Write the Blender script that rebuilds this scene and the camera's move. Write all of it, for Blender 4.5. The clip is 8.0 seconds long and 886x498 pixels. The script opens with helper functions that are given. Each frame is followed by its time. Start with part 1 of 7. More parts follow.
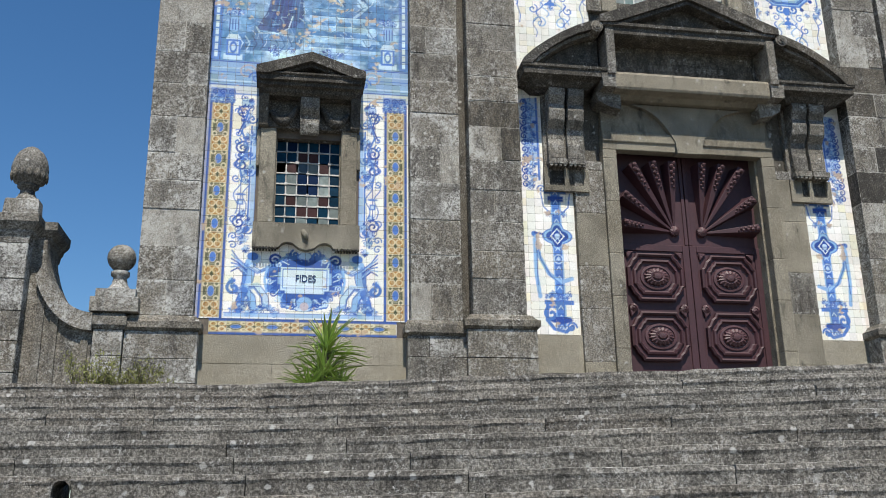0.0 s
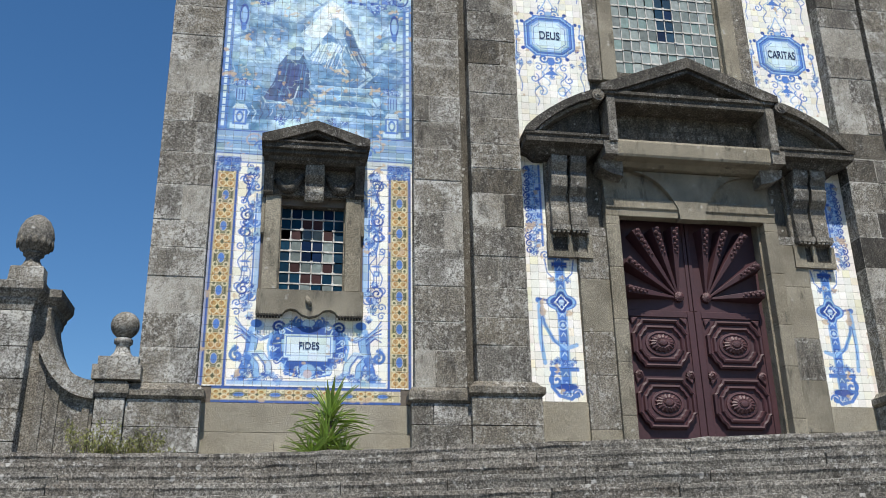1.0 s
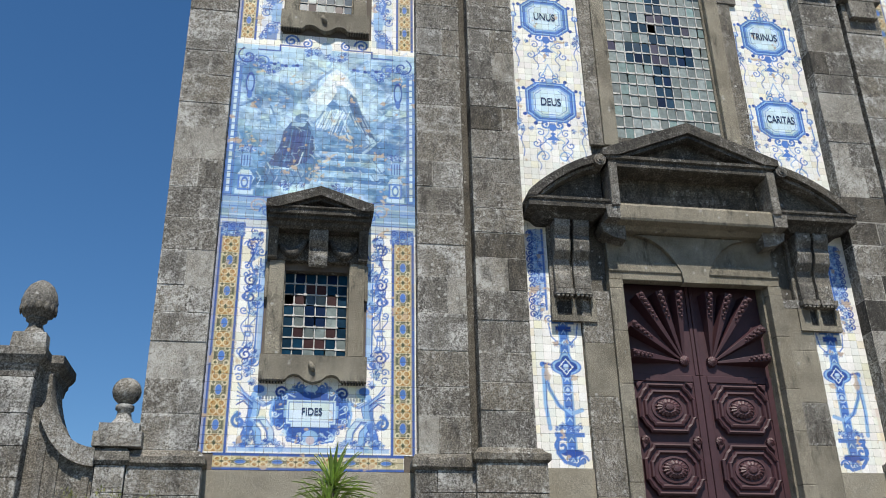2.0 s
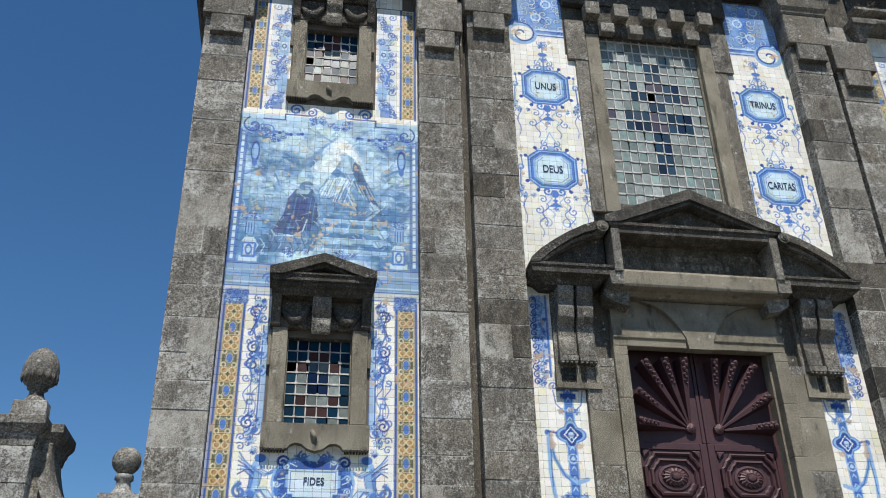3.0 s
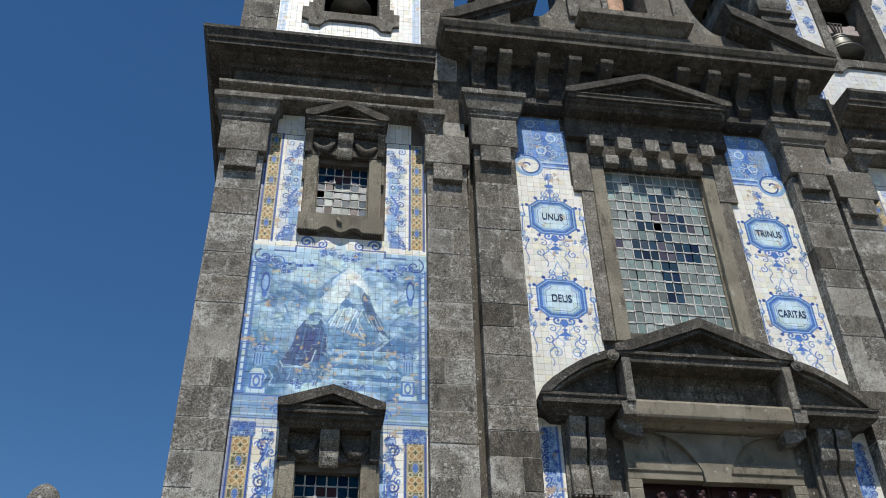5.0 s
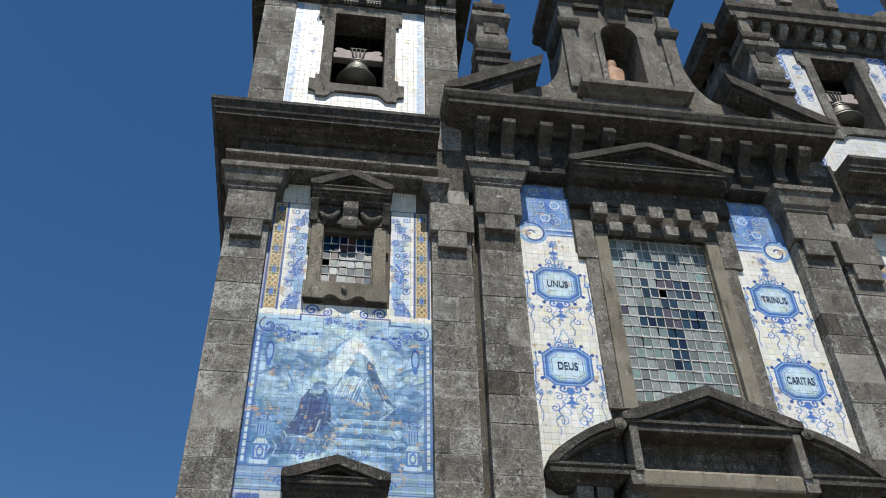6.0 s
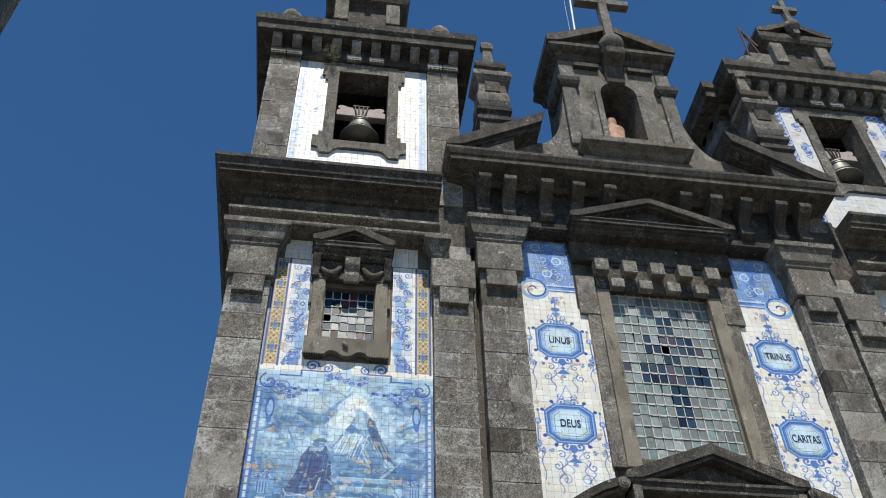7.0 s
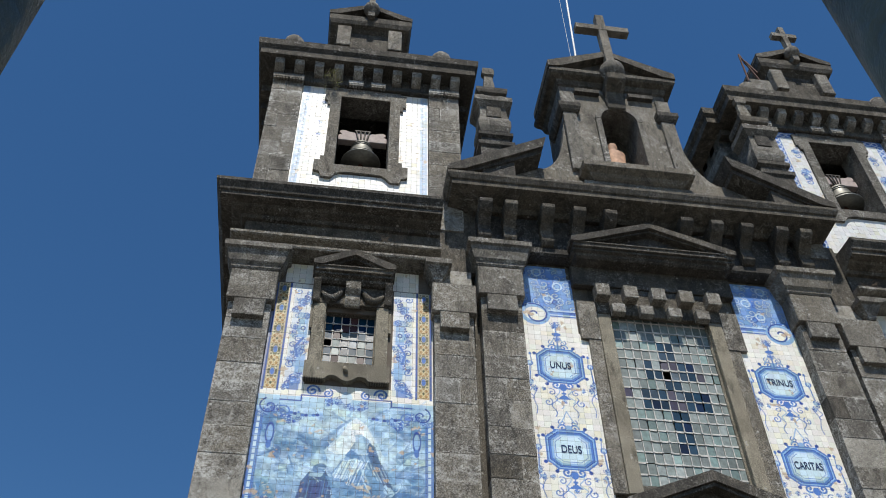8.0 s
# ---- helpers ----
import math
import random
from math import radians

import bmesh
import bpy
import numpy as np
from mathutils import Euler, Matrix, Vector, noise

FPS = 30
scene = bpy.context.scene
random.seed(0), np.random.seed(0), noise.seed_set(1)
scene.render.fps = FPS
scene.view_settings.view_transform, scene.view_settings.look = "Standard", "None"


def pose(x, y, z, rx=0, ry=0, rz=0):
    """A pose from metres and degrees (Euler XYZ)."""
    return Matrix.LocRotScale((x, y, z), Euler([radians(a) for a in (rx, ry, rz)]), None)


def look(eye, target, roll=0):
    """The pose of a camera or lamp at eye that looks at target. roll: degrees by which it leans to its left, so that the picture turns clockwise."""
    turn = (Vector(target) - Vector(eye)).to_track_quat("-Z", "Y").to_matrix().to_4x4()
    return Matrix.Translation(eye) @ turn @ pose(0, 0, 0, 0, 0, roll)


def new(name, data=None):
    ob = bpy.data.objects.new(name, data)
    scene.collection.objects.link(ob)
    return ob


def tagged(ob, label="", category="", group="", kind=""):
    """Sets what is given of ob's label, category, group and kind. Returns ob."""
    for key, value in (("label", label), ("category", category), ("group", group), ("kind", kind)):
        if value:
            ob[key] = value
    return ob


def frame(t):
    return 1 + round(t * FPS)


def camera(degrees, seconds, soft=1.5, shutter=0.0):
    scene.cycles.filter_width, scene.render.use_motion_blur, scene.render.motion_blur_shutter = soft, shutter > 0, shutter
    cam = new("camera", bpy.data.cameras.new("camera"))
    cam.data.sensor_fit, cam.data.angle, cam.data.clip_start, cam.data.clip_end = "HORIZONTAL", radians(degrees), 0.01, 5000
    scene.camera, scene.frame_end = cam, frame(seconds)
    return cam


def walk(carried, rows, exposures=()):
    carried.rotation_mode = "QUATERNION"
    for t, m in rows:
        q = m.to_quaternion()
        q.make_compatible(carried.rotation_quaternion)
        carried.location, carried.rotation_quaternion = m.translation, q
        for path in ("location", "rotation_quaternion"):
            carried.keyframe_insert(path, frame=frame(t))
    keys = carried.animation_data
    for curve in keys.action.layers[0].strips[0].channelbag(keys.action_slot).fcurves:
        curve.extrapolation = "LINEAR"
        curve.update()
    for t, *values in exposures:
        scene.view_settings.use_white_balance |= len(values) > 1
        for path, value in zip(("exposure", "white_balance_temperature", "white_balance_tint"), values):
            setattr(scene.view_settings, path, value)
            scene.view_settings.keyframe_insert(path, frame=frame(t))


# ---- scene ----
cam = camera(51.0, 8.0, 0.9)
PATH = [
    (0, (1.354, -14.622, -2.254), (1.6870, -12.7380, -1.6710), -0.9),
    (0.5, (1.354, -14.622, -2.254), (1.6810, -12.7580, -1.6060), -0.9),
    (1, (1.354, -14.622, -2.254), (1.6730, -12.7830, -1.5360), -1.0),
    (1.5, (1.354, -14.622, -2.254), (1.6660, -12.8080, -1.4730), -1.1),
    (3, (1.354, -14.622, -2.254), (1.6440, -12.8990, -1.2810), -1.2),
    (3.5, (1.354, -14.622, -2.254), (1.6360, -12.9320, -1.2220), -1.3),
    (4, (1.354, -14.622, -2.254), (1.6260, -12.9690, -1.1610), -1.3),
    (4.5, (1.354, -14.622, -2.254), (1.6170, -13.0060, -1.1050), -1.3),
    (6, (1.354, -14.622, -2.254), (1.5850, -13.1370, -0.9340), -1.4),
    (6.5, (1.351, -14.616, -2.254), (1.5750, -13.1730, -0.8860), -1.5),
    (7, (1.351, -14.616, -2.254), (1.5690, -13.2120, -0.8460), -1.3),
    (7.5, (1.362, -14.622, -2.254), (1.5750, -13.2430, -0.8220), -1.3),
    (8, (1.354, -14.622, -2.254), (1.5650, -13.2550, -0.8090), -1.1),
]
walk(cam, [(t, look(eye, target, roll)) for t, eye, target, roll in PATH],
     [(0, 0.33), (1.5, 0.29), (3.0, 0.18), (4.5, 0.02), (8, 0.13)])

# ---- light ----
CX = 8.43          # centre line of the facade
SUN_EL, SUN_AZ = 60.0, -2.0
world = bpy.data.worlds.new("sky")
scene.world = world
world.use_nodes = True
wn = world.node_tree.nodes
sky = wn.new("ShaderNodeTexSky")
sky.sky_type, sky.sun_disc = "NISHITA", False
sky.sun_elevation, sky.sun_rotation = radians(SUN_EL), radians(180 - SUN_AZ)
sky.air_density, sky.dust_density, sky.ozone_density = 1.1, 0.0, 5.5
wn["Background"].inputs["Strength"].default_value = 0.092
rich = wn.new("ShaderNodeHueSaturation")
rich.inputs["Saturation"].default_value = 1.18
world.node_tree.links.new(sky.outputs["Color"], rich.inputs["Color"])
world.node_tree.links.new(rich.outputs["Color"], wn["Background"].inputs["Color"])
sun = new("sun", bpy.data.lights.new("sun", "SUN"))
sun.data.energy, sun.data.angle, sun.data.color = 4.7, radians(0.53), (1.0, 0.94, 0.85)
sun.matrix_world = look((0, 0, 0), (-math.sin(radians(SUN_AZ)) * math.cos(radians(SUN_EL)), math.cos(radians(SUN_AZ)) * math.cos(radians(SUN_EL)), -math.sin(radians(SUN_EL))))
sun.location = (3, -30, 40)


# ---- materials ----
def mat(name, rough=0.8, metal=0.0):
    m = bpy.data.materials.new(name)
    m.use_nodes = True
    b = m.node_tree.nodes["Principled BSDF"]
    b.inputs["Roughness"].default_value, b.inputs["Metallic"].default_value = rough, metal
    return m, m.node_tree.nodes, m.node_tree.links, b


def noise_of(n, l, src, scale, detail=5.0, rough=0.6, stretch=None):
    t = n.new("ShaderNodeTexNoise")
    t.inputs["Scale"].default_value, t.inputs["Detail"].default_value, t.inputs["Roughness"].default_value = scale, detail, rough
    if stretch:
        mp = n.new("ShaderNodeMapping")
        mp.inputs["Scale"].default_value = stretch
        l.new(src, mp.inputs["Vector"])
        src = mp.outputs["Vector"]
    l.new(src, t.inputs["Vector"])
    return t.outputs["Fac"]


def ramp_of(n, l, src, stops):
    r = n.new("ShaderNodeValToRGB")
    e = r.color_ramp.elements
    while len(e) < len(stops):
        e.new(0.5)
    for el, (p, c) in zip(e, stops):
        el.position = p
        el.color = (*c, 1) if isinstance(c, tuple) else (c, c, c, 1)
    l.new(src, r.inputs["Fac"])
    return r.outputs["Color"]


def mix_of(n, l, fac, a, b, mode="MIX"):
    m = n.new("ShaderNodeMix")
    m.data_type, m.blend_type = "RGBA", mode
    for key, v in ((0, fac), (6, a), (7, b)):
        if isinstance(v, (int, float)):
            m.inputs[key].default_value = v
        elif isinstance(v, tuple):
            m.inputs[key].default_value = (*v, 1)
        else:
            l.new(v, m.inputs[key])
    return m.outputs[2]


def bump_of(n, l, b, src, strength, distance):
    k = n.new("ShaderNodeBump")
    k.inputs["Strength"].default_value, k.inputs["Distance"].default_value = strength, distance
    l.new(src, k.inputs["Height"])
    l.new(k.outputs["Normal"], b.inputs["Normal"])


def stone_mat(name, dark, mid, lichen=0.57, lichen_colour=(0.46, 0.46, 0.43), soot=0.55, grain=70, warm=(0.22, 0.19, 0.14), spots=0.72, rims=0.0):
    """Old granite: even grey ground, coarse grain, crusts, ragged and speckled lichen; rims: lichen along the joints of single blocks."""
    m, n, l, b = mat(name, 0.92)
    pos = n.new("ShaderNodeNewGeometry").outputs["Position"]
    info = n.new("ShaderNodeObjectInfo").outputs["Random"]
    big = noise_of(n, l, pos, 1.3, 7, 0.6)
    c = mix_of(n, l, ramp_of(n, l, big, [(0.36, 0.0), (0.64, 1.0)]), dark, mid)
    c = mix_of(n, l, ramp_of(n, l, info, [(0.0, 0.5), (0.45, 0.0), (1.0, 0.3)]), c, warm)
    tone = ramp_of(n, l, info, [(0.0, 0.85), (0.3, 1.1), (0.6, 0.92), (1.0, 1.15)])
    c = mix_of(n, l, 1.0, c, tone, "MULTIPLY")
    fine = noise_of(n, l, pos, grain, 3, 0.8)
    c = mix_of(n, l, 0.9, c, ramp_of(n, l, fine, [(0.34, 0.25), (0.5, 0.9), (0.64, 2.3)]), "MULTIPLY")
    # black crusts that run down the stone
    stain = noise_of(n, l, pos, 3.0, 10, 0.75, (1.6, 1.6, 0.55))
    c = mix_of(n, l, ramp_of(n, l, stain, [(soot - 0.05, 0.0), (soot + 0.09, 0.75)]), c, (0.03, 0.028, 0.025))
    # where lichen grows: in drifts, and along the joints
    area = ramp_of(n, l, noise_of(n, l, pos, 1.7, 6, 0.65), [(0.45, 0.06), (0.63, 1.0)])
    if rims:
        sep = n.new("ShaderNodeSeparateXYZ")
        l.new(n.new("ShaderNodeTexCoord").outputs["Object"], sep.inputs["Vector"])
        far = None
        for axis in ("X", "Z"):
            a = n.new("ShaderNodeMath")
            a.operation = "ABSOLUTE"
            l.new(sep.outputs[axis], a.inputs[0])
            if far is None:
                far = a.outputs[0]
            else:
                k = n.new("ShaderNodeMath")
                k.operation = "MAXIMUM"
                l.new(far, k.inputs[0])
                l.new(a.outputs[0], k.inputs[1])
                far = k.outputs[0]
        area = mix_of(n, l, 1.0, area, ramp_of(n, l, far, [(0.38, 0.0), (0.49, rims), (0.51, rims), (0.53, 0.0)]), "ADD")
    # ragged patches
    lich = noise_of(n, l, pos, 9, 12, 0.92)
    patch = mix_of(n, l, 1.0, ramp_of(n, l, lich, [(lichen - 0.02, 0.0), (lichen + 0.015, 0.9)]), area, "MULTIPLY")
    c = mix_of(n, l, patch, c, lichen_colour)
    # fine pale specks
    speck = noise_of(n, l, pos, 30, 6, 0.75)
    dots = mix_of(n, l, 1.0, ramp_of(n, l, speck, [(lichen + 0.01, 0.0), (lichen + 0.05, 0.9)]), mix_of(n, l, 0.75, (1.0, 1.0, 1.0), area), "MULTIPLY")
    c = mix_of(n, l, dots, c, lichen_colour)
    # small round lichens
    vor = n.new("ShaderNodeTexVoronoi")
    vor.inputs["Scale"].default_value = 9
    l.new(mix_of(n, l, 0.09, pos, noise_of(n, l, pos, 20, 5), "ADD"), vor.inputs["Vector"])
    pick = n.new("ShaderNodeSeparateColor")
    l.new(vor.outputs["Color"], pick.inputs["Color"])
    disc = mix_of(n, l, 1.0, ramp_of(n, l, vor.outputs["Distance"], [(0.2, 1.0), (0.3, 0.0)]), ramp_of(n, l, pick.outputs["Red"], [(spots, 0.0), (spots + 0.02, 0.7)]), "MULTIPLY")
    c = mix_of(n, l, disc, c, lichen_colour)
    l.new(c, b.inputs["Base Color"])
    b.inputs["Specular IOR Level"].default_value = 0.25
    bump_of(n, l, b, mix_of(n, l, 0.45, fine, noise_of(n, l, pos, 12, 8, 0.75)), 1.0, 0.022)
    return m


STONE = stone_mat("granite", (0.088, 0.081, 0.07), (0.16, 0.149, 0.128), 0.54, (0.5, 0.49, 0.45), 0.54, 48, spots=0.92, rims=0.6)
PALE = stone_mat("lichen_granite", (0.092, 0.086, 0.076), (0.17, 0.16, 0.14), 0.512, (0.54, 0.535, 0.5), 0.55, 48, spots=0.88, rims=0.45)
# blackened stone; shade of the niche and recesses is put into it too
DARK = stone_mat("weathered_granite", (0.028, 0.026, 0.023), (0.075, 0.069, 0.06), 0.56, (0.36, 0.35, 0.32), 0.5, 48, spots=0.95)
STEP = stone_mat("step_granite", (0.098, 0.092, 0.081), (0.185, 0.175, 0.154), 0.56, (0.5, 0.49, 0.46), 0.56, 40, (0.16, 0.14, 0.115), 0.84)
MORTAR = stone_mat("pale_mortar", (0.2, 0.19, 0.165), (0.3, 0.285, 0.25), 0.5, (0.48, 0.47, 0.43))
JAMB = stone_mat("jamb_granite", (0.15, 0.135, 0.105), (0.27, 0.248, 0.195), 0.61, (0.45, 0.44, 0.4), 0.58, 80, (0.27, 0.235, 0.17), 0.92)
PLINTH = stone_mat("plinth_stone", (0.28, 0.255, 0.2), (0.37, 0.34, 0.27), 0.68, (0.5, 0.48, 0.42), 0.68, 260, (0.36, 0.31, 0.22), 0.97)
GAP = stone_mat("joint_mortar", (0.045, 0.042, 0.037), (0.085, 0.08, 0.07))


def plain(name, colour, rough=0.6, metal=0.0, vary=0.25, scale=14, bump=0.25, spread=0.0):
    m, n, l, b = mat(name, rough, metal)
    pos = n.new("ShaderNodeNewGeometry").outputs["Position"]
    f = noise_of(n, l, pos, scale, 6, 0.65)
    big = noise_of(n, l, pos, scale / 9, 4)
    c = mix_of(n, l, 1.0, colour, ramp_of(n, l, f, [(0.25, 1 - vary), (0.75, 1 + vary)]), "MULTIPLY")
    c = mix_of(n, l, 1.0, c, ramp_of(n, l, big, [(0.3, 1 - vary), (0.7, 1 + vary * 0.6)]), "MULTIPLY")
    if spread:
        info = n.new("ShaderNodeObjectInfo").outputs["Random"]
        c = mix_of(n, l, 1.0, c, ramp_of(n, l, info, [(0.0, 1 - spread), (1.0, 1 + spread)]), "MULTIPLY")
    l.new(c, b.inputs["Base Color"])
    if bump:
        bump_of(n, l, b, f, bump, 0.01)
    return m


DOOR = plain("door_paint", (0.05, 0.017, 0.022), 0.6, 0, 0.22, 18, 0.15)
DOOR_HI = plain("door_carving_paint", (0.075, 0.032, 0.036), 0.5, 0, 0.3, 40, 0.5)
IRON = plain("fence_paint", (0.07, 0.09, 0.078), 0.4, 0, 0.4, 60, 0.4)
RUST = plain("weathered_iron", (0.1, 0.05, 0.035), 0.8, 0.3, 0.3, 40)
IRONWORK = plain("dark_ironwork", (0.06, 0.055, 0.05), 0.7, 0.4, 0.3, 40)
POLE = plain("white_pole_paint", (0.7, 0.7, 0.7), 0.5)
BRONZE = plain("bell_bronze", (0.19, 0.19, 0.17), 0.5, 0.6, 0.3, 12, 0.2)
YOKE = plain("painted_yoke_wood", (0.4, 0.34, 0.32), 0.75, 0, 0.2, 12)
CAME = plain("crumbling_putty", (0.52, 0.51, 0.48), 0.9, 0, 0.35, 60, 0.6)
NAVY = plain("navy_glaze", (0.035, 0.05, 0.11), 0.25, 0, 0.15, 30, 0)
LEAF = plain("yucca_leaf", (0.27, 0.37, 0.08), 0.45, 0, 0.25, 9, 0.2, 0.35)
SHRUB = plain("shrub_leaf", (0.2, 0.21, 0.06), 0.6, 0, 0.3, 20, 0.2, 0.2)
TWIG = plain("dry_twig", (0.14, 0.11, 0.08), 0.9, 0, 0.3, 30)
STATUE = plain("painted_statue", (0.42, 0.25, 0.16), 0.75, 0, 0.45, 7)
ASPHALT = plain("street_setts", (0.12, 0.115, 0.105), 0.9, 0, 0.3, 8, 0.6)
RENDERED = plain("old_render", (0.3, 0.28, 0.25), 0.9, 0, 0.25, 3, 0.4)
GROUT = plain("tile_grout", (0.13, 0.11, 0.09), 0.95, 0, 0.3, 30)


def glass_mat(name, colour, rough=0.22):
    m, n, l, b = mat(name, rough)
    pos = n.new("ShaderNodeNewGeometry").outputs["Position"]
    info = n.new("ShaderNodeObjectInfo").outputs["Random"]
    c = mix_of(n, l, 1.0, colour, ramp_of(n, l, info, [(0.0, 0.6), (1.0, 1.25)]), "MULTIPLY")
    c = mix_of(n, l, 1.0, c, ramp_of(n, l, noise_of(n, l, pos, 12, 4), [(0.3, 0.75), (0.7, 1.2)]), "MULTIPLY")
    l.new(c, b.inputs["Base Color"])
    b.inputs["Transmission Weight"].default_value = 0.06
    b.inputs["Specular IOR Level"].default_value = 0.015
    bump_of(n, l, b, noise_of(n, l, pos, 18, 2), 0.12, 0.01)
    return m


GREY_GLASS = glass_mat("milky_grey_glass", (0.2, 0.24, 0.23), 0.42)
TEAL_GLASS = glass_mat("teal_glass", (0.005, 0.036, 0.07), 0.35)
BLUE_GLASS = glass_mat("blue_glass", (0.004, 0.016, 0.05), 0.3)
BROWN_GLASS = glass_mat("maroon_glass", (0.06, 0.03, 0.03), 0.4)
MAUVE_GLASS = glass_mat("mauve_glass", (0.05, 0.045, 0.08), 0.4)
SLATE_GLASS = glass_mat("slate_glass", (0.075, 0.115, 0.15), 0.4)
MINT_GLASS = glass_mat("mint_glass", (0.21, 0.3, 0.285), 0.4)
MILK_GLASS = glass_mat("milk_glass", (0.28, 0.32, 0.31), 0.4)


# ---- mesh helpers ----
def finish(name, bm, material, parent=None, label="", smooth=False):
    me = bpy.data.meshes.new(name)
    bmesh.ops.recalc_face_normals(bm, faces=bm.faces)
    bm.to_mesh(me)
    bm.free()
    me.materials.append(material)
    if smooth:
        me.polygons.foreach_set("use_smooth", [True] * len(me.polygons))
    ob = new(name, me)
    ob.parent = parent
    if label:
        tagged(ob, label)
    return ob


part = finish


def empty(name, label, category, group="", kind=""):
    ob = new(name)
    ob.empty_display_size = 0.2
    return tagged(ob, label, category, group, kind)


def box(bm, x0, x1, y0, y1, z0, z1):
    v = [bm.verts.new((x, y, z)) for z in (z0, z1) for y in (y0, y1) for x in (x0, x1)]
    for f in ((0, 1, 3, 2), (4, 6, 7, 5), (0, 4, 5, 1), (1, 5, 7, 3), (3, 7, 6, 2), (2, 6, 4, 0)):
        bm.faces.new([v[i] for i in f])
    return v


def prism(bm, poly, y0, y1):
    """A polygon of (x, z) drawn out from y0 to y1."""
    a = [bm.verts.new((x, y0, z)) for x, z in poly]
    b = [bm.verts.new((x, y1, z)) for x, z in poly]
    bm.faces.new(a)
    bm.faces.new(list(reversed(b)))
    for i in range(len(poly)):
        j = (i + 1) % len(poly)
        bm.faces.new((a[i], b[i], b[j], a[j]))


def prism_x(bm, poly, x0, x1):
    """A polygon of (y, z) drawn out from x0 to x1."""
    a = [bm.verts.new((x0, y, z)) for y, z in poly]
    b = [bm.verts.new((x1, y, z)) for y, z in poly]
    bm.faces.new(a)
    bm.faces.new(list(reversed(b)))
    for i in range(len(poly)):
        j = (i + 1) % len(poly)
        bm.faces.new((a[i], b[i], b[j], a[j]))


def mould(bm, x0, x1, yf, yb, profile, ends=(1, 1)):
    """A moulding round the front and both ends of a block: profile of (projection, z), from below upwards; an end of 0 is cut square."""
    e0, e1 = ends
    rows = [[bm.verts.new(c) for c in ((x0 - p * e0, yb, z), (x0 - p * e0, yf - p, z), (x1 + p * e1, yf - p, z), (x1 + p * e1, yb, z))] for p, z in profile]
    for a, b in zip(rows, rows[1:]):
        for i in range(4):
            bm.faces.new((a[i], a[(i + 1) % 4], b[(i + 1) % 4], b[i]))
    bm.faces.new(rows[0])
    bm.faces.new(rows[-1])


def bevel(bm, width, segments=1):
    bmesh.ops.bevel(bm, geom=list(bm.edges), offset=width, segments=segments, affect="EDGES", clamp_overlap=True)
    return bm


def lathe(bm, profile, n=20, at=(0, 0, 0), squash=1.0):
    """A turned shape: profile of (radius, z), from below upwards."""
    rows = []
    for r, z in profile:
        rows.append([bm.verts.new((at[0] + r * math.cos(2 * math.pi * i / n), at[1] + squash * r * math.sin(2 * math.pi * i / n), at[2] + z)) for i in range(n)])
    for a, b in zip(rows, rows[1:]):
        for i in range(n):
            bm.faces.new((a[i], a[(i + 1) % n], b[(i + 1) % n], b[i]))
    bm.faces.new(rows[0])
    bm.faces.new(rows[-1])


def tube(bm, points, radius, n=6):
    rows = []
    for i, p in enumerate(points):
        p = Vector(p)
        d = (Vector(points[min(i + 1, len(points) - 1)]) - Vector(points[max(i - 1, 0)])).normalized()
        side = d.cross(Vector((0, 1, 0.01))).normalized()
        up = d.cross(side)
        r = radius[i] if isinstance(radius, (list, tuple)) else radius
        rows.append([bm.verts.new(p + r * (math.cos(2 * math.pi * k / n) * side + math.sin(2 * math.pi * k / n) * up)) for k in range(n)])
    for a, b in zip(rows, rows[1:]):
        for k in range(n):
            bm.faces.new((a[k], a[(k + 1) % n], b[(k + 1) % n], b[k]))
    bm.faces.new(rows[0])
    bm.faces.new(rows[-1])


def walling(bm, x0, x1, y0, y1, z0, z1, holes):
    """A wall with rectangular openings (x0, x1, z0, z1) right through it."""
    xs = sorted({x0, x1, *[h[0] for h in holes], *[h[1] for h in holes]})
    zs = sorted({z0, z1, *[h[2] for h in holes], *[h[3] for h in holes]})
    verts = {}

    def v(i, k, y):
        if (i, k, y) not in verts:
            verts[i, k, y] = bm.verts.new((xs[i], y, zs[k]))
        return verts[i, k, y]

    def solid(i, k):
        if not (0 <= i < len(xs) - 1 and 0 <= k < len(zs) - 1):
            return False
        x, z = (xs[i] + xs[i + 1]) / 2, (zs[k] + zs[k + 1]) / 2
        return not any(h[0] < x < h[1] and h[2] < z < h[3] for h in holes)

    for i in range(len(xs) - 1):
        for k in range(len(zs) - 1):
            if not solid(i, k):
                continue
            for y in (y0, y1):
                bm.faces.new((v(i, k, y), v(i + 1, k, y), v(i + 1, k + 1, y), v(i, k + 1, y)))
            for di, dk, a, b in ((-1, 0, (0, 0), (0, 1)), (1, 0, (1, 0), (1, 1)), (0, -1, (0, 0), (1, 0)), (0, 1, (0, 1), (1, 1))):
                if not solid(i + di, k + dk):
                    bm.faces.new((v(i + a[0], k + a[1], y0), v(i + b[0], k + b[1], y0), v(i + b[0], k + b[1], y1), v(i + a[0], k + a[1], y1)))


def unit_block(rim):
    bm = bmesh.new()
    box(bm, -0.5, 0.5, -0.5, 0.5, -0.5, 0.5)
    bevel(bm, rim)
    me = bpy.data.meshes.new("stone")
    bm.to_mesh(me)
    bm.free()
    return me


BLOCKS = {}


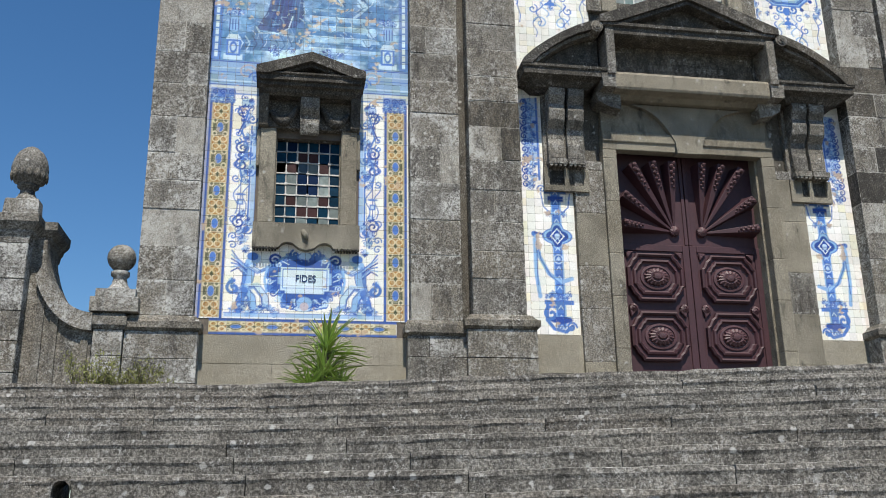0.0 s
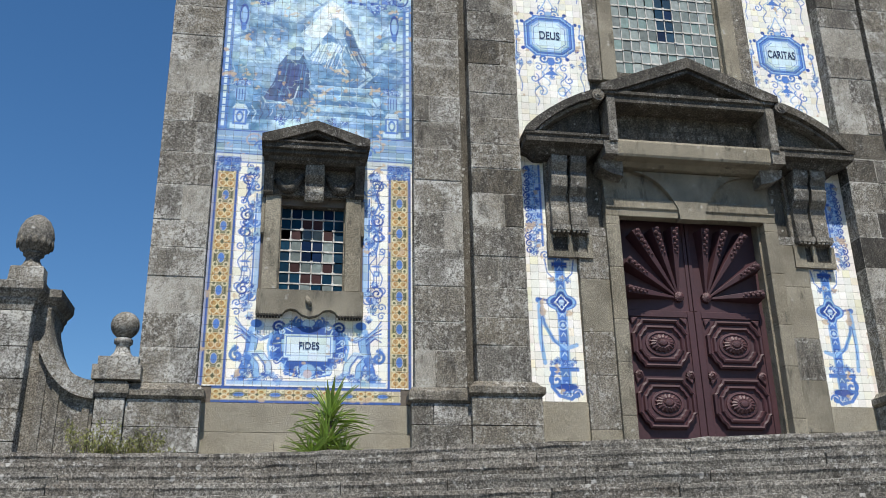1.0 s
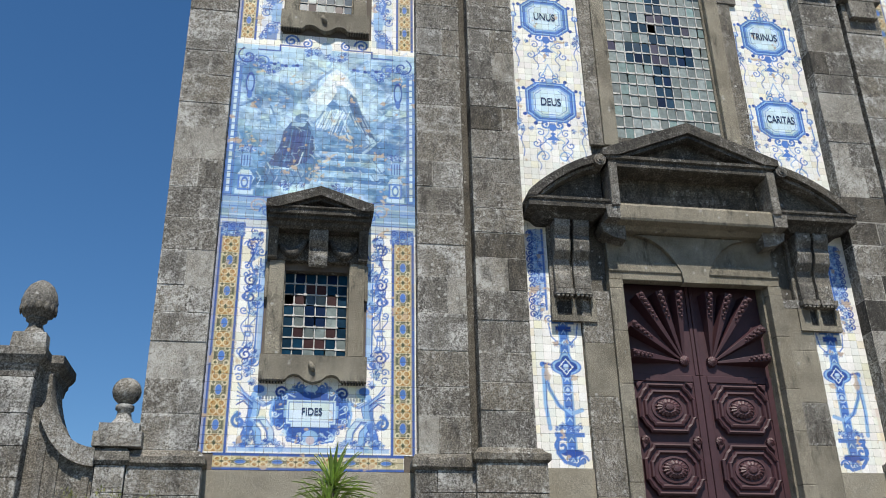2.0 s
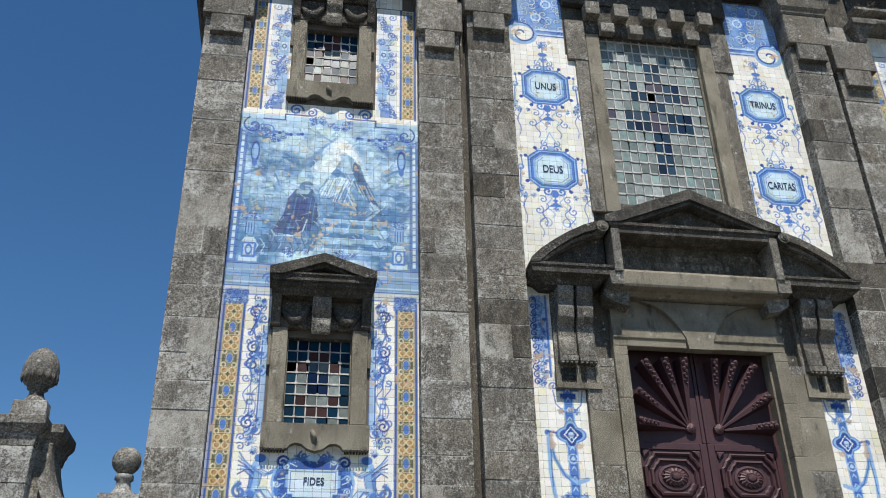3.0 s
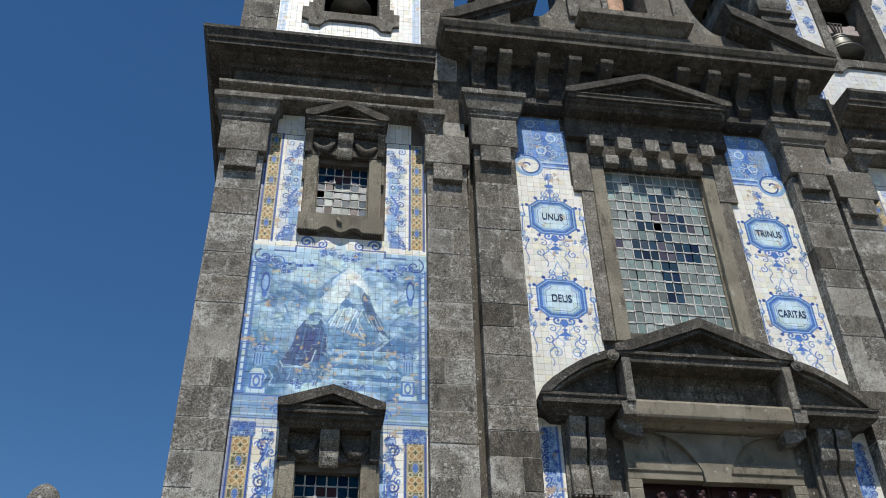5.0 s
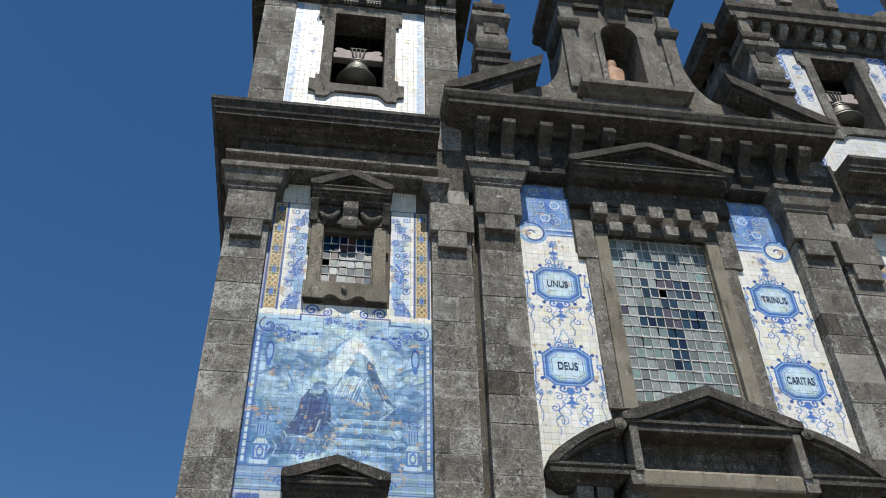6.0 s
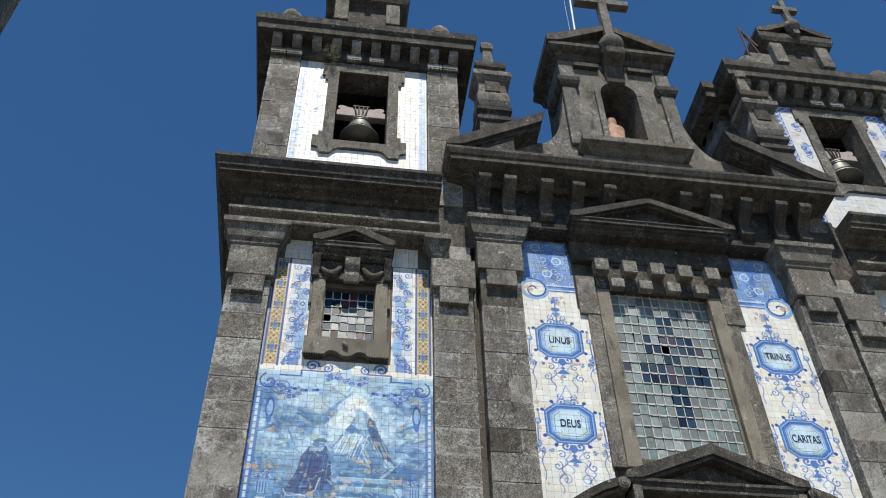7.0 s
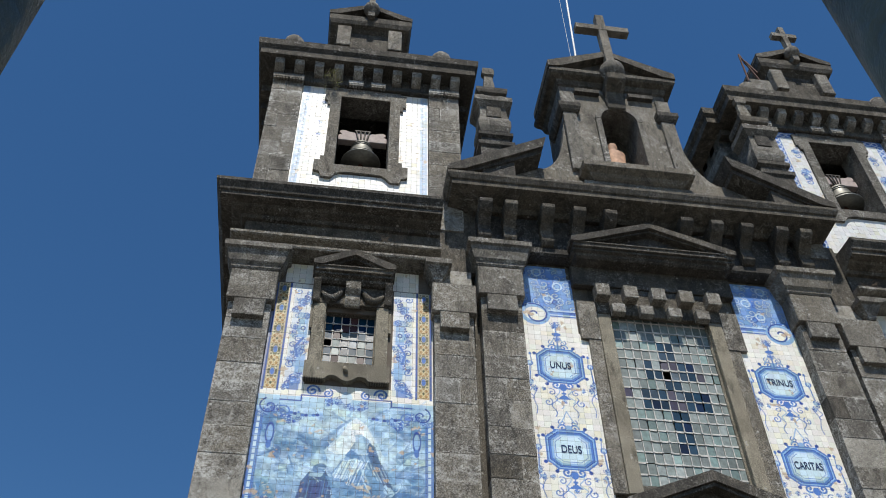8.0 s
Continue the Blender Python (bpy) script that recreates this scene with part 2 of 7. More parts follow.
def stone(parent, x0, x1, y0, y1, z0, z1, material, name="stone", rim=0.014):
    key = (material.name, rim)
    if key not in BLOCKS:
        BLOCKS[key] = unit_block(rim)
        BLOCKS[key].materials.append(material)
    ob = new(name, BLOCKS[key])
    ob.parent = parent
    ob.location = ((x0 + x1) / 2, (y0 + y1) / 2, (z0 + z1) / 2)
    ob.scale = (x1 - x0, y1 - y0, z1 - z0)
    return ob


def masonry(parent, x0, x1, y0, y1, z0, z1, course, materials, seed, joint=0.008, splits=(1, 2)):
    """Courses of squared stones with open joints."""
    rnd = random.Random(seed)
    z = z0
    while z < z1 - 0.05:
        h = min(course * rnd.uniform(0.82, 1.2), z1 - z)
        if z1 - z - h < 0.15:
            h = z1 - z
        k = rnd.choice(splits)
        cuts = [x0] + sorted(x0 + (x1 - x0) * ((j + rnd.uniform(0.65, 1.35)) / k if k > 1 else 1) for j in range(k - 1)) + [x1]
        for a, b in zip(cuts, cuts[1:]):
            if b - a > 0.05:
                stone(parent, a + joint / 2, b - joint / 2, y0 + rnd.uniform(-0.008, 0.008), y1, z + joint / 2, z + h - joint / 2, rnd.choice(materials))
        z += h


def flip_tower(x0, x1, side):
    """The right bell stage stands a little nearer to the middle."""
    return (x0, x1) if side > 0 else (2 * CX - 0.33 - x1, 2 * CX - 0.33 - x0)


def flip(x0, x1, side):
    """The same stretch on the other side of the centre line for side -1."""
    return (x0, x1) if side > 0 else (2 * CX - x1, 2 * CX - x0)

# ---- ground, stairs and landing ----
bm = bmesh.new()
box(bm, -600, 600, -600, 600, -4.6, -3.88)
finish("ground", bm, ASPHALT)
tagged(bpy.data.objects["ground"], "grey stone paved street at the foot of the stairs", "street", kind="structure")

RISE, TREAD, TOP = 0.19, 0.57, -0.457


def edge(x, k):
    """The front of step k: the flight turns forward beside the portal."""
    return -2.88 - TREAD * k - (0.05 * (x - 1.0) if x < 1 else 0.3 * (x - 1.0))


stairs = empty("stairs", "wide worn granite stairs with lichen spots and chipped edges", "stairs", kind="structure")


def step_stone(x0, x1, k, seed, hole=False):
    rnd = random.Random(seed)
    z1 = TOP - RISE * k + rnd.uniform(-0.006, 0.006)
    z0 = TOP - RISE * (k + 1) - 0.02
    n = max(3, int((x1 - x0) / 0.22))
    bm = bmesh.new()
    rows = []
    wear = rnd.uniform(0.012, 0.03)
    for i in range(n + 1):
        x = x0 + (x1 - x0) * i / n
        y = edge(x, k)
        jy, jz = rnd.uniform(-0.02, 0.014), rnd.uniform(-0.014, 0.006)
        end = 0.018 if i in (0, n) else 0.0
        rows.append([bm.verts.new(c) for c in ((x, y + 0.012 + end, z0), (x, y + 0.01 + jy * 0.6 + end, z1 - 0.08 + jz), (x, y + jy + end, z1 - 0.05 + jz * 0.6), (x, y + jy + wear * 0.4 + end, z1 - wear * 0.3 + jz - end * 0.5), (x, y + wear * 1.4 + end, z1 + jz - end * 0.6), (x, y + 0.72, z1), (x, y + 0.72, z0))])
    for a, b in zip(rows, rows[1:]):
        for i in range(7):
            bm.faces.new((a[i], a[(i + 1) % 7], b[(i + 1) % 7], b[i]))
    bm.faces.new(rows[0])
    bm.faces.new(rows[-1])
    return part("step_stone", bm, STEP, stairs)


rs = random.Random(4)
for k in range(18):
    x = -9.0 - rs.random()
    while x < 15.5:
        w = rs.uniform(1.0, 2.3)
        nxt = x + w
        if k == 7:
            # the drain hole is a gap between two stones, roofed by a short one
            if x < -0.38 and nxt > -0.37:
                nxt = -0.375
            elif abs(x + 0.375) < 0.002:
                x, nxt = -0.235, 1.1
        step_stone(x + 0.004, nxt - 0.004, k, rs.random())
        x = nxt
bm = bmesh.new()
HZ = TOP - RISE * 7
arch = [(-0.377, HZ - 0.035)] + [(-0.305 + 0.068 * math.cos(a), HZ - 0.11 + 0.07 * math.sin(a)) for a in np.linspace(math.pi, 0, 9)] + [(-0.233, HZ - 0.035), (-0.233, HZ - 0.006), (-0.377, HZ - 0.006)]
prism(bm, arch, edge(-0.3, 7) + 0.008, edge(-0.3, 7) + 0.4)
part("step_stone", bm, STEP, stairs)
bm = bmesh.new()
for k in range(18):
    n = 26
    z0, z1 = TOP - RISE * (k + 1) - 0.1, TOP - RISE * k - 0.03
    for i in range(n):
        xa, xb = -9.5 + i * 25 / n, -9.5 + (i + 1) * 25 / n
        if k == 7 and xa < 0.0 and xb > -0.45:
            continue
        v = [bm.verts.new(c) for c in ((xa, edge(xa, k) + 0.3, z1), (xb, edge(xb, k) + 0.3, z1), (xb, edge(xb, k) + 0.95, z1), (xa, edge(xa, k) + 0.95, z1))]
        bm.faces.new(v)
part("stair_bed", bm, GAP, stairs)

bm = bmesh.new()
pts = [(x, edge(x, 0) + 0.5) for x in (-30, 1, 30)]
v0 = [bm.verts.new((x, y, TOP - 0.004)) for x, y in pts] + [bm.verts.new((30, 0.3, TOP - 0.004)), bm.verts.new((-30, 0.3, TOP - 0.004))]
bm.faces.new(v0)
res = bmesh.ops.extrude_face_region(bm, geom=list(bm.faces))
for g in res["geom"]:
    if isinstance(g, bmesh.types.BMVert):
        g.co.z -= 0.4
tagged(finish("landing", bm, STEP), "granite paved landing in front of the church", "landing", kind="structure")
threshold = empty("threshold_steps", "two low granite steps up to the church door", "steps", kind="structure")
for i in range(3):
    for a in range(3):
        stone(threshold, 6.0 + a * 1.62 + 0.004, 6.0 + (a + 1) * 1.62 - 0.004, -0.95 + 0.3 * i, 0.3, TOP, TOP + 0.15 * (i + 1), STEP, "step_stone", 0.03)

# ---- walls ----
FWIN = (1.13, 2.21, 2.58, 4.12)      # low tower window
UWIN = (1.10, 2.15, 9.52, 10.97)     # high tower window
CWIN = (7.34, 9.56, 7.27, 11.72)     # window over the portal
DOORWAY = (7.05, 9.81, -0.02, 4.30)
for side, name in ((1, "wall_left_tower"), (-1, "wall_right_tower")):
    bm = bmesh.new()
    a, b = flip(-0.88, 4.27, side)
    walling(bm, a, b, 0.03, 0.9, -1.0, 13.3, [FWIN, UWIN] if side > 0 else [])
    tagged(finish(name, bm, GAP), "granite tower wall behind tiles and pilasters", "wall", kind="structure")
bm = bmesh.new()
walling(bm, 4.27, 2 * CX - 4.27, 0.03, 0.9, -1.0, 14.6, [CWIN, DOORWAY])
tagged(finish("wall_centre", bm, GAP), "granite middle wall of the church front", "wall", kind="structure")
bm = bmesh.new()
box(bm, -0.88, -0.2, 0.9, 5.0, -1, 13.3)
box(bm, 2 * CX + 0.2, 2 * CX + 0.88, 0.9, 5.0, -1, 13.3)
tagged(finish("wall_side", bm, STONE), "weathered granite side wall of the church", "wall", kind="structure")
bm = bmesh.new()
box(bm, -0.2, 2 * CX + 0.2, 4.6, 5.0, -1, 13.3)
tagged(finish("wall_back", bm, RENDERED), "plain rendered wall inside the church", "wall", kind="structure")
bm = bmesh.new()
box(bm, -0.2, 2 * CX + 0.2, 0.9, 4.6, -1, -0.02)
tagged(finish("floor", bm, RENDERED), "stone floor inside the church", "floor", kind="structure")
bm = bmesh.new()
box(bm, -0.2, 2 * CX + 0.2, 0.9, 5.0, 13.3, 13.6)
tagged(finish("ceiling", bm, RENDERED), "plain ceiling inside the church", "ceiling", kind="structure")


# ---- pilasters ----
def pilaster(x0, x1, front, materials, seed, top, cap_z, base_top, base_out=0.16, label="", cap_cut=None):
    p = empty("pilaster", label, "pilaster", "pilasters of the church front")
    masonry(p, x0, x1, front, 0.03, base_top, cap_z, 0.56, materials, seed, 0.014, (1, 1, 2))
    bm = bmesh.new()
    box(bm, x0 + 0.012, x1 - 0.012, front + 0.007, 0.03, base_top - 0.1, top)
    part("core", bm, MORTAR, p)
    bm = bmesh.new()
    mould(bm, x0, x1, front, 0.03, [(base_out, base_top - 0.26), (base_out + 0.05, base_top - 0.22), (base_out + 0.05, base_top - 0.12), (0.1, base_top - 0.08), (0.06, base_top - 0.02), (0.01, base_top)])
    part("base_moulding", bm, materials[-1], p)
    masonry(p, x0 - base_out, x1 + base_out, front - base_out, 0.03, TOP, base_top - 0.262, 0.42, materials, seed + 1)
    # capital: a proud block with a hanging tongue under it
    w = x1 - x0
    xm = (x0 + x1) / 2
    cap = empty("capital", "", "")
    cap.parent = p
    for key in ("label", "category"):
        if key in cap:
            del cap[key]
    bm = bmesh.new()
    box(bm, x0 - 0.05, x1 + 0.05, front - 0.14, 0.03, cap_z + 0.0, cap_z + 0.82)
    part("block", bevel(bm, 0.015), materials[-1], cap)
    bm = bmesh.new()
    box(bm, xm - w * 0.36, xm + w * 0.36, front - 0.14, front + 0.02, cap_z - 0.45, cap_z - 0.004)
    part("tongue", bevel(bm, 0.012), materials[-1], cap)
    bm = bmesh.new()
    mould(bm, *((x0 - 0.05, x1 + 0.05) if cap_cut is None else cap_cut), front - 0.14, 0.03, [(0.0, cap_z + 0.825), (0.03, cap_z + 0.87), (0.03, cap_z + 0.93), (0.09, cap_z + 1.0), (0.16, top - 0.17), (0.22, top - 0.14), (0.22, top)])
    part("cap_moulding", bm, materials[-1], cap)
    return p


PIL_LABEL = "tall pilaster of lichen-spotted grey granite blocks"
DARK_LABEL = "tall pilaster of dark weathered granite blocks"
for side in (1, -1):
    pilaster(*flip(-0.9, -0.02, side), -0.22, [PALE, PALE, STONE], 11 + side, 12.3, 10.85, 0.98, 0.1, PIL_LABEL)
    pilaster(*flip(3.36, 4.21, side), -0.22, [PALE, STONE, STONE], 23 + side, 12.3, 10.95, 1.0, 0.06, PIL_LABEL, flip(3.36, 3.5, side))
    pilaster(*flip(4.36, 5.27, side), -0.3, [STONE, STONE, STONE, DARK, STONE], 37 + side, 13.0, 11.5, 1.1, 0.12, DARK_LABEL)


# ---- entablatures and cornices ----
def entablature(side, label):
    """The tower's entablature: its mouldings are cut off short of the middle block, and a dark wall is added."""
    e = empty("tower_cornice", label, "cornice", "tower cornices")
    x0, x1 = flip(-0.9, 3.5, side)
    ends = (1, 0) if side > 0 else (0, 1)
    bm = bmesh.new()
    mould(bm, x0, x1, -0.25, 0.9, [(0.0, 12.305), (0.2, 12.32), (0.22, 12.36), (0.22, 12.42), (0.02, 12.44), (0.02, 12.6), (0.2, 12.64), (0.24, 12.67), (0.24, 12.74), (0.0, 12.78)], ends)
    part("architrave", bm, STONE, e)
    bm = bmesh.new()
    mould(bm, x0 + 0.02, x1, -0.23, 0.9, [(0.0, 12.785), (0.0, 13.3)], ends)
    part("frieze", bm, DARK, e)
    bm = bmesh.new()
    mould(bm, x0, x1, -0.23, 4.8, [(0.0, 13.302), (0.08, 13.32), (0.12, 13.4), (0.3, 13.46), (0.34, 13.52), (0.55, 13.53), (0.55, 13.64), (0.6, 13.66), (0.62, 13.74), (0.7, 13.86), (0.7, 13.95), (0.0, 14.02)], ends)
    part("cornice_moulding", bm, DARK, e)
    # added plain wall; the corner's darkness is put into its colour
    bm = bmesh.new()
    box(bm, *flip(3.503, 4.36, side), -0.2, 0.9, 12.305, 14.3)
    part("return_wall", bm, DARK, e)
    return e


entablature(1, "dark weathered granite cornice below the left bell stage")
entablature(-1, "dark weathered granite cornice below the right bell stage")

mid = empty("centre_cornice", "sooty granite entablature with paired consoles and broken pediment", "cornice")
X0, X1 = 4.30, 2 * CX - 4.30
bm = bmesh.new()
mould(bm, X0 + 0.06, X1 - 0.06, -0.28, 0.9, [(0.0, 13.0), (0.05, 13.04), (0.05, 13.2), (0.0, 13.24), (0.0, 14.3)])
part("frieze", bm, DARK, mid)
bm = bmesh.new()
mould(bm, X0, X1, -0.4, 1.5, [(0.0, 14.2), (0.1, 14.28), (0.35, 14.36), (0.6, 14.42), (0.6, 14.56), (0.64, 14.58), (0.7, 14.7), (0.7, 14.78), (0.0, 14.86)])
part("cornice_moulding", bm, DARK, mid)
CONSOLE = [(0.0, 0.0), (-0.1, 0.02), (-0.17, 0.1), (-0.18, 0.2), (-0.13, 0.32), (-0.14, 0.46), (-0.24, 0.6), (-0.4, 0.7), (-0.5, 0.82), (-0.5, 0.94), (-0.44, 1.0), (0.0, 1.0)]
for c in (4.52, 5.12, 6.0, 6.75, 7.5, 9.36, 10.11, 10.86, 11.74, 12.34):
    bm = bmesh.new()
    prism_x(bm, [(-0.27 + y * 1.2, 13.22 + z * 1.0) for y, z in CONSOLE], c - 0.15, c + 0.15)
    part("console", bevel(bm, 0.012), DARK, mid)
for side in (1, -1):
    s = lambda x: x if side > 0 else 2 * CX - x
    bm = bmesh.new()
    prism(bm, [(s(3.6), 14.8), (s(3.6), 14.98), (s(6.1), 16.46), (s(6.0), 16.06), (s(4.0), 14.88)], -1.1, 0.4)
    prism(bm, [(s(4.1), 14.87), (s(5.96), 15.88), (s(5.98), 16.05), (s(3.98), 14.87)], -1.0, 0.4)
    part("raking_cornice", bm, DARK, mid)
    bm = bmesh.new()
    prism(bm, [(s(4.1), 14.86), (s(5.92), 14.86), (s(5.92), 15.88)], -0.5, 0.5)
    part("tympanum", bm, STONE, mid)

# ---- bell stages ----
BELL = (0.92, 2.23, 15.65, 18.55)


def bell_stage(side):
    e = empty("bell_tower", "granite bell stage with white tiles and a square opening", "tower", "bell towers")
    a, b = flip_tower(-0.94, 4.08, side)
    hx = flip_tower(BELL[0], BELL[1], side)
    bm = bmesh.new()
    walling(bm, a + 0.02, b - 0.02, -0.12, 0.5, 13.5, 19.2, [(*hx, BELL[2], BELL[3])])
    part("front_wall", bm, STONE, e)
    for nm, x0, x1, y0 in (("side_wall", a + 0.02, a + 0.6, 0.5), ("side_wall", b - 0.6, b - 0.02, 0.5),
                           ("back_wall", a + 0.6, b - 0.6, 4.0)):
        bm = bmesh.new()
        box(bm, x0, x1, y0, 4.6, 13.5, 19.2)
        part(nm, bm, STONE, e)
    for x0, x1, sd in ((-0.94, -0.13, 5), (3.26, 4.08, 6)):
        c = flip_tower(x0, x1, side)
        masonry(e, c[0], c[1], -0.24, -0.1, 13.6, 18.95, 0.5, [PALE, STONE, STONE], sd + side)
        for k in (0, 1):
            xm = c[0] + (c[1] - c[0]) * (0.24 + 0.52 * k)
            bm = bmesh.new()
            box(bm, xm - 0.2, xm + 0.2, -0.36, -0.1, 18.97, 19.12)
            for g in range(5):
                box(bm, xm - 0.18 + g * 0.08, xm - 0.13 + g * 0.08, -0.35, -0.26, 18.9, 18.97)
            part("gutta_block", bm, PALE, e)
    # surround of the opening, with ears
    x0, x1 = hx
    bm = bmesh.new()
    for xa, xb, xe, sg in ((x0 - 0.27, x0, x0 - 0.27, -1), (x1, x1 + 0.27, x1 + 0.27, 1)):
        box(bm, xa, xb, -0.2, -0.1, BELL[2], BELL[3])
        box(bm, *sorted((xe, xe + sg * 0.16)), -0.2, -0.1, BELL[3] - 0.22, BELL[3] + 0.3)
        box(bm, *sorted((xe, xe + sg * 0.08)), -0.2, -0.1, BELL[3] - 0.4, BELL[3] - 0.22)
        box(bm, *sorted((xe, xe + sg * 0.09)), -0.2, -0.1, BELL[2] + 0.12, BELL[2] + 0.3)
    box(bm, x0 - 0.27, x1 + 0.27, -0.2, -0.1, BELL[3], BELL[3] + 0.38)
    half = [(x0 - 0.5, BELL[2] + 0.12), (x0 - 0.5, BELL[2] - 0.28), (x0 - 0.34, BELL[2] - 0.32), (x0 - 0.3, BELL[2] - 0.5), (x0 - 0.06, BELL[2] - 0.5), (x0 + 0.04, BELL[2] - 0.36), (x0 + 0.14, BELL[2] - 0.28), (x0 + 0.32, BELL[2] - 0.26)]
    prism(bm, half + [(x0 + x1 - x, z) for x, z in reversed(half)] + [(x1, BELL[2] + 0.12), (x1, BELL[2]), (x0, BELL[2]), (x0, BELL[2] + 0.12)], -0.21, -0.1)
    part("surround", bm, STONE, e, "grey granite surround with ears")
    # cornice on modillions
    bm = bmesh.new()
    mould(bm, a, b, -0.24, 4.7, [(0.0, 18.96), (0.03, 18.98), (0.03, 19.12), (0.0, 19.16), (0.0, 19.5), (0.1, 19.52), (0.42, 19.56), (0.42, 19.8), (0.5, 19.9), (0.52, 20.14), (0.0, 20.22)])
    part("top_cornice", bm, DARK, e)
    for xm in ((x0 + x1) / 2 - 0.3, (x0 + x1) / 2 + 0.3):
        bm = bmesh.new()
        box(bm, xm - 0.2, xm + 0.2, -0.36, -0.1, 18.99, 19.12)
        for g in range(5):
            box(bm, xm - 0.18 + g * 0.08, xm - 0.13 + g * 0.08, -0.35, -0.26, 18.92, 18.99)
        part("gutta_block", bm, PALE, e)
    n = 10
    for i in range(n):
        xm = a + 0.12 + (b - a - 0.24) * i / (n - 1)
        bm = bmesh.new()
        prism_x(bm, [(-0.22, 19.2), (-0.34, 19.22), (-0.54, 19.34), (-0.56, 19.555), (-0.22, 19.555)], xm - 0.125, xm + 0.125)
        part("modillion", bevel(bm, 0.01), PALE, e)
    for i in range(7):
        ym = 0.5 + i * 0.6
        for xx, sg in ((a, -1), (b, 1)):
            bm = bmesh.new()
            box(bm, *sorted((xx, xx + sg * 0.36)), ym - 0.14, ym + 0.14, 19.25, 19.5)
            part("modillion", bm, DARK, e)
    if side < 0:
        # the flank that faces the gable breaks forward behind its corner
        bm = bmesh.new()
        box(bm, a - 0.36, a + 0.02, 0.6, 1.9, 13.5, 19.0)
        part("flank_bay", bm, STONE, e)
        bm = bmesh.new()
        mould(bm, a - 0.36, a + 0.1, 0.6, 1.9, [(0.0, 19.0), (0.0, 19.5), (0.1, 19.52), (0.42, 19.56), (0.42, 19.8), (0.5, 19.9), (0.52, 20.14), (0.0, 20.22)], (1, 0))
        part("flank_cornice", bm, DARK, e)
        e.location = RIGHT_LIFT
    return e


RIGHT_LIFT = (-0.15, 0, 0.25)     # the right tower is not quite the twin of the left
for side in (1, -1):
    bell_stage(side)

# ---- gable with the niche ----
gable = empty("church_gable", "granite gable with niche, scrolled sides and small pediment", "gable")
bm = bmesh.new()
box(bm, 5.9, 2 * CX - 5.9, -0.5, 1.0, 14.8, 15.95)
part("gable_base", bevel(bm, 0.02), STONE, gable)
bm = bmesh.new()
walling(bm, 6.9, 2 * CX - 6.9, -0.5, 0.9, 15.95, 19.75, [(7.93, 8.93, 16.0, 18.9)])
part("gable_wall", bm, STONE, gable)
bm = bmesh.new()
arcpts = [(CX + 0.5 * math.cos(t), 18.3 + 0.5 * math.sin(t)) for t in np.linspace(math.pi, 0, 15)]
prism(bm, [(7.93, 18.9)] + arcpts + [(8.93, 18.9)], -0.5, 0.45)
part("niche_head", bm, STONE, gable)
# niche back in the dark stone: its shade is put into the colour
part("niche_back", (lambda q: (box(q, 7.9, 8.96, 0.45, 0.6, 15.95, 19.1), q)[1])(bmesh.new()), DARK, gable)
for s in (1, -1):
    bm = bmesh.new()
    xo = CX + s * 0.66
    xi = CX + s * 0.5
    box(bm, min(xo, xi), max(xo, xi), -0.58, -0.502, 16.1, 18.3)
    part("niche_jamb", bevel(bm, 0.012), STONE, gable)
bm = bmesh.new()
ring = [(CX + 0.66 * math.cos(t), 18.31 + 0.64 * math.sin(t)) for t in np.linspace(0, math.pi, 17)]
inner = [(CX + 0.5 * math.cos(t), 18.31 + 0.5 * math.sin(t)) for t in np.linspace(math.pi, 0, 17)]
prism(bm, ring + inner, -0.58, -0.502)
part("niche_arch", bm, STONE, gable)
bm = bmesh.new()
mould(bm, 7.3, 2 * CX - 7.3, -0.72, 0.4, [(0.0, 15.4), (0.08, 15.46), (0.14, 15.54), (0.28, 15.62), (0.3, 15.64), (0.3, 15.82), (0.0, 15.86)])
part("niche_sill", bm, STONE, gable)
bm = bmesh.new()
box(bm, 7.05, 2 * CX - 7.05, -0.72, -0.5, 14.84, 15.398)
part("sill_block", bevel(bm, 0.02), STONE, gable)
for s in (1, -1):
    bm = bmesh.new()
    box(bm, *sorted((CX + s * 1.38, CX + s * 1.75)), -0.66, -0.5, 14.84, 15.4)
    part("base_block", bevel(bm, 0.02), STONE, gable)
for s in (1, -1):
    m = lambda x: CX + s * (x - CX)
    bm = bmesh.new()
    curve = [(10.86 - 0.87 * math.sin(t), 18.3 - 2.35 * math.cos(t)) for t in np.linspace(0, math.pi / 2, 14)]
    prism(bm, [(m(9.86), 15.95)] + [(m(x), z) for x, z in curve] + [(m(9.86), 18.3)], -0.46, 0.5)
    part("scroll_side", bm, STONE, gable)
    bm = bmesh.new()
    box(bm, *sorted((m(9.62), m(9.99))), -0.6, -0.5, 15.96, 19.4)
    part("gable_pilaster", bevel(bm, 0.015), STONE, gable)
    bm = bmesh.new()
    mould(bm, *sorted((m(9.6), m(10.01))), -0.62, 0.5, [(0.0, 18.4), (0.05, 18.46), (0.1, 18.56), (0.1, 18.72), (0.0, 18.76)])
    part("gable_capital", bm, DARK, gable)
    bm = bmesh.new()
    box(bm, *sorted((m(8.85), m(9.55))), -0.64, -0.5, 19.4, 19.56)
    part("gable_block", bm, DARK, gable)
bm = bmesh.new()
mould(bm, 6.94, 2 * CX - 6.94, -0.5, 1.2, [(0.0, 19.75), (0.06, 19.8), (0.12, 19.95), (0.28, 20.0), (0.34, 20.06), (0.34, 20.2), (0.0, 20.24)])
part("gable_cornice", bm, DARK, gable)
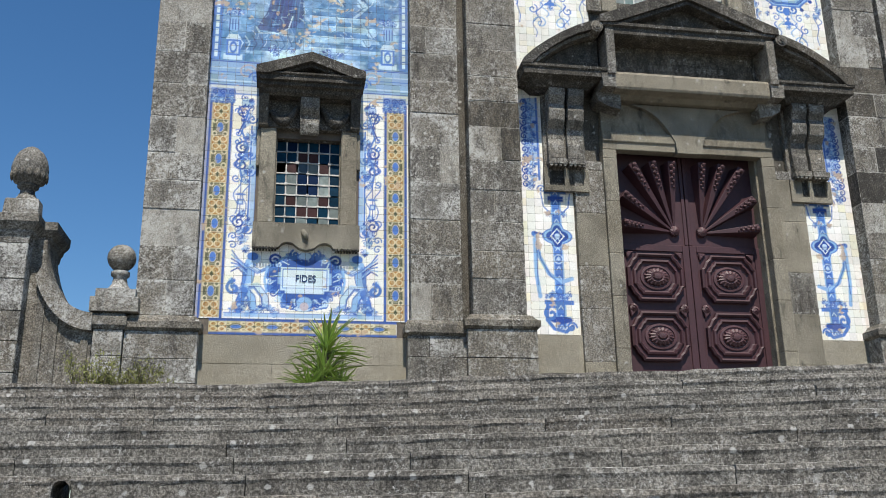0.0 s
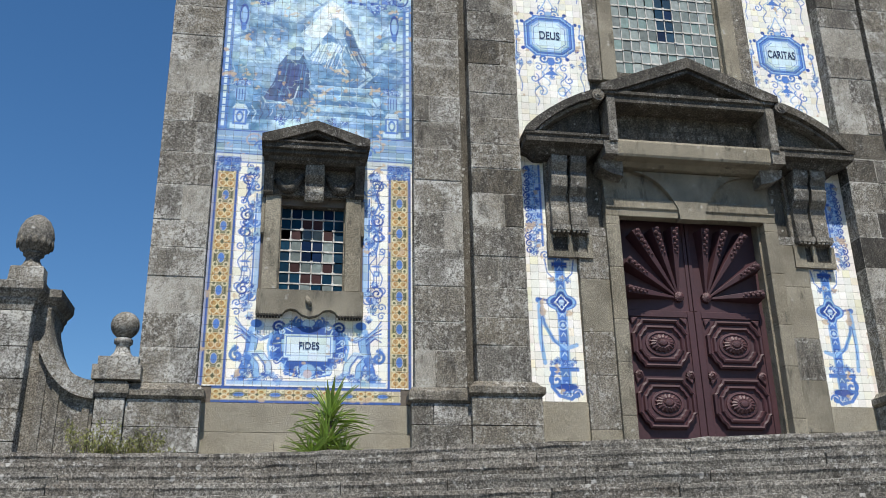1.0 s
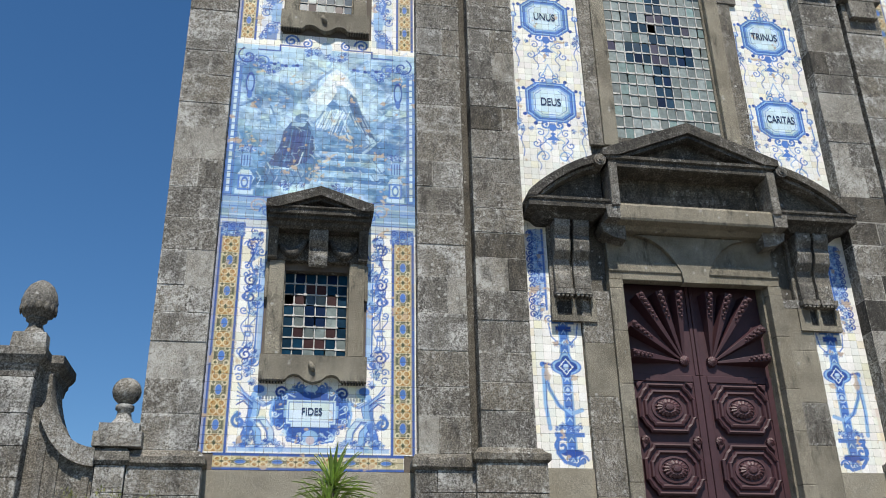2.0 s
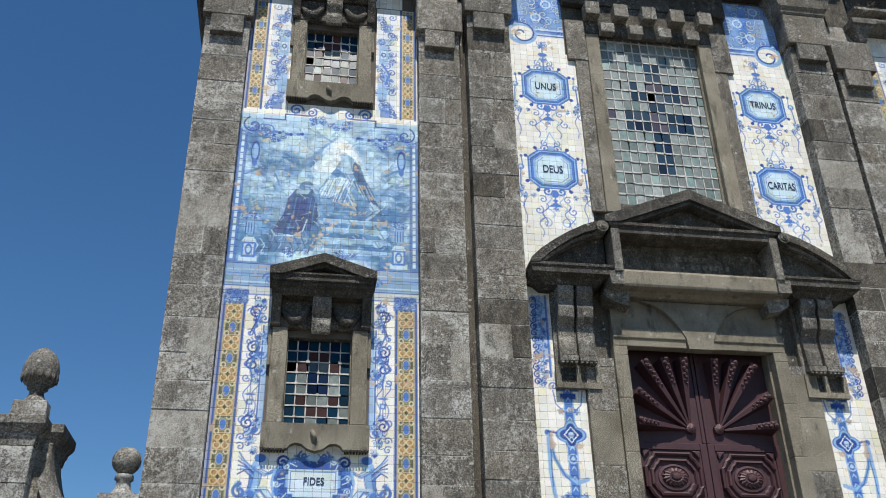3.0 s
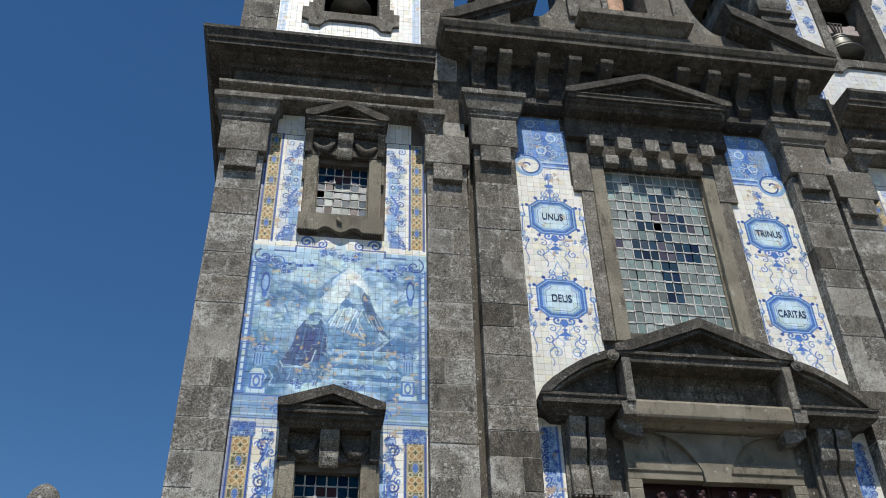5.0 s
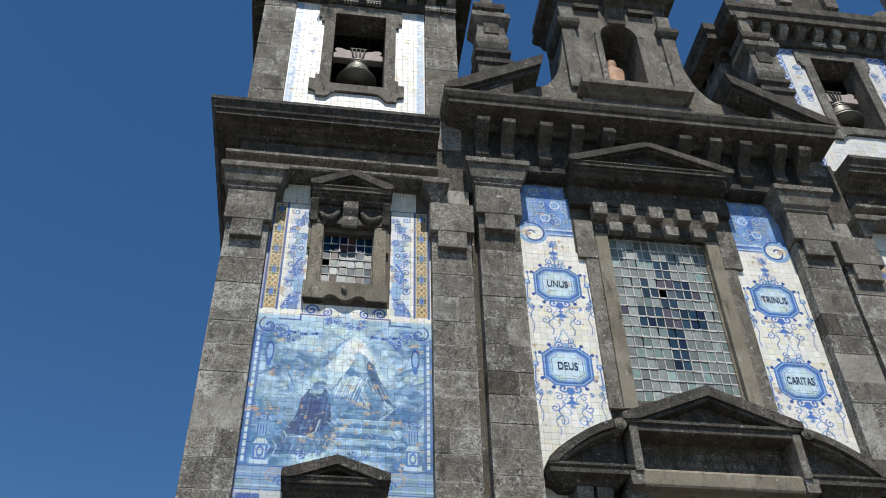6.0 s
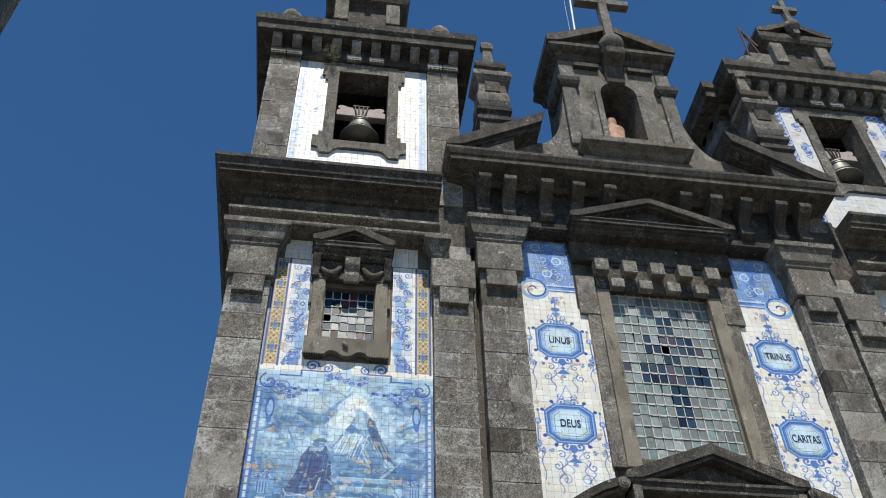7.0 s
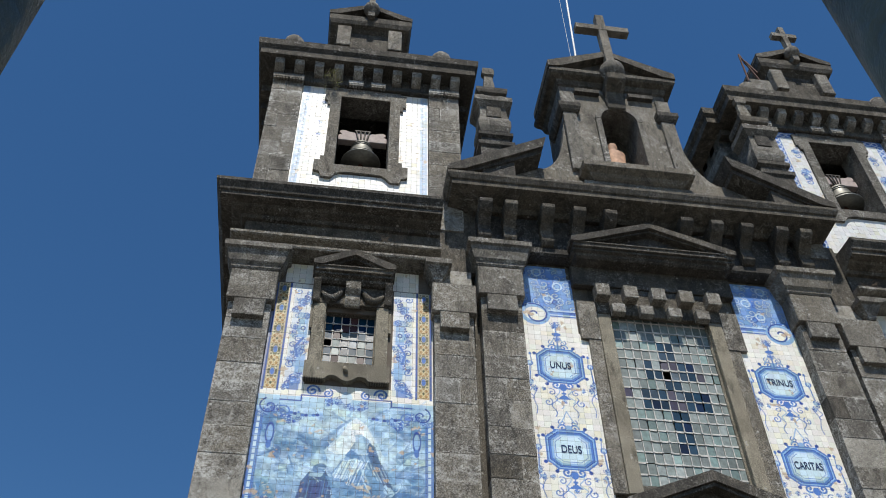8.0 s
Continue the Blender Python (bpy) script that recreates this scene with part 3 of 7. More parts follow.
for s in (1, -1):
    m = lambda x: CX + s * x
    bm = bmesh.new()
    prism(bm, [(m(1.86), 20.2), (m(1.86), 20.46), (m(0), 21.28), (m(0), 21.04), (m(1.5), 20.24)], -0.88, 1.0)
    part("gable_raking", bm, DARK, gable)
bm = bmesh.new()
prism(bm, [(CX - 1.5, 20.22), (CX + 1.5, 20.22), (CX, 21.06)], -0.62, 0.8)
part("gable_tympanum", bm, DARK, gable)
bm = bmesh.new()
prism_x(bm, [(-0.5, 18.75), (-0.62, 18.8), (-0.7, 19.2), (-0.72, 19.4), (-1.05, 19.62), (-1.08, 19.88), (-0.5, 19.88)], CX - 0.26, CX + 0.26)
part("ball_bracket", bevel(bm, 0.02), DARK, gable)

bm = bmesh.new()
lathe(bm, [(0.35 * math.sin(t) + 0.01, 20.22 - 0.36 * math.cos(t)) for t in np.linspace(0, math.pi, 14)], 24, (CX, -0.85, 0))
cross_ball = bm
top_cross = empty("gable_cross", "large plain granite cross on a stone ball", "cross")
part("ball", cross_ball, STONE, top_cross, smooth=True)
bm = bmesh.new()
box(bm, CX - 0.13, CX + 0.13, -0.97, -0.73, 20.5, 23.22)
part("shaft", bevel(bm, 0.015), STONE, top_cross)
bm = bmesh.new()
box(bm, CX - 0.82, CX + 0.82, -0.975, -0.725, 22.34, 22.6)
part("arm", bevel(bm, 0.015), STONE, top_cross)

bm = bmesh.new()
lathe(bm, [(0.3, 15.96), (0.36, 16.15), (0.3, 16.7), (0.27, 17.1), (0.3, 17.4), (0.16, 17.58), (0.11, 17.64), (0.14, 17.76), (0.13, 17.88), (0.05, 17.96)], 18, (CX - 0.12, 0.0, 0), 0.75)
tagged(finish("statue", bm, STATUE, smooth=True), "small painted statue standing in the gable niche", "statue")


# ---- pinnacles ----
def pinnacle(xc):
    e = empty("pinnacle", "dark granite pinnacle with bellied block and obelisk", "pinnacle", "pinnacles beside the gable")
    y = -0.55
    bm = bmesh.new()
    mould(bm, xc - 0.36, xc + 0.36, y - 0.36, y + 0.36, [(0.04, 14.9), (0.04, 16.0), (0.1, 16.06), (0.1, 16.2), (0.0, 16.24), (0.0, 16.42), (0.08, 16.48), (0.08, 16.6), (0.0, 16.64)])
    part("pedestal", bm, DARK, e)
    bm = bmesh.new()
    mould(bm, xc - 0.32, xc + 0.32, y - 0.32, y + 0.32, [(-0.02, 16.64), (0.05, 16.72), (0.1, 16.9), (0.1, 17.1), (0.05, 17.3), (0.03, 17.5), (0.03, 17.74), (0.1, 17.82), (0.18, 17.9), (0.18, 18.08), (0.0, 18.12)])
    part("bellied_block", bm, STONE, e)
    bm = bmesh.new()
    box(bm, xc - 0.2, xc + 0.2, y - 0.4, y - 0.3, 17.3, 17.76)
    part("panel", bevel(bm, 0.02), DARK, e)
    for sx in (-0.26, 0.26):
        for sy in (-0.26, 0.26):
            bm = bmesh.new()
            lathe(bm, [(0.13 * math.sin(t) + 0.005, 18.23 - 0.13 * math.cos(t)) for t in np.linspace(0, math.pi, 8)], 12, (xc + sx, y + sy, 0))
            part("small_ball", bm, STONE, e, smooth=True)
    bm = bmesh.new()
    mould(bm, xc - 0.36, xc + 0.36, y - 0.36, y + 0.36, [(-0.02, 18.35), (0.04, 18.4), (0.06, 18.5), (0.06, 18.6), (0.0, 18.64)])
    part("top_slab", bm, DARK, e)
    bm = bmesh.new()
    mould(bm, xc, xc, y, y, [(0.18, 18.64), (0.11, 19.6), (0.16, 19.64), (0.17, 19.8), (0.14, 19.96), (0.05, 20.04)])
    part("obelisk", bm, STONE, e)


pinnacle(4.86)
pinnacle(2 * CX - 4.7)


# ---- tower tops ----
def tower_top(side):
    xc = 1.6 if side > 0 else 2 * CX - 1.93
    e = empty("tower_crown", "small pedimented granite block on the tower roof", "roof ornament", "tower crowns")
    e.location = (-0.07, 0, 0.58) if side > 0 else (0.12, 0, 0.95)
    bm = bmesh.new()
    mould(bm, xc - 0.95, xc + 0.95, 0.1, 2.2, [(0.15, 19.5), (0.15, 20.3), (0.0, 20.55), (0.0, 21.7), (0.1, 21.8), (0.22, 21.86), (0.28, 22.0), (0.28, 22.25), (0.0, 22.3)])
    part("block", bm, DARK, e)
    for s in (1, -1):
        bm = bmesh.new()
        prism(bm, [(xc + s * 1.25, 22.26), (xc + s * 1.25, 22.42), (xc, 23.0), (xc, 22.8), (xc + s * 0.9, 22.3)], -0.2, 2.2)
        part("raking_cornice", bm, DARK, e)
        bm = bmesh.new()
        box(bm, *sorted((xc + s * 0.55, xc + s * 0.95)), -0.12, 0.15, 20.7, 21.75)
        part("corner_block", bevel(bm, 0.02), STONE, e)
    bm = bmesh.new()
    prism(bm, [(xc - 0.95, 22.28), (xc + 0.95, 22.28), (xc, 22.82)], 0.05, 2.0)
    part("tympanum", bm, DARK, e)
    bm = bmesh.new()
    lathe(bm, [(0.24 * math.sin(t) + 0.01, 22.6 - 0.26 * math.cos(t)) for t in np.linspace(0, math.pi, 10)], 16, (xc, -0.25, 0))
    part("ball", bm, STONE, e, smooth=True)
    bm = bmesh.new()
    box(bm, xc - 0.1, xc + 0.1, -0.35, 0.1, 22.1, 22.38)
    part("ball_bracket", bm, STONE, e)
    bm = bmesh.new()
    box(bm, xc - 0.09, xc + 0.09, -0.33, -0.15, 22.82, 24.1)
    box(bm, xc - 0.42, xc + 0.42, -0.335, -0.145, 23.5, 23.7)
    part("cross", bm, STONE, e)
    for x in (-0.55, 3.6):
        xx = x if side > 0 else 2 * CX - 0.33 - x
        bm = bmesh.new()
        lift = 0.3 if side > 0 else 0.55
        lathe(bm, [(0.28, 19.75), (0.31, 20.2), (0.28, 20.36), (0.2, 20.5), (0.02, 20.56)], 16, (xx if side > 0 else xx - 0.15, -0.35, lift))
        tagged(finish("stone_ball", bm, STONE, smooth=True), "half-round lichen-grey granite ball on the tower cornice", "finial", "balls on the tower cornices")


tower_top(1)
tower_top(-1)

# ---- painted tiles ----
WHITE, DEEP, MID, SKYB, PALEB, GOLD, GREEN, CLAY = (0.82, 0.81, 0.75), (0.035, 0.085, 0.33), (0.09, 0.20, 0.52), (0.27, 0.45, 0.70), (0.52, 0.67, 0.79), (0.42, 0.27, 0.12), (0.08, 0.095, 0.06), (0.52, 0.33, 0.18)
TS = 0.1408        # tile pitch


def tile_mat():
    m, n, l, b = mat("painted_tile_glaze", 0.22)
    a = n.new("ShaderNodeAttribute")
    a.attribute_name = "paint"
    pos = n.new("ShaderNodeNewGeometry").outputs["Position"]
    dirt = noise_of(n, l, pos, 1.7, 6, 0.6, (1, 1, 0.5))
    c = mix_of(n, l, ramp_of(n, l, dirt, [(0.52, 0.0), (0.8, 0.35)]), a.outputs["Color"], (0.3, 0.27, 0.2))
    c = mix_of(n, l, 0.6, c, ramp_of(n, l, noise_of(n, l, pos, 60, 3), [(0.3, 0.8), (0.7, 1.15)]), "MULTIPLY")
    l.new(c, b.inputs["Base Color"])
    b.inputs["Specular IOR Level"].default_value = 0.14
    l.new(ramp_of(n, l, noise_of(n, l, pos, 9, 5), [(0.3, 0.28), (0.7, 0.55)]), b.inputs["Roughness"])
    bump_of(n, l, b, noise_of(n, l, pos, 6, 3), 0.15, 0.01)
    return m


GLAZE = tile_mat()


def clouds(X, Z, scale, seed, octaves=4):
    """Soft value noise in 0..1."""
    r = np.random.RandomState(seed)
    g = r.rand(64, 64)
    out, amp, tot = np.zeros_like(X), 1.0, 0.0
    for o in range(octaves):
        u, v = X * scale * 2 ** o + 7.3 * o, Z * scale * 2 ** o + 3.1 * o
        i, j = np.floor(u).astype(int), np.floor(v).astype(int)
        fu, fv = u - i, v - j
        fu, fv = fu * fu * (3 - 2 * fu), fv * fv * (3 - 2 * fv)
        a = g[i % 64, j % 64] * (1 - fu) + g[(i + 1) % 64, j % 64] * fu
        b = g[i % 64, (j + 1) % 64] * (1 - fu) + g[(i + 1) % 64, (j + 1) % 64] * fu
        out += amp * (a * (1 - fv) + b * fv)
        tot += amp
        amp *= 0.55
    return out / tot


class Brush:
    """Paints shapes on a cloud of points (X, Z)."""

    def __init__(self, X, Z, base):
        self.X, self.Z = X, Z
        self.col = np.tile(np.array(base, float), (len(X), 1))

    def near(self, x0, x1, z0, z1):
        return np.nonzero((self.X > x0) & (self.X < x1) & (self.Z > z0) & (self.Z < z1))[0]

    def lay(self, idx, d, colour, soft=0.008, alpha=1.0):
        """d: signed distance, negative inside."""
        w = np.clip(0.5 - d / soft, 0, 1)[:, None] * alpha
        self.col[idx] = self.col[idx] * (1 - w) + np.array(colour) * w

    def rect(self, x0, x1, z0, z1, colour, alpha=1.0):
        x0, x1 = min(x0, x1), max(x0, x1)
        i = self.near(x0 - 0.02, x1 + 0.02, z0 - 0.02, z1 + 0.02)
        x, z = self.X[i], self.Z[i]
        self.lay(i, np.maximum(np.maximum(x0 - x, x - x1), np.maximum(z0 - z, z - z1)), colour, 0.008, alpha)

    def oval(self, cx, cz, rx, rz, colour, alpha=1.0, ring=0.0, tilt=0.0):
        r = max(rx, rz) + 0.03
        i = self.near(cx - r, cx + r, cz - r, cz + r)
        dx, dz = self.X[i] - cx, self.Z[i] - cz
        if tilt:
            dx, dz = dx * math.cos(tilt) + dz * math.sin(tilt), dz * math.cos(tilt) - dx * math.sin(tilt)
        d = (np.sqrt((dx / rx) ** 2 + (dz / rz) ** 2) - 1) * min(rx, rz)
        if ring:
            d = np.abs(d) - ring
        self.lay(i, d, colour, 0.01, alpha)

    def line(self, pts, w, colour, alpha=1.0):
        xs, zs = [p[0] for p in pts], [p[1] for p in pts]
        i = self.near(min(xs) - w - 0.02, max(xs) + w + 0.02, min(zs) - w - 0.02, max(zs) + w + 0.02)
        if not len(i):
            return
        x, z = self.X[i], self.Z[i]
        d = np.full(len(i), 9.0)
        for k, (a, b) in enumerate(zip(pts, pts[1:])):
            vx, vz = b[0] - a[0], b[1] - a[1]
            t = np.clip(((x - a[0]) * vx + (z - a[1]) * vz) / (vx * vx + vz * vz + 1e-9), 0, 1)
            d = np.minimum(d, np.hypot(x - a[0] - t * vx, z - a[1] - t * vz))
        self.lay(i, d - w / 2, colour, 0.009, alpha)

    def poly(self, pts, colour, alpha=1.0):
        xs, zs = [p[0] for p in pts], [p[1] for p in pts]
        i = self.near(min(xs), max(xs), min(zs), max(zs))
        x, z = self.X[i], self.Z[i]
        inside = np.zeros(len(i), bool)
        for a, b in zip(pts, pts[1:] + pts[:1]):
            if a[1] == b[1]:
                continue
            c = (a[1] > z) != (b[1] > z)
            inside ^= c & (x < (b[0] - a[0]) * (z - a[1]) / (b[1] - a[1]) + a[0])
        self.lay(i[inside], np.full(inside.sum(), -1.0), colour, 0.01, alpha)

    def curl(self, cx, cz, r, colour, w=0.03, turns=1.4, start=0.0, hand=1):
        """A scroll that winds inwards."""
        t = np.linspace(0, 1, 18)
        self.line([(cx + hand * r * (1 - 0.85 * q) * math.cos(start + turns * 2 * math.pi * q), cz + r * (1 - 0.85 * q) * math.sin(start + turns * 2 * math.pi * q)) for q in t], w, colour)

    def leafage(self, cx, cz, size, seed, hand=1):
        """A cluster of scrolls, buds and leaves in three blues."""
        r = random.Random(seed)
        self.oval(cx, cz, size * 0.55, size * 0.5, SKYB, 0.75)
        for k in range(4):
            a = r.uniform(0, 6.28)
            self.oval(cx + hand * size * 0.5 * math.cos(a), cz + size * 0.5 * math.sin(a), size * 0.3, size * 0.17, r.choice((MID, MID, DEEP, SKYB)), 0.9, 0, a)
        for k in range(3):
            a = r.uniform(0, 6.28)
            self.curl(cx + hand * size * 0.55 * math.cos(a), cz + size * 0.55 * math.sin(a), size * 0.42, r.choice((DEEP, MID)), size * 0.1, 1.2, a, r.choice((1, -1)))
        for k in range(4):
            a = r.uniform(0, 6.28)
            self.oval(cx + hand * size * 0.4 * math.cos(a), cz + size * 0.4 * math.sin(a), size * 0.11, size * 0.09, PALEB, 0.9)
            self.line([(cx + hand * size * 0.2 * math.cos(a + 2), cz + size * 0.2 * math.sin(a + 2)), (cx + hand * size * 0.75 * math.cos(a + 2.4), cz + size * 0.75 * math.sin(a + 2.4))], size * 0.08, DEEP)

    def ribbon(self, x, z0, z1, swing, colour, w=0.018):
        n = 14
        self.line([(x + swing * math.sin(i / n * 9.0) * (0.4 + i / n), z0 + (z1 - z0) * i / n) for i in range(n + 1)], w, colour)


def gold_band(p, a0, a1, b0, b1, upright=True):
    """The yellow border with blue ovals: a runs across the band, b along it."""
    def R(u0, u1, v0, v1, c, al=1.0):
        p.rect(*((u0, u1, v0, v1) if upright else (v0, v1, u0, u1)), c, al)

    def O(u, v, ru, rv, c, ring=0.0):
        p.oval(*((u, v, ru, rv) if upright else (v, u, rv, ru)), c, 1.0, ring)

    R(a0, a1, b0, b1, (0.47, 0.42, 0.28))
    am, half = (a0 + a1) / 2, (a1 - a0) / 2
    v = b0 + 0.14
    while v < b1:
        R(a0 + 0.045, a1 - 0.045, v - 0.135, v + 0.135, GOLD, 0.9)
        O(am, v, half * 0.16, 0.05, GREEN)
        O(am, v, half * 0.62, 0.115, (0.34, 0.16, 0.04), 0.008)
        for s in (-1, 1):
            for q in (-1, 1):
                O(am + s * half * 0.36, v + q * 0.065, half * 0.3, 0.05, (0.66, 0.58, 0.38), 0.009)
        R(a0 + 0.055, a1 - 0.055, v + 0.145, v + 0.415, GREEN, 0.9)
        O(am, v + 0.28, half * 0.46, 0.12, (0.6, 0.55, 0.38))
        O(am, v + 0.28, half * 0.4, 0.105, GREEN, 0.006)
        O(am, v + 0.28, half * 0.3, 0.085, MID)
        for s in (-1, 1):
            for q in (-1, 1):
                O(am + s * half * 0.5, v + 0.28 + q * 0.12, half * 0.2, 0.04, (0.66, 0.6, 0.42), 0.01)
        v += 0.563
    for u in (a0, a1):
        R(u - 0.022, u + 0.022, b0 - 0.03, b1 + 0.03, (0.06, 0.12, 0.36))


def paint_tower(X, Z):
    """The tall panel of the tower: yellow border, blue scrolls, cartouche, the large blue scene and its upper frame."""
    p = Brush(X, Z, WHITE)
    xm = 1.67
    rnd = random.Random(8)
    # lower field
    gold_band(p, 0.03, 0.375, 1.02, 4.82)
    gold_band(p, 2.965, 3.31, 1.02, 4.82)
    gold_band(p, 0.765, 0.985, 0.2, 3.15, False)
    for s in (1, -1):
        m = lambda x: xm + s * (x - xm)
        # architectural frame beside the window
        p.rect(m(0.86), m(0.74), 2.5, 4.3, SKYB, 0.85)
        p.line([(m(0.72), 2.45), (m(0.72), 4.3)], 0.03, MID)
        p.line([(m(0.82), 2.5), (m(0.82), 4.3)], 0.015, DEEP)
        for z, r in ((4.72, 0.17), (4.35, 0.12), (3.72, 0.16), (3.45, 0.12), (2.45, 0.13), (2.75, 0.1)):
            p.leafage(m(0.62), z, r, int(z * 100), s)
        for z in (4.55, 3.9, 3.6, 2.6):
            p.curl(m(0.58), z, 0.12, DEEP, 0.03, 1.5, 1.0, s)
            p.curl(m(0.72), z - 0.12, 0.09, MID, 0.025, 1.3, 3.0, -s)
        p.ribbon(m(0.52), 2.75, 3.35, 0.05, MID)
        p.ribbon(m(0.66), 2.75, 3.35, 0.05, MID)
        p.line([(m(0.59), 2.7), (m(0.59), 3.4)], 0.014, DEEP)
        p.oval(m(0.59), 3.08, 0.09, 0.02, MID)
        p.rect(m(0.64), m(0.54), 2.9, 3.0, MID)
        p.rect(m(0.615), m(0.565), 2.925, 2.975, PALEB)
        for q, (z, r) in enumerate(((4.5, 0.1), (4.1, 0.13), (3.95, 0.1), (3.55, 0.1), (3.3, 0.08), (2.6, 0.1), (2.3, 0.11), (2.15, 0.09))):
            p.leafage(m(0.66 + 0.05 * (q % 2)), z, r, 300 + q, s)
            p.curl(m(0.5), z + 0.06, 0.07, MID, 0.022, 1.2, q, -s)
        p.line([(m(0.66), 4.6), (m(0.56), 4.2), (m(0.68), 3.9), (m(0.55), 3.6), (m(0.6), 3.3)], 0.03, MID)
        p.line([(m(0.5), 4.65), (m(0.6), 4.4), (m(0.5), 4.15)], 0.025, DEEP)
        # rounded shapes that hold the cartouche up, shaded in three blues
        for pts, w, c in (([(0.8, 1.92), (0.78, 1.7), (0.74, 1.5)], 0.17, SKYB), ([(0.74, 1.52), (0.92, 1.54), (1.04, 1.38), (1.06, 1.24)], 0.11, PALEB), ([(0.72, 1.5), (0.84, 1.36), (0.86, 1.2)], 0.12, SKYB),
                          ([(0.82, 1.86), (0.96, 1.78), (1.1, 1.86)], 0.07, PALEB), ([(0.72, 1.46), (0.66, 1.3), (0.64, 1.14)], 0.12, MID)):
            p.line([(m(a), b) for a, b in pts], w, c)
            p.line([(m(a - 0.045), b - 0.03) for a, b in pts], 0.03, MID, 0.8)
            p.line([(m(a + w * 0.5), b) for a, b in pts], 0.012, DEEP, 0.9)
            p.line([(m(a - w * 0.5), b) for a, b in pts], 0.012, DEEP, 0.9)
        p.oval(m(0.87), 2.0, 0.09, 0.09, PALEB)
        p.oval(m(0.83), 2.03, 0.09, 0.07, MID)
        for k in range(6):
            p.line([(m(0.74), 1.86 - 0.03 * k), (m(0.6), 1.98 - 0.03 * k), (m(0.5), 2.12 - 0.07 * k)], 0.022, (MID, SKYB, DEEP)[k % 3])
        for k in range(7):
            p.leafage(m(0.5 + 0.045 * k), 1.62 - 0.06 * k, 0.07, 820 + k, s)
        p.curl(m(0.55), 1.5, 0.12, MID, 0.05, 1.2, 1.5, s)
        p.line([(m(0.7), 1.75), (m(0.7), 1.2)], 0.05, MID, 0.8)
        for k in range(9):
            p.leafage(m(0.55 + 0.085 * k), 1.15 + 0.06 * math.sin(k * 1.3), 0.085, 40 + k, s)
        # cartouche
        p.poly([(xm, 1.13), (m(1.3), 1.2), (m(1.25), 1.4), (m(1.08), 1.45), (m(1.05), 1.85), (m(1.25), 2.0), (m(1.42), 2.06), (xm, 2.12)], MID)
        p.poly([(xm, 1.18), (m(1.36), 1.25), (m(1.3), 1.45), (m(1.14), 1.5), (m(1.12), 1.8), (m(1.3), 1.94), (xm, 2.04)], DEEP, 0.75)
        p.line([(m(1.07), 1.45), (m(1.03), 1.65), (m(1.07), 1.85), (m(1.22), 1.98), (m(1.4), 2.05)], 0.04, SKYB)
        p.line([(m(1.25), 1.38), (m(1.32), 1.24), (m(1.5), 1.2), (xm, 1.14)], 0.03, PALEB)
        p.curl(m(1.18), 1.98, 0.1, DEEP, 0.04, 1.3, 0.5, s)
        p.curl(m(1.5), 2.08, 0.08, MID, 0.035, 1.3, 2.0, s)
        p.leafage(m(1.38), 2.02, 0.1, 77, s)
        p.leafage(m(1.5), 1.3, 0.09, 78, s)
        p.rect(m(1.24), m(1.3), 1.58, 1.78, SKYB)
    for k in range(26):
        t = 2 * math.pi * k / 26
        p.curl(xm + 0.56 * math.cos(t), 1.63 + 0.43 * math.sin(t), 0.055, (DEEP, PALEB, MID)[k % 3], 0.02, 1.2, t, (1, -1)[k % 2])
        p.line([(xm + 0.46 * math.cos(t), 1.64 + 0.33 * math.sin(t)), (xm + 0.56 * math.cos(t + 0.1), 1.64 + 0.42 * math.sin(t + 0.1))], 0.016, (PALEB, SKYB, DEEP)[k % 3])
    p.rect(1.28, 2.06, 1.48, 1.87, PALEB)
    p.rect(1.36, 1.98, 1.43, 1.5, PALEB)
    p.rect(1.31, 2.03, 1.51, 1.84, MID)
    p.rect(1.325, 2.015, 1.525, 1.825, (0.62, 0.74, 0.82))
    p.rect(1.4, 1.94, 1.45, 1.52, (0.62, 0.74, 0.82))
    p.oval(xm, 2.06, 0.09, 0.06, PALEB)
    p.oval(xm, 1.28, 0.12, 0.1, SKYB)
    p.oval(xm, 1.22, 0.07, 0.07, (0.5, 0.45, 0.5))
    p.rect(0.42, 2.92, 1.03, 1.09, SKYB, 0.8)
    p.line([(0.42, 1.095), (2.92, 1.095)], 0.012, MID)
    # capitals and stone-coloured ledge between the two fields
    p.rect(-0.05, 3.4, 5.02, 5.5, (0.25, 0.39, 0.58))
    p.rect(-0.05, 3.4, 4.86, 5.04, (0.42, 0.5, 0.55), 0.7)
    for z, c in ((5.04, DEEP), (5.12, PALEB), (5.28, MID), (5.36, PALEB), (5.48, DEEP), (4.88, MID)):
        p.line([(-0.05, z), (3.4, z)], 0.018, c)
    for s in (1, -1):
        m = lambda x: xm + s * (x - xm)
        p.rect(m(0.42), m(0.02), 4.7, 4.98, MID, 0.7)
        for x in (0.1, 0.22, 0.36):
            p.leafage(m(x), 4.78, 0.1, int(x * 100), s)
            p.curl(m(x), 4.9, 0.06, DEEP, 0.02)
        p.curl(m(0.6), 5.3, 0.16, (0.4, 0.38, 0.4), 0.03, 1.4, 0, s)
        p.curl(m(0.75), 5.2, 0.12, MID, 0.03, 1.4, 0, -s)
    # the large scene
    i = p.near(-0.1, 3.5, 5.5, 8.72)
    x, z = X[i], Z[i]
    f = clouds(x * 0.8 + z * 0.3, z * 1.4, 1.5, 3, 5)
    g = clouds(x + 5, z + 2, 4.0, 5, 4)
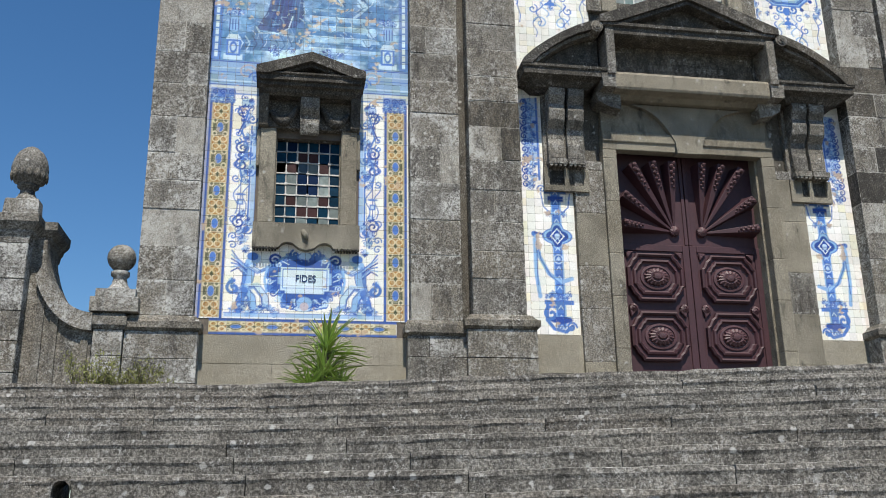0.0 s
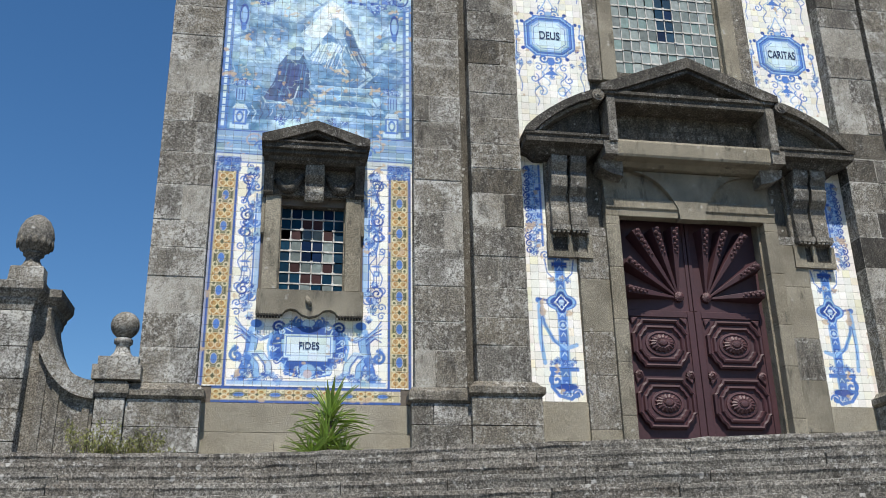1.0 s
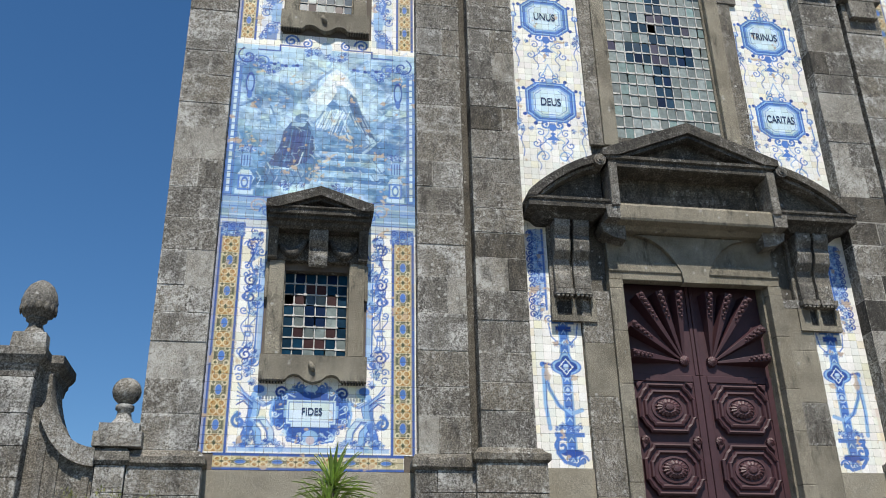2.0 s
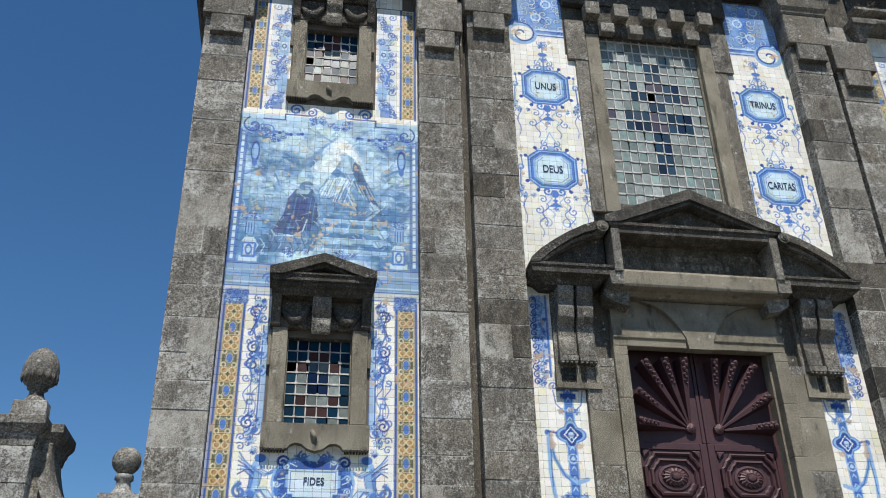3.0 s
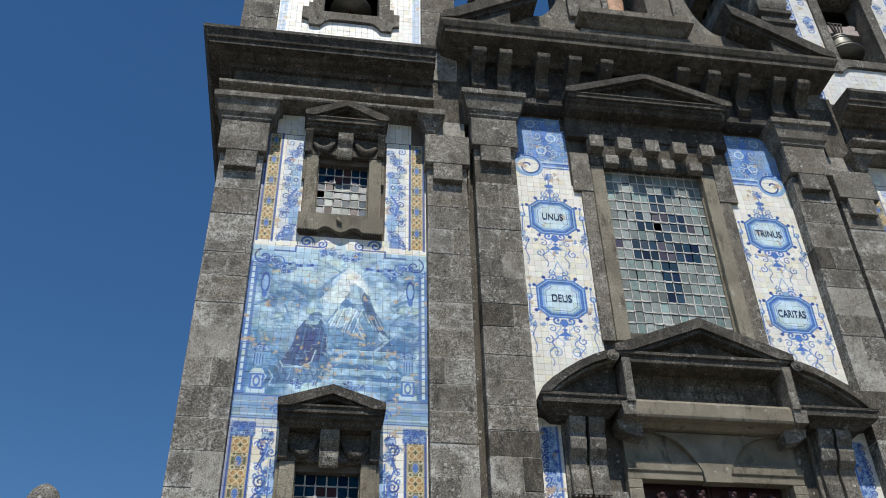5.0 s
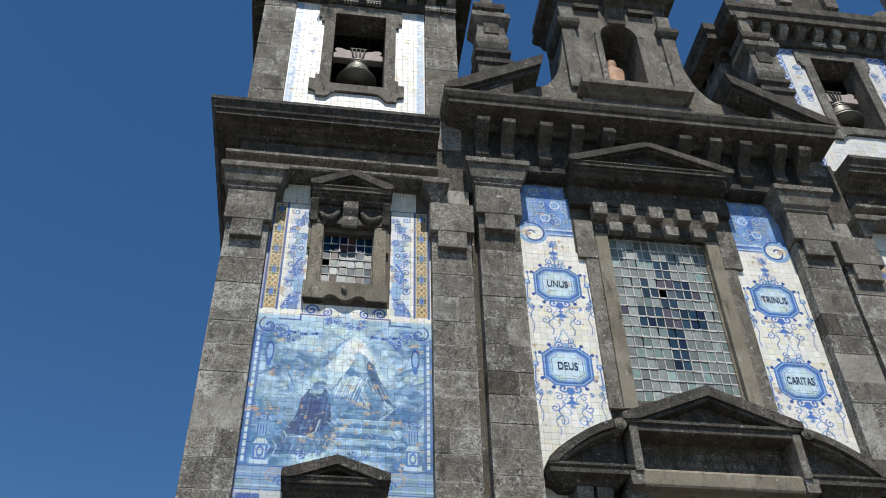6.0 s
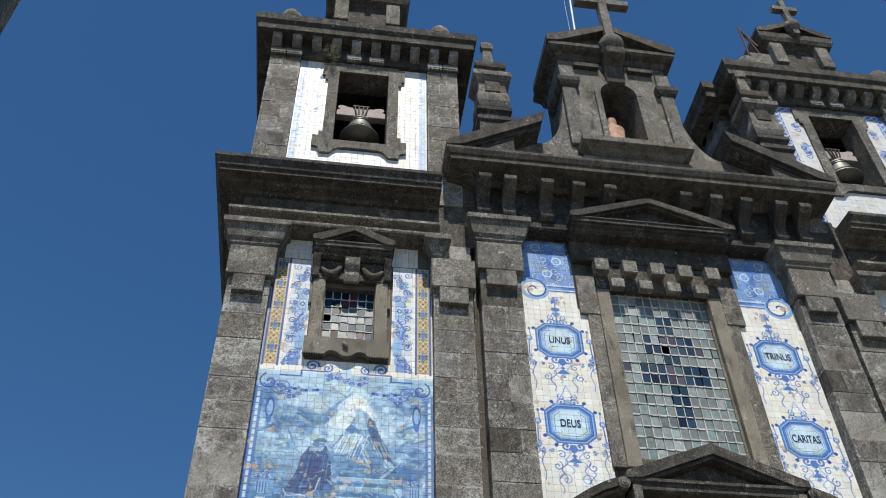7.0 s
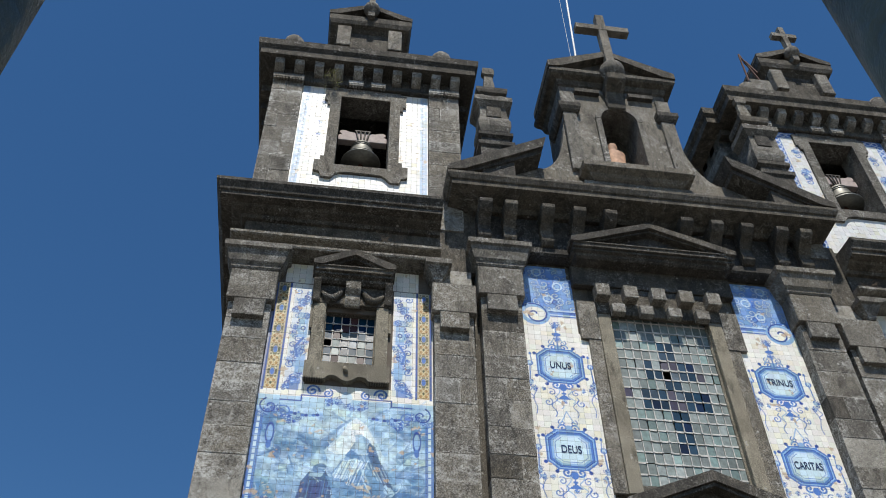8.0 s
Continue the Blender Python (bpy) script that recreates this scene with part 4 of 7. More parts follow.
    t = np.clip(0.3 + 2.3 * (f - 0.45) + 1.5 * (g - 0.5) + 0.12 * (z - 6.6), 0, 1)[:, None]
    p.col[i] = np.array((0.085, 0.23, 0.46)) * (1 - t) + np.array((0.46, 0.65, 0.78)) * t
    # the picture is laid out on a sheet of 860 by 720 units
    W = lambda u, v: (-0.31 + u * 0.00425, 9.13 - v * 0.00482)
    P = lambda *q: [W(*k) for k in q]
    NIGHT, DUSK, SLATE, HAZE, LIGHT = (0.05, 0.12, 0.27), (0.08, 0.19, 0.4), (0.15, 0.3, 0.53), (0.36, 0.54, 0.72), (0.68, 0.77, 0.78)
    # long slanting clouds
    for k in range(260):
        u, v = rnd.uniform(90, 850), rnd.uniform(130, 560)
        n, th = rnd.uniform(30, 110), -0.55 + rnd.gauss(0, 0.25) if u < 470 else 0.5 + rnd.gauss(0, 0.3)
        p.line(P((u, v), (u + n * 0.5 * math.cos(th), v - n * 0.5 * math.sin(th) - 6), (u + n * math.cos(th), v - n * math.sin(th))), rnd.uniform(0.012, 0.05), rnd.choice((DUSK, SLATE, SLATE, HAZE, HAZE, (0.26, 0.44, 0.66))), 0.4)
    # cone of light
    p.poly(P((515, 165), (575, 215), (625, 300), (650, 370), (560, 420), (420, 400), (385, 330), (455, 245)), (0.5, 0.66, 0.76), 0.75)
    p.poly(P((515, 170), (560, 200), (600, 270), (600, 320), (520, 330), (440, 345), (400, 325), (455, 255), (480, 200)), LIGHT, 0.8)
    p.oval(*W(525, 235), 0.12, 0.22, (0.76, 0.79, 0.72), 0.8)
    for u, v in ((440, 205), (410, 230), (385, 265), (350, 290)):
        p.line(P((u + 50, v - 25), (u, v + 20), (u - 60, v + 95)), 0.05, SLATE, 0.55)
    # dim winged cloud forms
    for u0, v0, sg in ((180, 350, 1), (260, 420, 1), (330, 330, 1), (720, 340, -1), (760, 400, -1), (700, 430, -1)):
        for k in range(9):
            a = rnd.uniform(-0.5, 1.3)
            p.line(P((u0, v0), (u0 - sg * 30 * math.cos(a), v0 - 22 * math.sin(a) - 6), (u0 - sg * 75 * math.cos(a), v0 - 60 * math.sin(a))), rnd.uniform(0.02, 0.05), rnd.choice((DUSK, SLATE, HAZE, SLATE)), 0.55)
        p.oval(*W(u0, v0), 0.1, 0.14, rnd.choice((DUSK, SLATE)), 0.6)
    # ground and broad steps
    p.poly(P((60, 470), (320, 470), (300, 700), (60, 720)), (0.13, 0.29, 0.54), 0.5)
    for v, dark in ((540, 1), (560, 0), (578, 1), (598, 0), (622, 1), (642, 0), (668, 1), (690, 0), (712, 1)):
        p.poly(P((455, v - 11), (720 + (v - 540) * 0.2, v - 9), (725 + (v - 540) * 0.2, v + 9), (450, v + 11)), (0.09, 0.23, 0.48) if dark else (0.3, 0.5, 0.72), 0.75)
        p.line(P((455, v - 11), (725, v - 9)), 0.012, PALEB if not dark else SLATE, 0.7)
    # heaped drapery: plain folded masses round the middle
    p.poly(P((535, 245), (580, 270), (610, 330), (650, 410), (690, 500), (640, 525), (560, 500), (470, 500), (420, 430), (480, 350)), SLATE, 0.8)
    p.poly(P((575, 280), (605, 300), (640, 390), (690, 480), (650, 470), (600, 400), (570, 340)), NIGHT, 0.7)
    p.poly(P((515, 250), (545, 245), (570, 330), (520, 345)), HAZE, 0.9)
    p.poly(P((430, 430), (470, 370), (540, 355), (570, 385), (500, 440), (440, 475)), (0.5, 0.66, 0.78), 0.85)
    for k in range(16):
        u = 440 + 8 * k
        p.line(P((u + 26, 365 + rnd.uniform(-6, 6)), (u + 8, 410), (u - 12, 465 + rnd.uniform(-12, 12))), 0.014, rnd.choice((SLATE, LIGHT, DUSK, LIGHT)), 0.75)
    for k in range(22):
        u, v = rnd.uniform(560, 670), rnd.uniform(330, 500)
        p.line(P((u - 20, v - 40), (u, v), (u + 14, v + 22)), rnd.uniform(0.012, 0.03), rnd.choice((NIGHT, DUSK, HAZE, PALEB)), 0.6)
    p.poly(P((475, 345), (500, 318), (530, 335), (545, 362), (500, 358)), DUSK, 0.8)
    # dark folded mass with a pale hem
    p.poly(P((330, 428), (400, 420), (425, 470), (432, 560), (400, 600), (330, 630), (240, 622), (285, 540), (300, 470)), NIGHT, 0.85)
    p.poly(P((335, 425), (395, 425), (385, 445), (330, 448)), HAZE, 0.7)
    p.oval(*W(372, 408), 0.13, 0.09, DUSK, 0.8, 0, 0.5)
    for k in range(12):
        u = 320 + 9 * k
        p.line(P((u, 450), (u - 10, 530), (u - 34 + 2 * k, 610)), 0.016, rnd.choice((DUSK, SLATE, NIGHT)), 0.7)
    p.poly(P((400, 440), (470, 450), (500, 500), (440, 560), (430, 500)), SLATE, 0.8)
    p.poly(P((150, 655), (240, 625), (340, 640), (430, 650), (420, 690), (300, 705), (160, 712)), DUSK, 0.75)
    for k in range(9):
        p.line(P((170 + 28 * k, 655 - 3 * k), (190 + 28 * k, 680), (180 + 26 * k, 705)), 0.016, rnd.choice((PALEB, HAZE, SLATE, NIGHT)), 0.75)
    p.line(P((240, 612), (255, 636), (330, 632), (370, 610), (385, 560)), 0.022, PALEB, 0.8)
    p.line(P((655, 470), (690, 500), (660, 530), (640, 545)), 0.05, HAZE, 0.85)
    for u, v in ((690, 575), (712, 610), (690, 650), (668, 490)):
        p.oval(*W(u, v), 0.085, 0.07, rnd.choice((HAZE, SLATE)), 0.9)
        p.line(P((u - 14, v - 12), (u + 4, v + 14), (u + 18, v + 10)), 0.018, NIGHT, 0.7)
    for k in range(520):
        u, v = rnd.uniform(80, 850), rnd.uniform(140, 700)
        n, th = rnd.uniform(8, 34), rnd.uniform(0, 6.28)
        p.line(P((u, v), (u + n * 0.5 * math.cos(th) + 4, v + n * 0.5 * math.sin(th)), (u + n * math.cos(th), v + n * math.sin(th))), rnd.uniform(0.008, 0.02), rnd.choice((NIGHT, DUSK, SLATE, HAZE, PALEB, LIGHT)), 0.45)
    # worn glaze in warm clay
    for u, v, q in ((555, 485, 16), (480, 585, 12), (450, 662, 14), (590, 512, 6), (205, 555, 5), (135, 500, 6), (725, 735, 12), (350, 235, 8), (185, 200, 8), (790, 200, 8), (820, 640, 8), (260, 350, 4)):
        for k in range(q):
            p.oval(*W(u + rnd.gauss(0, 22), v + rnd.gauss(0, 16)), rnd.uniform(0.015, 0.06), rnd.uniform(0.01, 0.03), (0.58, 0.45, 0.3), 0.75, 0, rnd.uniform(-1, 1))
    for k in range(12):
        p.leafage(*W(rnd.uniform(300, 600), rnd.uniform(688, 720)), 0.08, 500 + k)
    # stronger tones and a broken brush texture
    j = p.near(-0.1, 3.5, 5.5, 8.5)
    q = clouds(X[j] + 3, Z[j] + 1, 14.0, 21, 3)[:, None]
    c = np.clip((p.col[j] - 0.38) * 1.3 + 0.39, 0.035, 0.82) * (0.64 + 0.74 * q)
    grey = c.mean(1, keepdims=True)
    p.col[j] = c * 0.64 + grey * np.array((0.86, 1.0, 1.06)) * 0.36
    # its painted columns, pedestals and vases
    for s in (1, -1):
        m = lambda x: xm + s * (x - xm)
        p.rect(m(-0.05), m(0.14), 5.5, 8.35, MID, 0.8)
        zz = 5.56
        while zz < 8.3:
            p.rect(m(0.03), m(0.085), zz, zz + 0.11, (0.58, 0.74, 0.84))
            zz += TS
        p.rect(m(0.18), m(0.5), 5.52, 5.62, PALEB)
        p.rect(m(0.22), m(0.46), 5.6, 5.9, MID)
        p.rect(m(0.25), m(0.43), 5.64, 5.87, PALEB)
        p.oval(m(0.34), 5.755, 0.05, 0.09, MID, 1.0, 0.014)
        p.poly([(m(0.2), 5.9), (m(0.48), 5.9), (m(0.42), 6.0), (m(0.26), 6.0)], PALEB)
        p.oval(m(0.34), 6.2, 0.11, 0.15, SKYB)
        for k in range(4):
            p.line([(m(0.26 + 0.05 * k), 6.1), (m(0.26 + 0.05 * k), 6.3)], 0.015, DEEP)
        for k in range(4):
            p.leafage(m(0.24 + 0.07 * k), 6.42 + 0.04 * (k % 2), 0.08, 90 + k, s)
        p.oval(m(0.3), 7.85, 0.06, 0.2, SKYB)
        p.oval(m(0.3), 7.85, 0.07, 0.21, DEEP, 1.0, 0.012)
        p.oval(m(0.3), 7.6, 0.05, 0.09, MID)
        for k in range(7):
            p.leafage(m(0.12 + 0.11 * k), 8.3 + 0.12 * math.sin(k), 0.13, 120 + k, s)
        p.curl(m(0.22), 8.45, 0.2, DEEP, 0.03, 1.2, 2, s)
        p.curl(m(0.5), 8.35, 0.14, MID, 0.03, 1.2, 1, -s)
        for k in range(9):
            p.oval(m(0.65 + 0.07 * k), 8.33 - 0.04 * math.sin(k * 0.4), 0.04, 0.035, (MID, DEEP, SKYB)[k % 3])
        # upper frame
        p.line([(m(0.4), 8.62), (m(0.8), 8.62), (m(0.8), 8.76), (m(1.3), 8.76)], 0.03, DEEP)
        p.line([(m(0.4), 8.56), (m(0.86), 8.56), (m(0.86), 8.7), (m(1.3), 8.7)], 0.02, PALEB)
        p.curl(m(1.0), 8.88, 0.14, MID, 0.04, 1.4, 0, s)
        p.curl(m(1.3), 8.84, 0.1, MID, 0.035, 1.4, 2, -s)
    for k in range(7):
        p.leafage(1.3 + 0.12 * k, 8.62 + 0.06 * math.sin(k), 0.12, 150 + k)
    p.oval(1.67, 8.76, 0.11, 0.14, PALEB)
    # upper field beside the high window
    gold_band(p, 0.03, 0.32, 8.86, 11.7)
    gold_band(p, 3.02, 3.31, 8.86, 11.7)
    for s in (1, -1):
        m = lambda x: xm + s * (x - xm)
        for zz in (9.1, 9.5, 9.85, 10.4, 10.8, 11.2):
            p.leafage(m(0.62), zz, 0.17, int(zz * 50), s)
        p.rect(m(0.42), m(0.8), 8.9, 11.6, SKYB, 0.35)
        for k in range(16):
            p.leafage(m(0.48 + 0.09 * (k % 4)), 8.95 + 0.165 * k, 0.12, 700 + k, s)
            p.curl(m(0.5 + 0.1 * (k % 3)), 9.0 + 0.165 * k, 0.09, (DEEP, MID)[k % 2], 0.022, 1.3, k, s)
        p.rect(m(0.6), m(0.78), 9.3, 9.75, SKYB, 0.85)
        p.rect(m(0.58), m(0.76), 10.2, 10.7, SKYB, 0.85)
        p.rect(m(0.62), m(0.72), 10.35, 10.55, PALEB)
        p.oval(m(0.67), 10.45, 0.04, 0.05, DEEP, 1, 0.012)
        p.line([(m(0.7), 10.2), (m(0.55), 9.95), (m(0.62), 9.7)], 0.05, MID)
        p.rect(m(0.52), m(0.72), 8.86, 9.05, MID, 0.8)
    p.rect(-0.1, 0.0, 0, 13, DEEP, 0.6)
    return p.col


def medallion(canvas, cx, cz):
    p = Brush(cx + (canvas.X - cx) / 1.15, cz + (canvas.Z - cz) / 1.13, WHITE)
    p.col = canvas.col
    k = 0.36
    octo = lambda r, q=1.0: [(cx + r * a * q, cz + r * b) for a, b in ((1, 0.55), (0.55, 0.92), (-0.55, 0.92), (-1, 0.55), (-1, -0.55), (-0.55, -0.92), (0.55, -0.92), (1, -0.55))]
    for a, b in ((1, 0.6), (0.62, 1), (-1, 0.6), (-0.62, 1), (1, -0.6), (0.62, -1), (-1, -0.6), (-0.62, -1)):
        p.line([(cx + a * 0.36, cz + b * 0.33), (cx + a * 0.45, cz + b * 0.43)], 0.04, MID)
        p.oval(cx + a * 0.46, cz + b * 0.44, 0.035, 0.035, DEEP)
    p.poly(octo(0.44), MID)
    p.poly(octo(0.41), SKYB)
    p.poly(octo(0.385), DEEP)
    p.poly(octo(0.37), MID)
    p.poly(octo(0.335), SKYB)
    p.poly(octo(0.30), PALEB)
    p.poly(octo(0.27), MID)
    p.poly(octo(0.262), (0.60, 0.76, 0.84))
    for s in (1, -1):
        p.curl(cx + s * 0.1, cz + 0.44, 0.08, MID, 0.03, 1.2, 0, s)
        p.curl(cx + s * 0.12, cz - 0.45, 0.09, MID, 0.035, 1.2, 3, s)
    p.oval(cx, cz + 0.45, 0.06, 0.05, SKYB)
    p.oval(cx, cz - 0.5, 0.07, 0.08, MID)
    # pendants beside it
    for s in (1, -1):
        x = cx + s * 0.56
        p.oval(x, cz + 0.02, 0.06, 0.06, MID)
        p.oval(x, cz + 0.02, 0.03, 0.05, PALEB)
        p.line([(x, cz), (x + s * 0.02, cz - 0.35)], 0.025, MID)
        p.leafage(x + s * 0.02, cz - 0.42, 0.1, int(cz * 10) + s, s)
        p.ribbon(x + s * 0.03, cz - 0.5, cz - 0.78, 0.04, MID, 0.016)


def paint_strip(X, Z):
    """The strip beside the portal and the great window."""
    p = Brush(X, Z, WHITE)
    cx = 6.03
    for cz in (7.93, 9.99):
        medallion(p, cx, cz)
        p.line([(cx, cz - 0.5), (cx, cz - 0.95)], 0.025, MID)
        p.oval(cx, cz - 0.72, 0.05, 0.03, MID)
        p.leafage(cx, cz - 0.92, 0.07, int(cz), 1)
        p.ribbon(cx - 0.12, cz - 0.55, cz - 1.1, 0.07, SKYB, 0.02)
        p.ribbon(cx + 0.14, cz - 0.55, cz - 0.95, 0.06, SKYB, 0.02)
        p.poly([(cx - 0.14, cz - 0.86), (cx + 0.14, cz - 0.86), (cx, cz - 0.74)], MID)
    for s in (1, -1):
        p.curl(cx + s * 0.2, 6.7, 0.14, SKYB, 0.025, 1.2, 0, s)
        p.ribbon(cx + s * 0.3, 6.4, 6.9, 0.05, MID, 0.016)
    for cz in (7.93, 9.99):
        for s in (1, -1):
            p.leafage(cx + s * 0.42, cz - 0.62, 0.07, int(cz * 7) + s, s)
            p.curl(cx + s * 0.25, cz - 0.7, 0.09, MID, 0.02, 1.2, 1, s)
            p.curl(cx + s * 0.12, cz + 0.62, 0.08, MID, 0.022, 1.2, 2, -s)
            p.line([(cx + s * 0.2, cz + 0.52), (cx + s * 0.08, cz + 0.72), (cx, cz + 0.9)], 0.022, SKYB)
            p.ribbon(cx + s * 0.6, cz - 1.25, cz - 0.55, 0.035, MID, 0.018)
            p.leafage(cx + s * 0.6, cz - 0.62, 0.09, int(cz * 5) + s, s)
            p.curl(cx + s * 0.34, cz - 0.95, 0.1, MID, 0.022, 1.2, 2, s)
            p.ribbon(cx + s * 0.22, cz - 1.3, cz - 0.8, 0.06, MID, 0.02)
            p.line([(cx + s * 0.6, cz + 0.06), (cx + s * 0.62, cz + 0.25)], 0.018, MID)
            p.oval(cx + s * 0.62, cz + 0.28, 0.03, 0.04, MID)
    # dense blue head of the strip
    i = p.near(5.0, 7.0, 11.15, 13.4)
    x, z = X[i], Z[i]
    f = clouds(x, z, 3.0, 9, 3)[:, None]
    t = np.clip((f - 0.35) * 2, 0, 1)
    p.col[i] = np.array((0.10, 0.24, 0.62)) * (1 - t) + np.array((0.28, 0.46, 0.76)) * t
    rnd = random.Random(3)
    for k in range(26):
        a, b = rnd.uniform(5.3, 6.6), rnd.uniform(11.3, 13.0)
        p.curl(a, b, rnd.uniform(0.06, 0.16), rnd.choice((PALEB, DEEP, PALEB, SKYB)), 0.025, 1.3, rnd.uniform(0, 6), rnd.choice((1, -1)))
    for k in range(34):
        a, b = 5.4 + 0.26 * (k % 5) + rnd.uniform(-0.05, 0.05), 11.62 + 0.19 * (k // 5) + rnd.uniform(-0.04, 0.04)
        r = rnd.uniform(0.07, 0.12)
        for c, w in ((DEEP, 0.045), (PALEB, 0.022)):
            p.curl(a, b, r, c, w, 1.1, k * 1.3, (1, -1)[k % 2])
    for a, b in ((5.75, 12.7), (5.95, 11.9), (6.2, 12.3)):
        p.oval(a, b, 0.1, 0.1, PALEB, 1, 0.02)
        p.oval(a, b, 0.05, 0.05, SKYB)
    for zz in (11.42, 11.55):
        p.line([(5.7, zz), (6.6, zz)], 0.035, PALEB)
        p.line([(5.7, zz - 0.04), (6.6, zz - 0.04)], 0.02, DEEP)
    p.rect(5.2, 6.7, 11.1, 11.36, WHITE)
    p.oval(5.62, 11.4, 0.33, 0.3, SKYB)
    p.oval(5.62, 11.42, 0.24, 0.2, WHITE)
    p.curl(5.62, 11.4, 0.33, DEEP, 0.04, 1.2, 1.2, -1)
    p.leafage(cx, 11.1, 0.14, 5)
    p.oval(cx, 10.85, 0.1, 0.05, MID)
    p.leafage(cx, 10.72, 0.1, 6)
    p.line([(cx, 10.4), (cx, 11.2)], 0.03, MID)
    # staff of the lower strip
    cx = 5.93
    p.rect(cx - 0.075, cx + 0.075, 0.95, 5.0, MID)
    p.line([(cx - 0.08, 1.0), (cx - 0.08, 5.0)], 0.02, SKYB)
    p.line([(cx + 0.08, 1.0), (cx + 0.08, 5.0)], 0.02, SKYB)
    p.rect(cx - 0.2, cx + 0.2, 3.34, 3.44, MID)
    p.rect(cx - 0.14, cx + 0.14, 3.2, 3.3, DEEP)
    for s in (1, -1):
        p.curl(cx + s * 0.24, 3.42, 0.08, MID, 0.025, 1.2, 0, s)
        p.line([(cx + s * 0.26, 3.35), (cx + s * 0.22, 3.1), (cx + s * 0.1, 2.98)], 0.022, MID)
    for k in range(5):
        p.leafage(cx - 0.14 + 0.07 * k, 2.98, 0.07, 60 + k)
    for r, c in ((0.27, MID), (0.24, SKYB), (0.2, DEEP)):
        p.oval(cx, 2.57, r, r * 0.55, c)
        p.oval(cx, 2.57, r * 0.5, r, c)
    p.poly([(cx, 2.72), (cx + 0.13, 2.57), (cx, 2.42), (cx - 0.13, 2.57)], (0.7, 0.74, 0.76))
    p.poly([(cx, 2.69), (cx + 0.1, 2.57), (cx, 2.45), (cx - 0.1, 2.57)], DEEP)
    p.oval(cx, 2.57, 0.05, 0.05, PALEB)
    p.oval(cx, 2.16, 0.085, 0.085, PALEB)
    p.oval(cx, 2.16, 0.065, 0.065, MID)
    p.oval(cx, 2.16, 0.03, 0.03, PALEB)
    for zz in np.arange(0.95, 5.0, 0.17):
        p.line([(cx - 0.04, zz), (cx, zz + 0.06), (cx + 0.04, zz)], 0.014, PALEB)
        p.line([(cx - 0.05, zz + 0.08), (cx + 0.05, zz + 0.08)], 0.012, DEEP)
    # knotted cloth
    p.oval(5.52, 2.6, 0.05, 0.05, MID)
    p.line([(5.54, 2.62), (5.66, 2.6)], 0.04, DEEP)
    p.line([(5.55, 2.55), (5.6, 2.2), (5.75, 1.9), (5.95, 1.75), (6.15, 1.82)], 0.07, SKYB)
    p.line([(5.55, 2.5), (5.62, 2.15), (5.78, 1.86), (5.95, 1.72)], 0.025, MID)
    p.line([(5.53, 2.5), (5.53, 1.9), (5.58, 1.5)], 0.07, SKYB)
    p.line([(5.56, 2.3), (5.55, 1.7)], 0.02, MID)
    for k in range(8):
        p.leafage(5.72 + 0.05 * k, 1.5 + 0.05 * math.sin(k), 0.08, 30 + k)
    p.rect(5.65, 6.16, 1.36, 1.44, MID)
    p.rect(5.7, 6.1, 1.08, 1.16, SKYB)
    p.oval(cx, 1.1, 0.2, 0.06, DEEP)
    p.curl(5.76, 1.2, 0.14, MID, 0.05, 1.2, 1, 1)
    p.line([(5.7, 1.35), (5.68, 1.1), (5.8, 0.95), (6.0, 0.9), (6.12, 1.0)], 0.06, MID)
    p.curl(6.1, 0.98, 0.09, MID, 0.035)
    # shaded head beside the brackets
    p.rect(5.4, 5.66, 3.95, 5.15, SKYB, 0.75)
    p.line([(5.66, 3.6), (5.66, 5.15)], 0.04, MID)
    for k, zz in enumerate(np.arange(3.5, 5.15, 0.13)):
        p.leafage(5.5 + 0.06 * (k % 2), zz, 0.11, int(zz * 30))
        p.curl(5.42, zz, 0.07, DEEP, 0.025, 1.3, k)
    p.rect(5.28, 5.34, 1.0, 2.0, CLAY, 0.25)
    return p.col


def paint_bell(X, Z):
    """White bell-stage tiles with a blue chain at the edges, paled so that glare is put into its colour."""
    p = Brush(X, Z, (0.8, 0.81, 0.79))
    for x0 in (-0.1, 3.05):
        p.rect(x0, x0 + 0.17, 13.9, 19.0, (0.42, 0.56, 0.74))
        z = 14.0
        while z < 19:
            p.oval(x0 + 0.085, z, 0.06, 0.085, (0.72, 0.76, 0.78))
            p.oval(x0 + 0.085, z, 0.05, 0.075, (0.3, 0.46, 0.7), 1.0, 0.008)
            p.line([(x0 + 0.05, z), (x0 + 0.12, z)], 0.014, (0.24, 0.4, 0.68))
            p.line([(x0 + 0.085, z - 0.05), (x0 + 0.085, z + 0.05)], 0.014, (0.24, 0.4, 0.68))
            z += 0.2
    for z in (16.9, 17.4, 18.3):
        p.leafage(0.45, z, 0.1, int(z * 10))
    return p.col


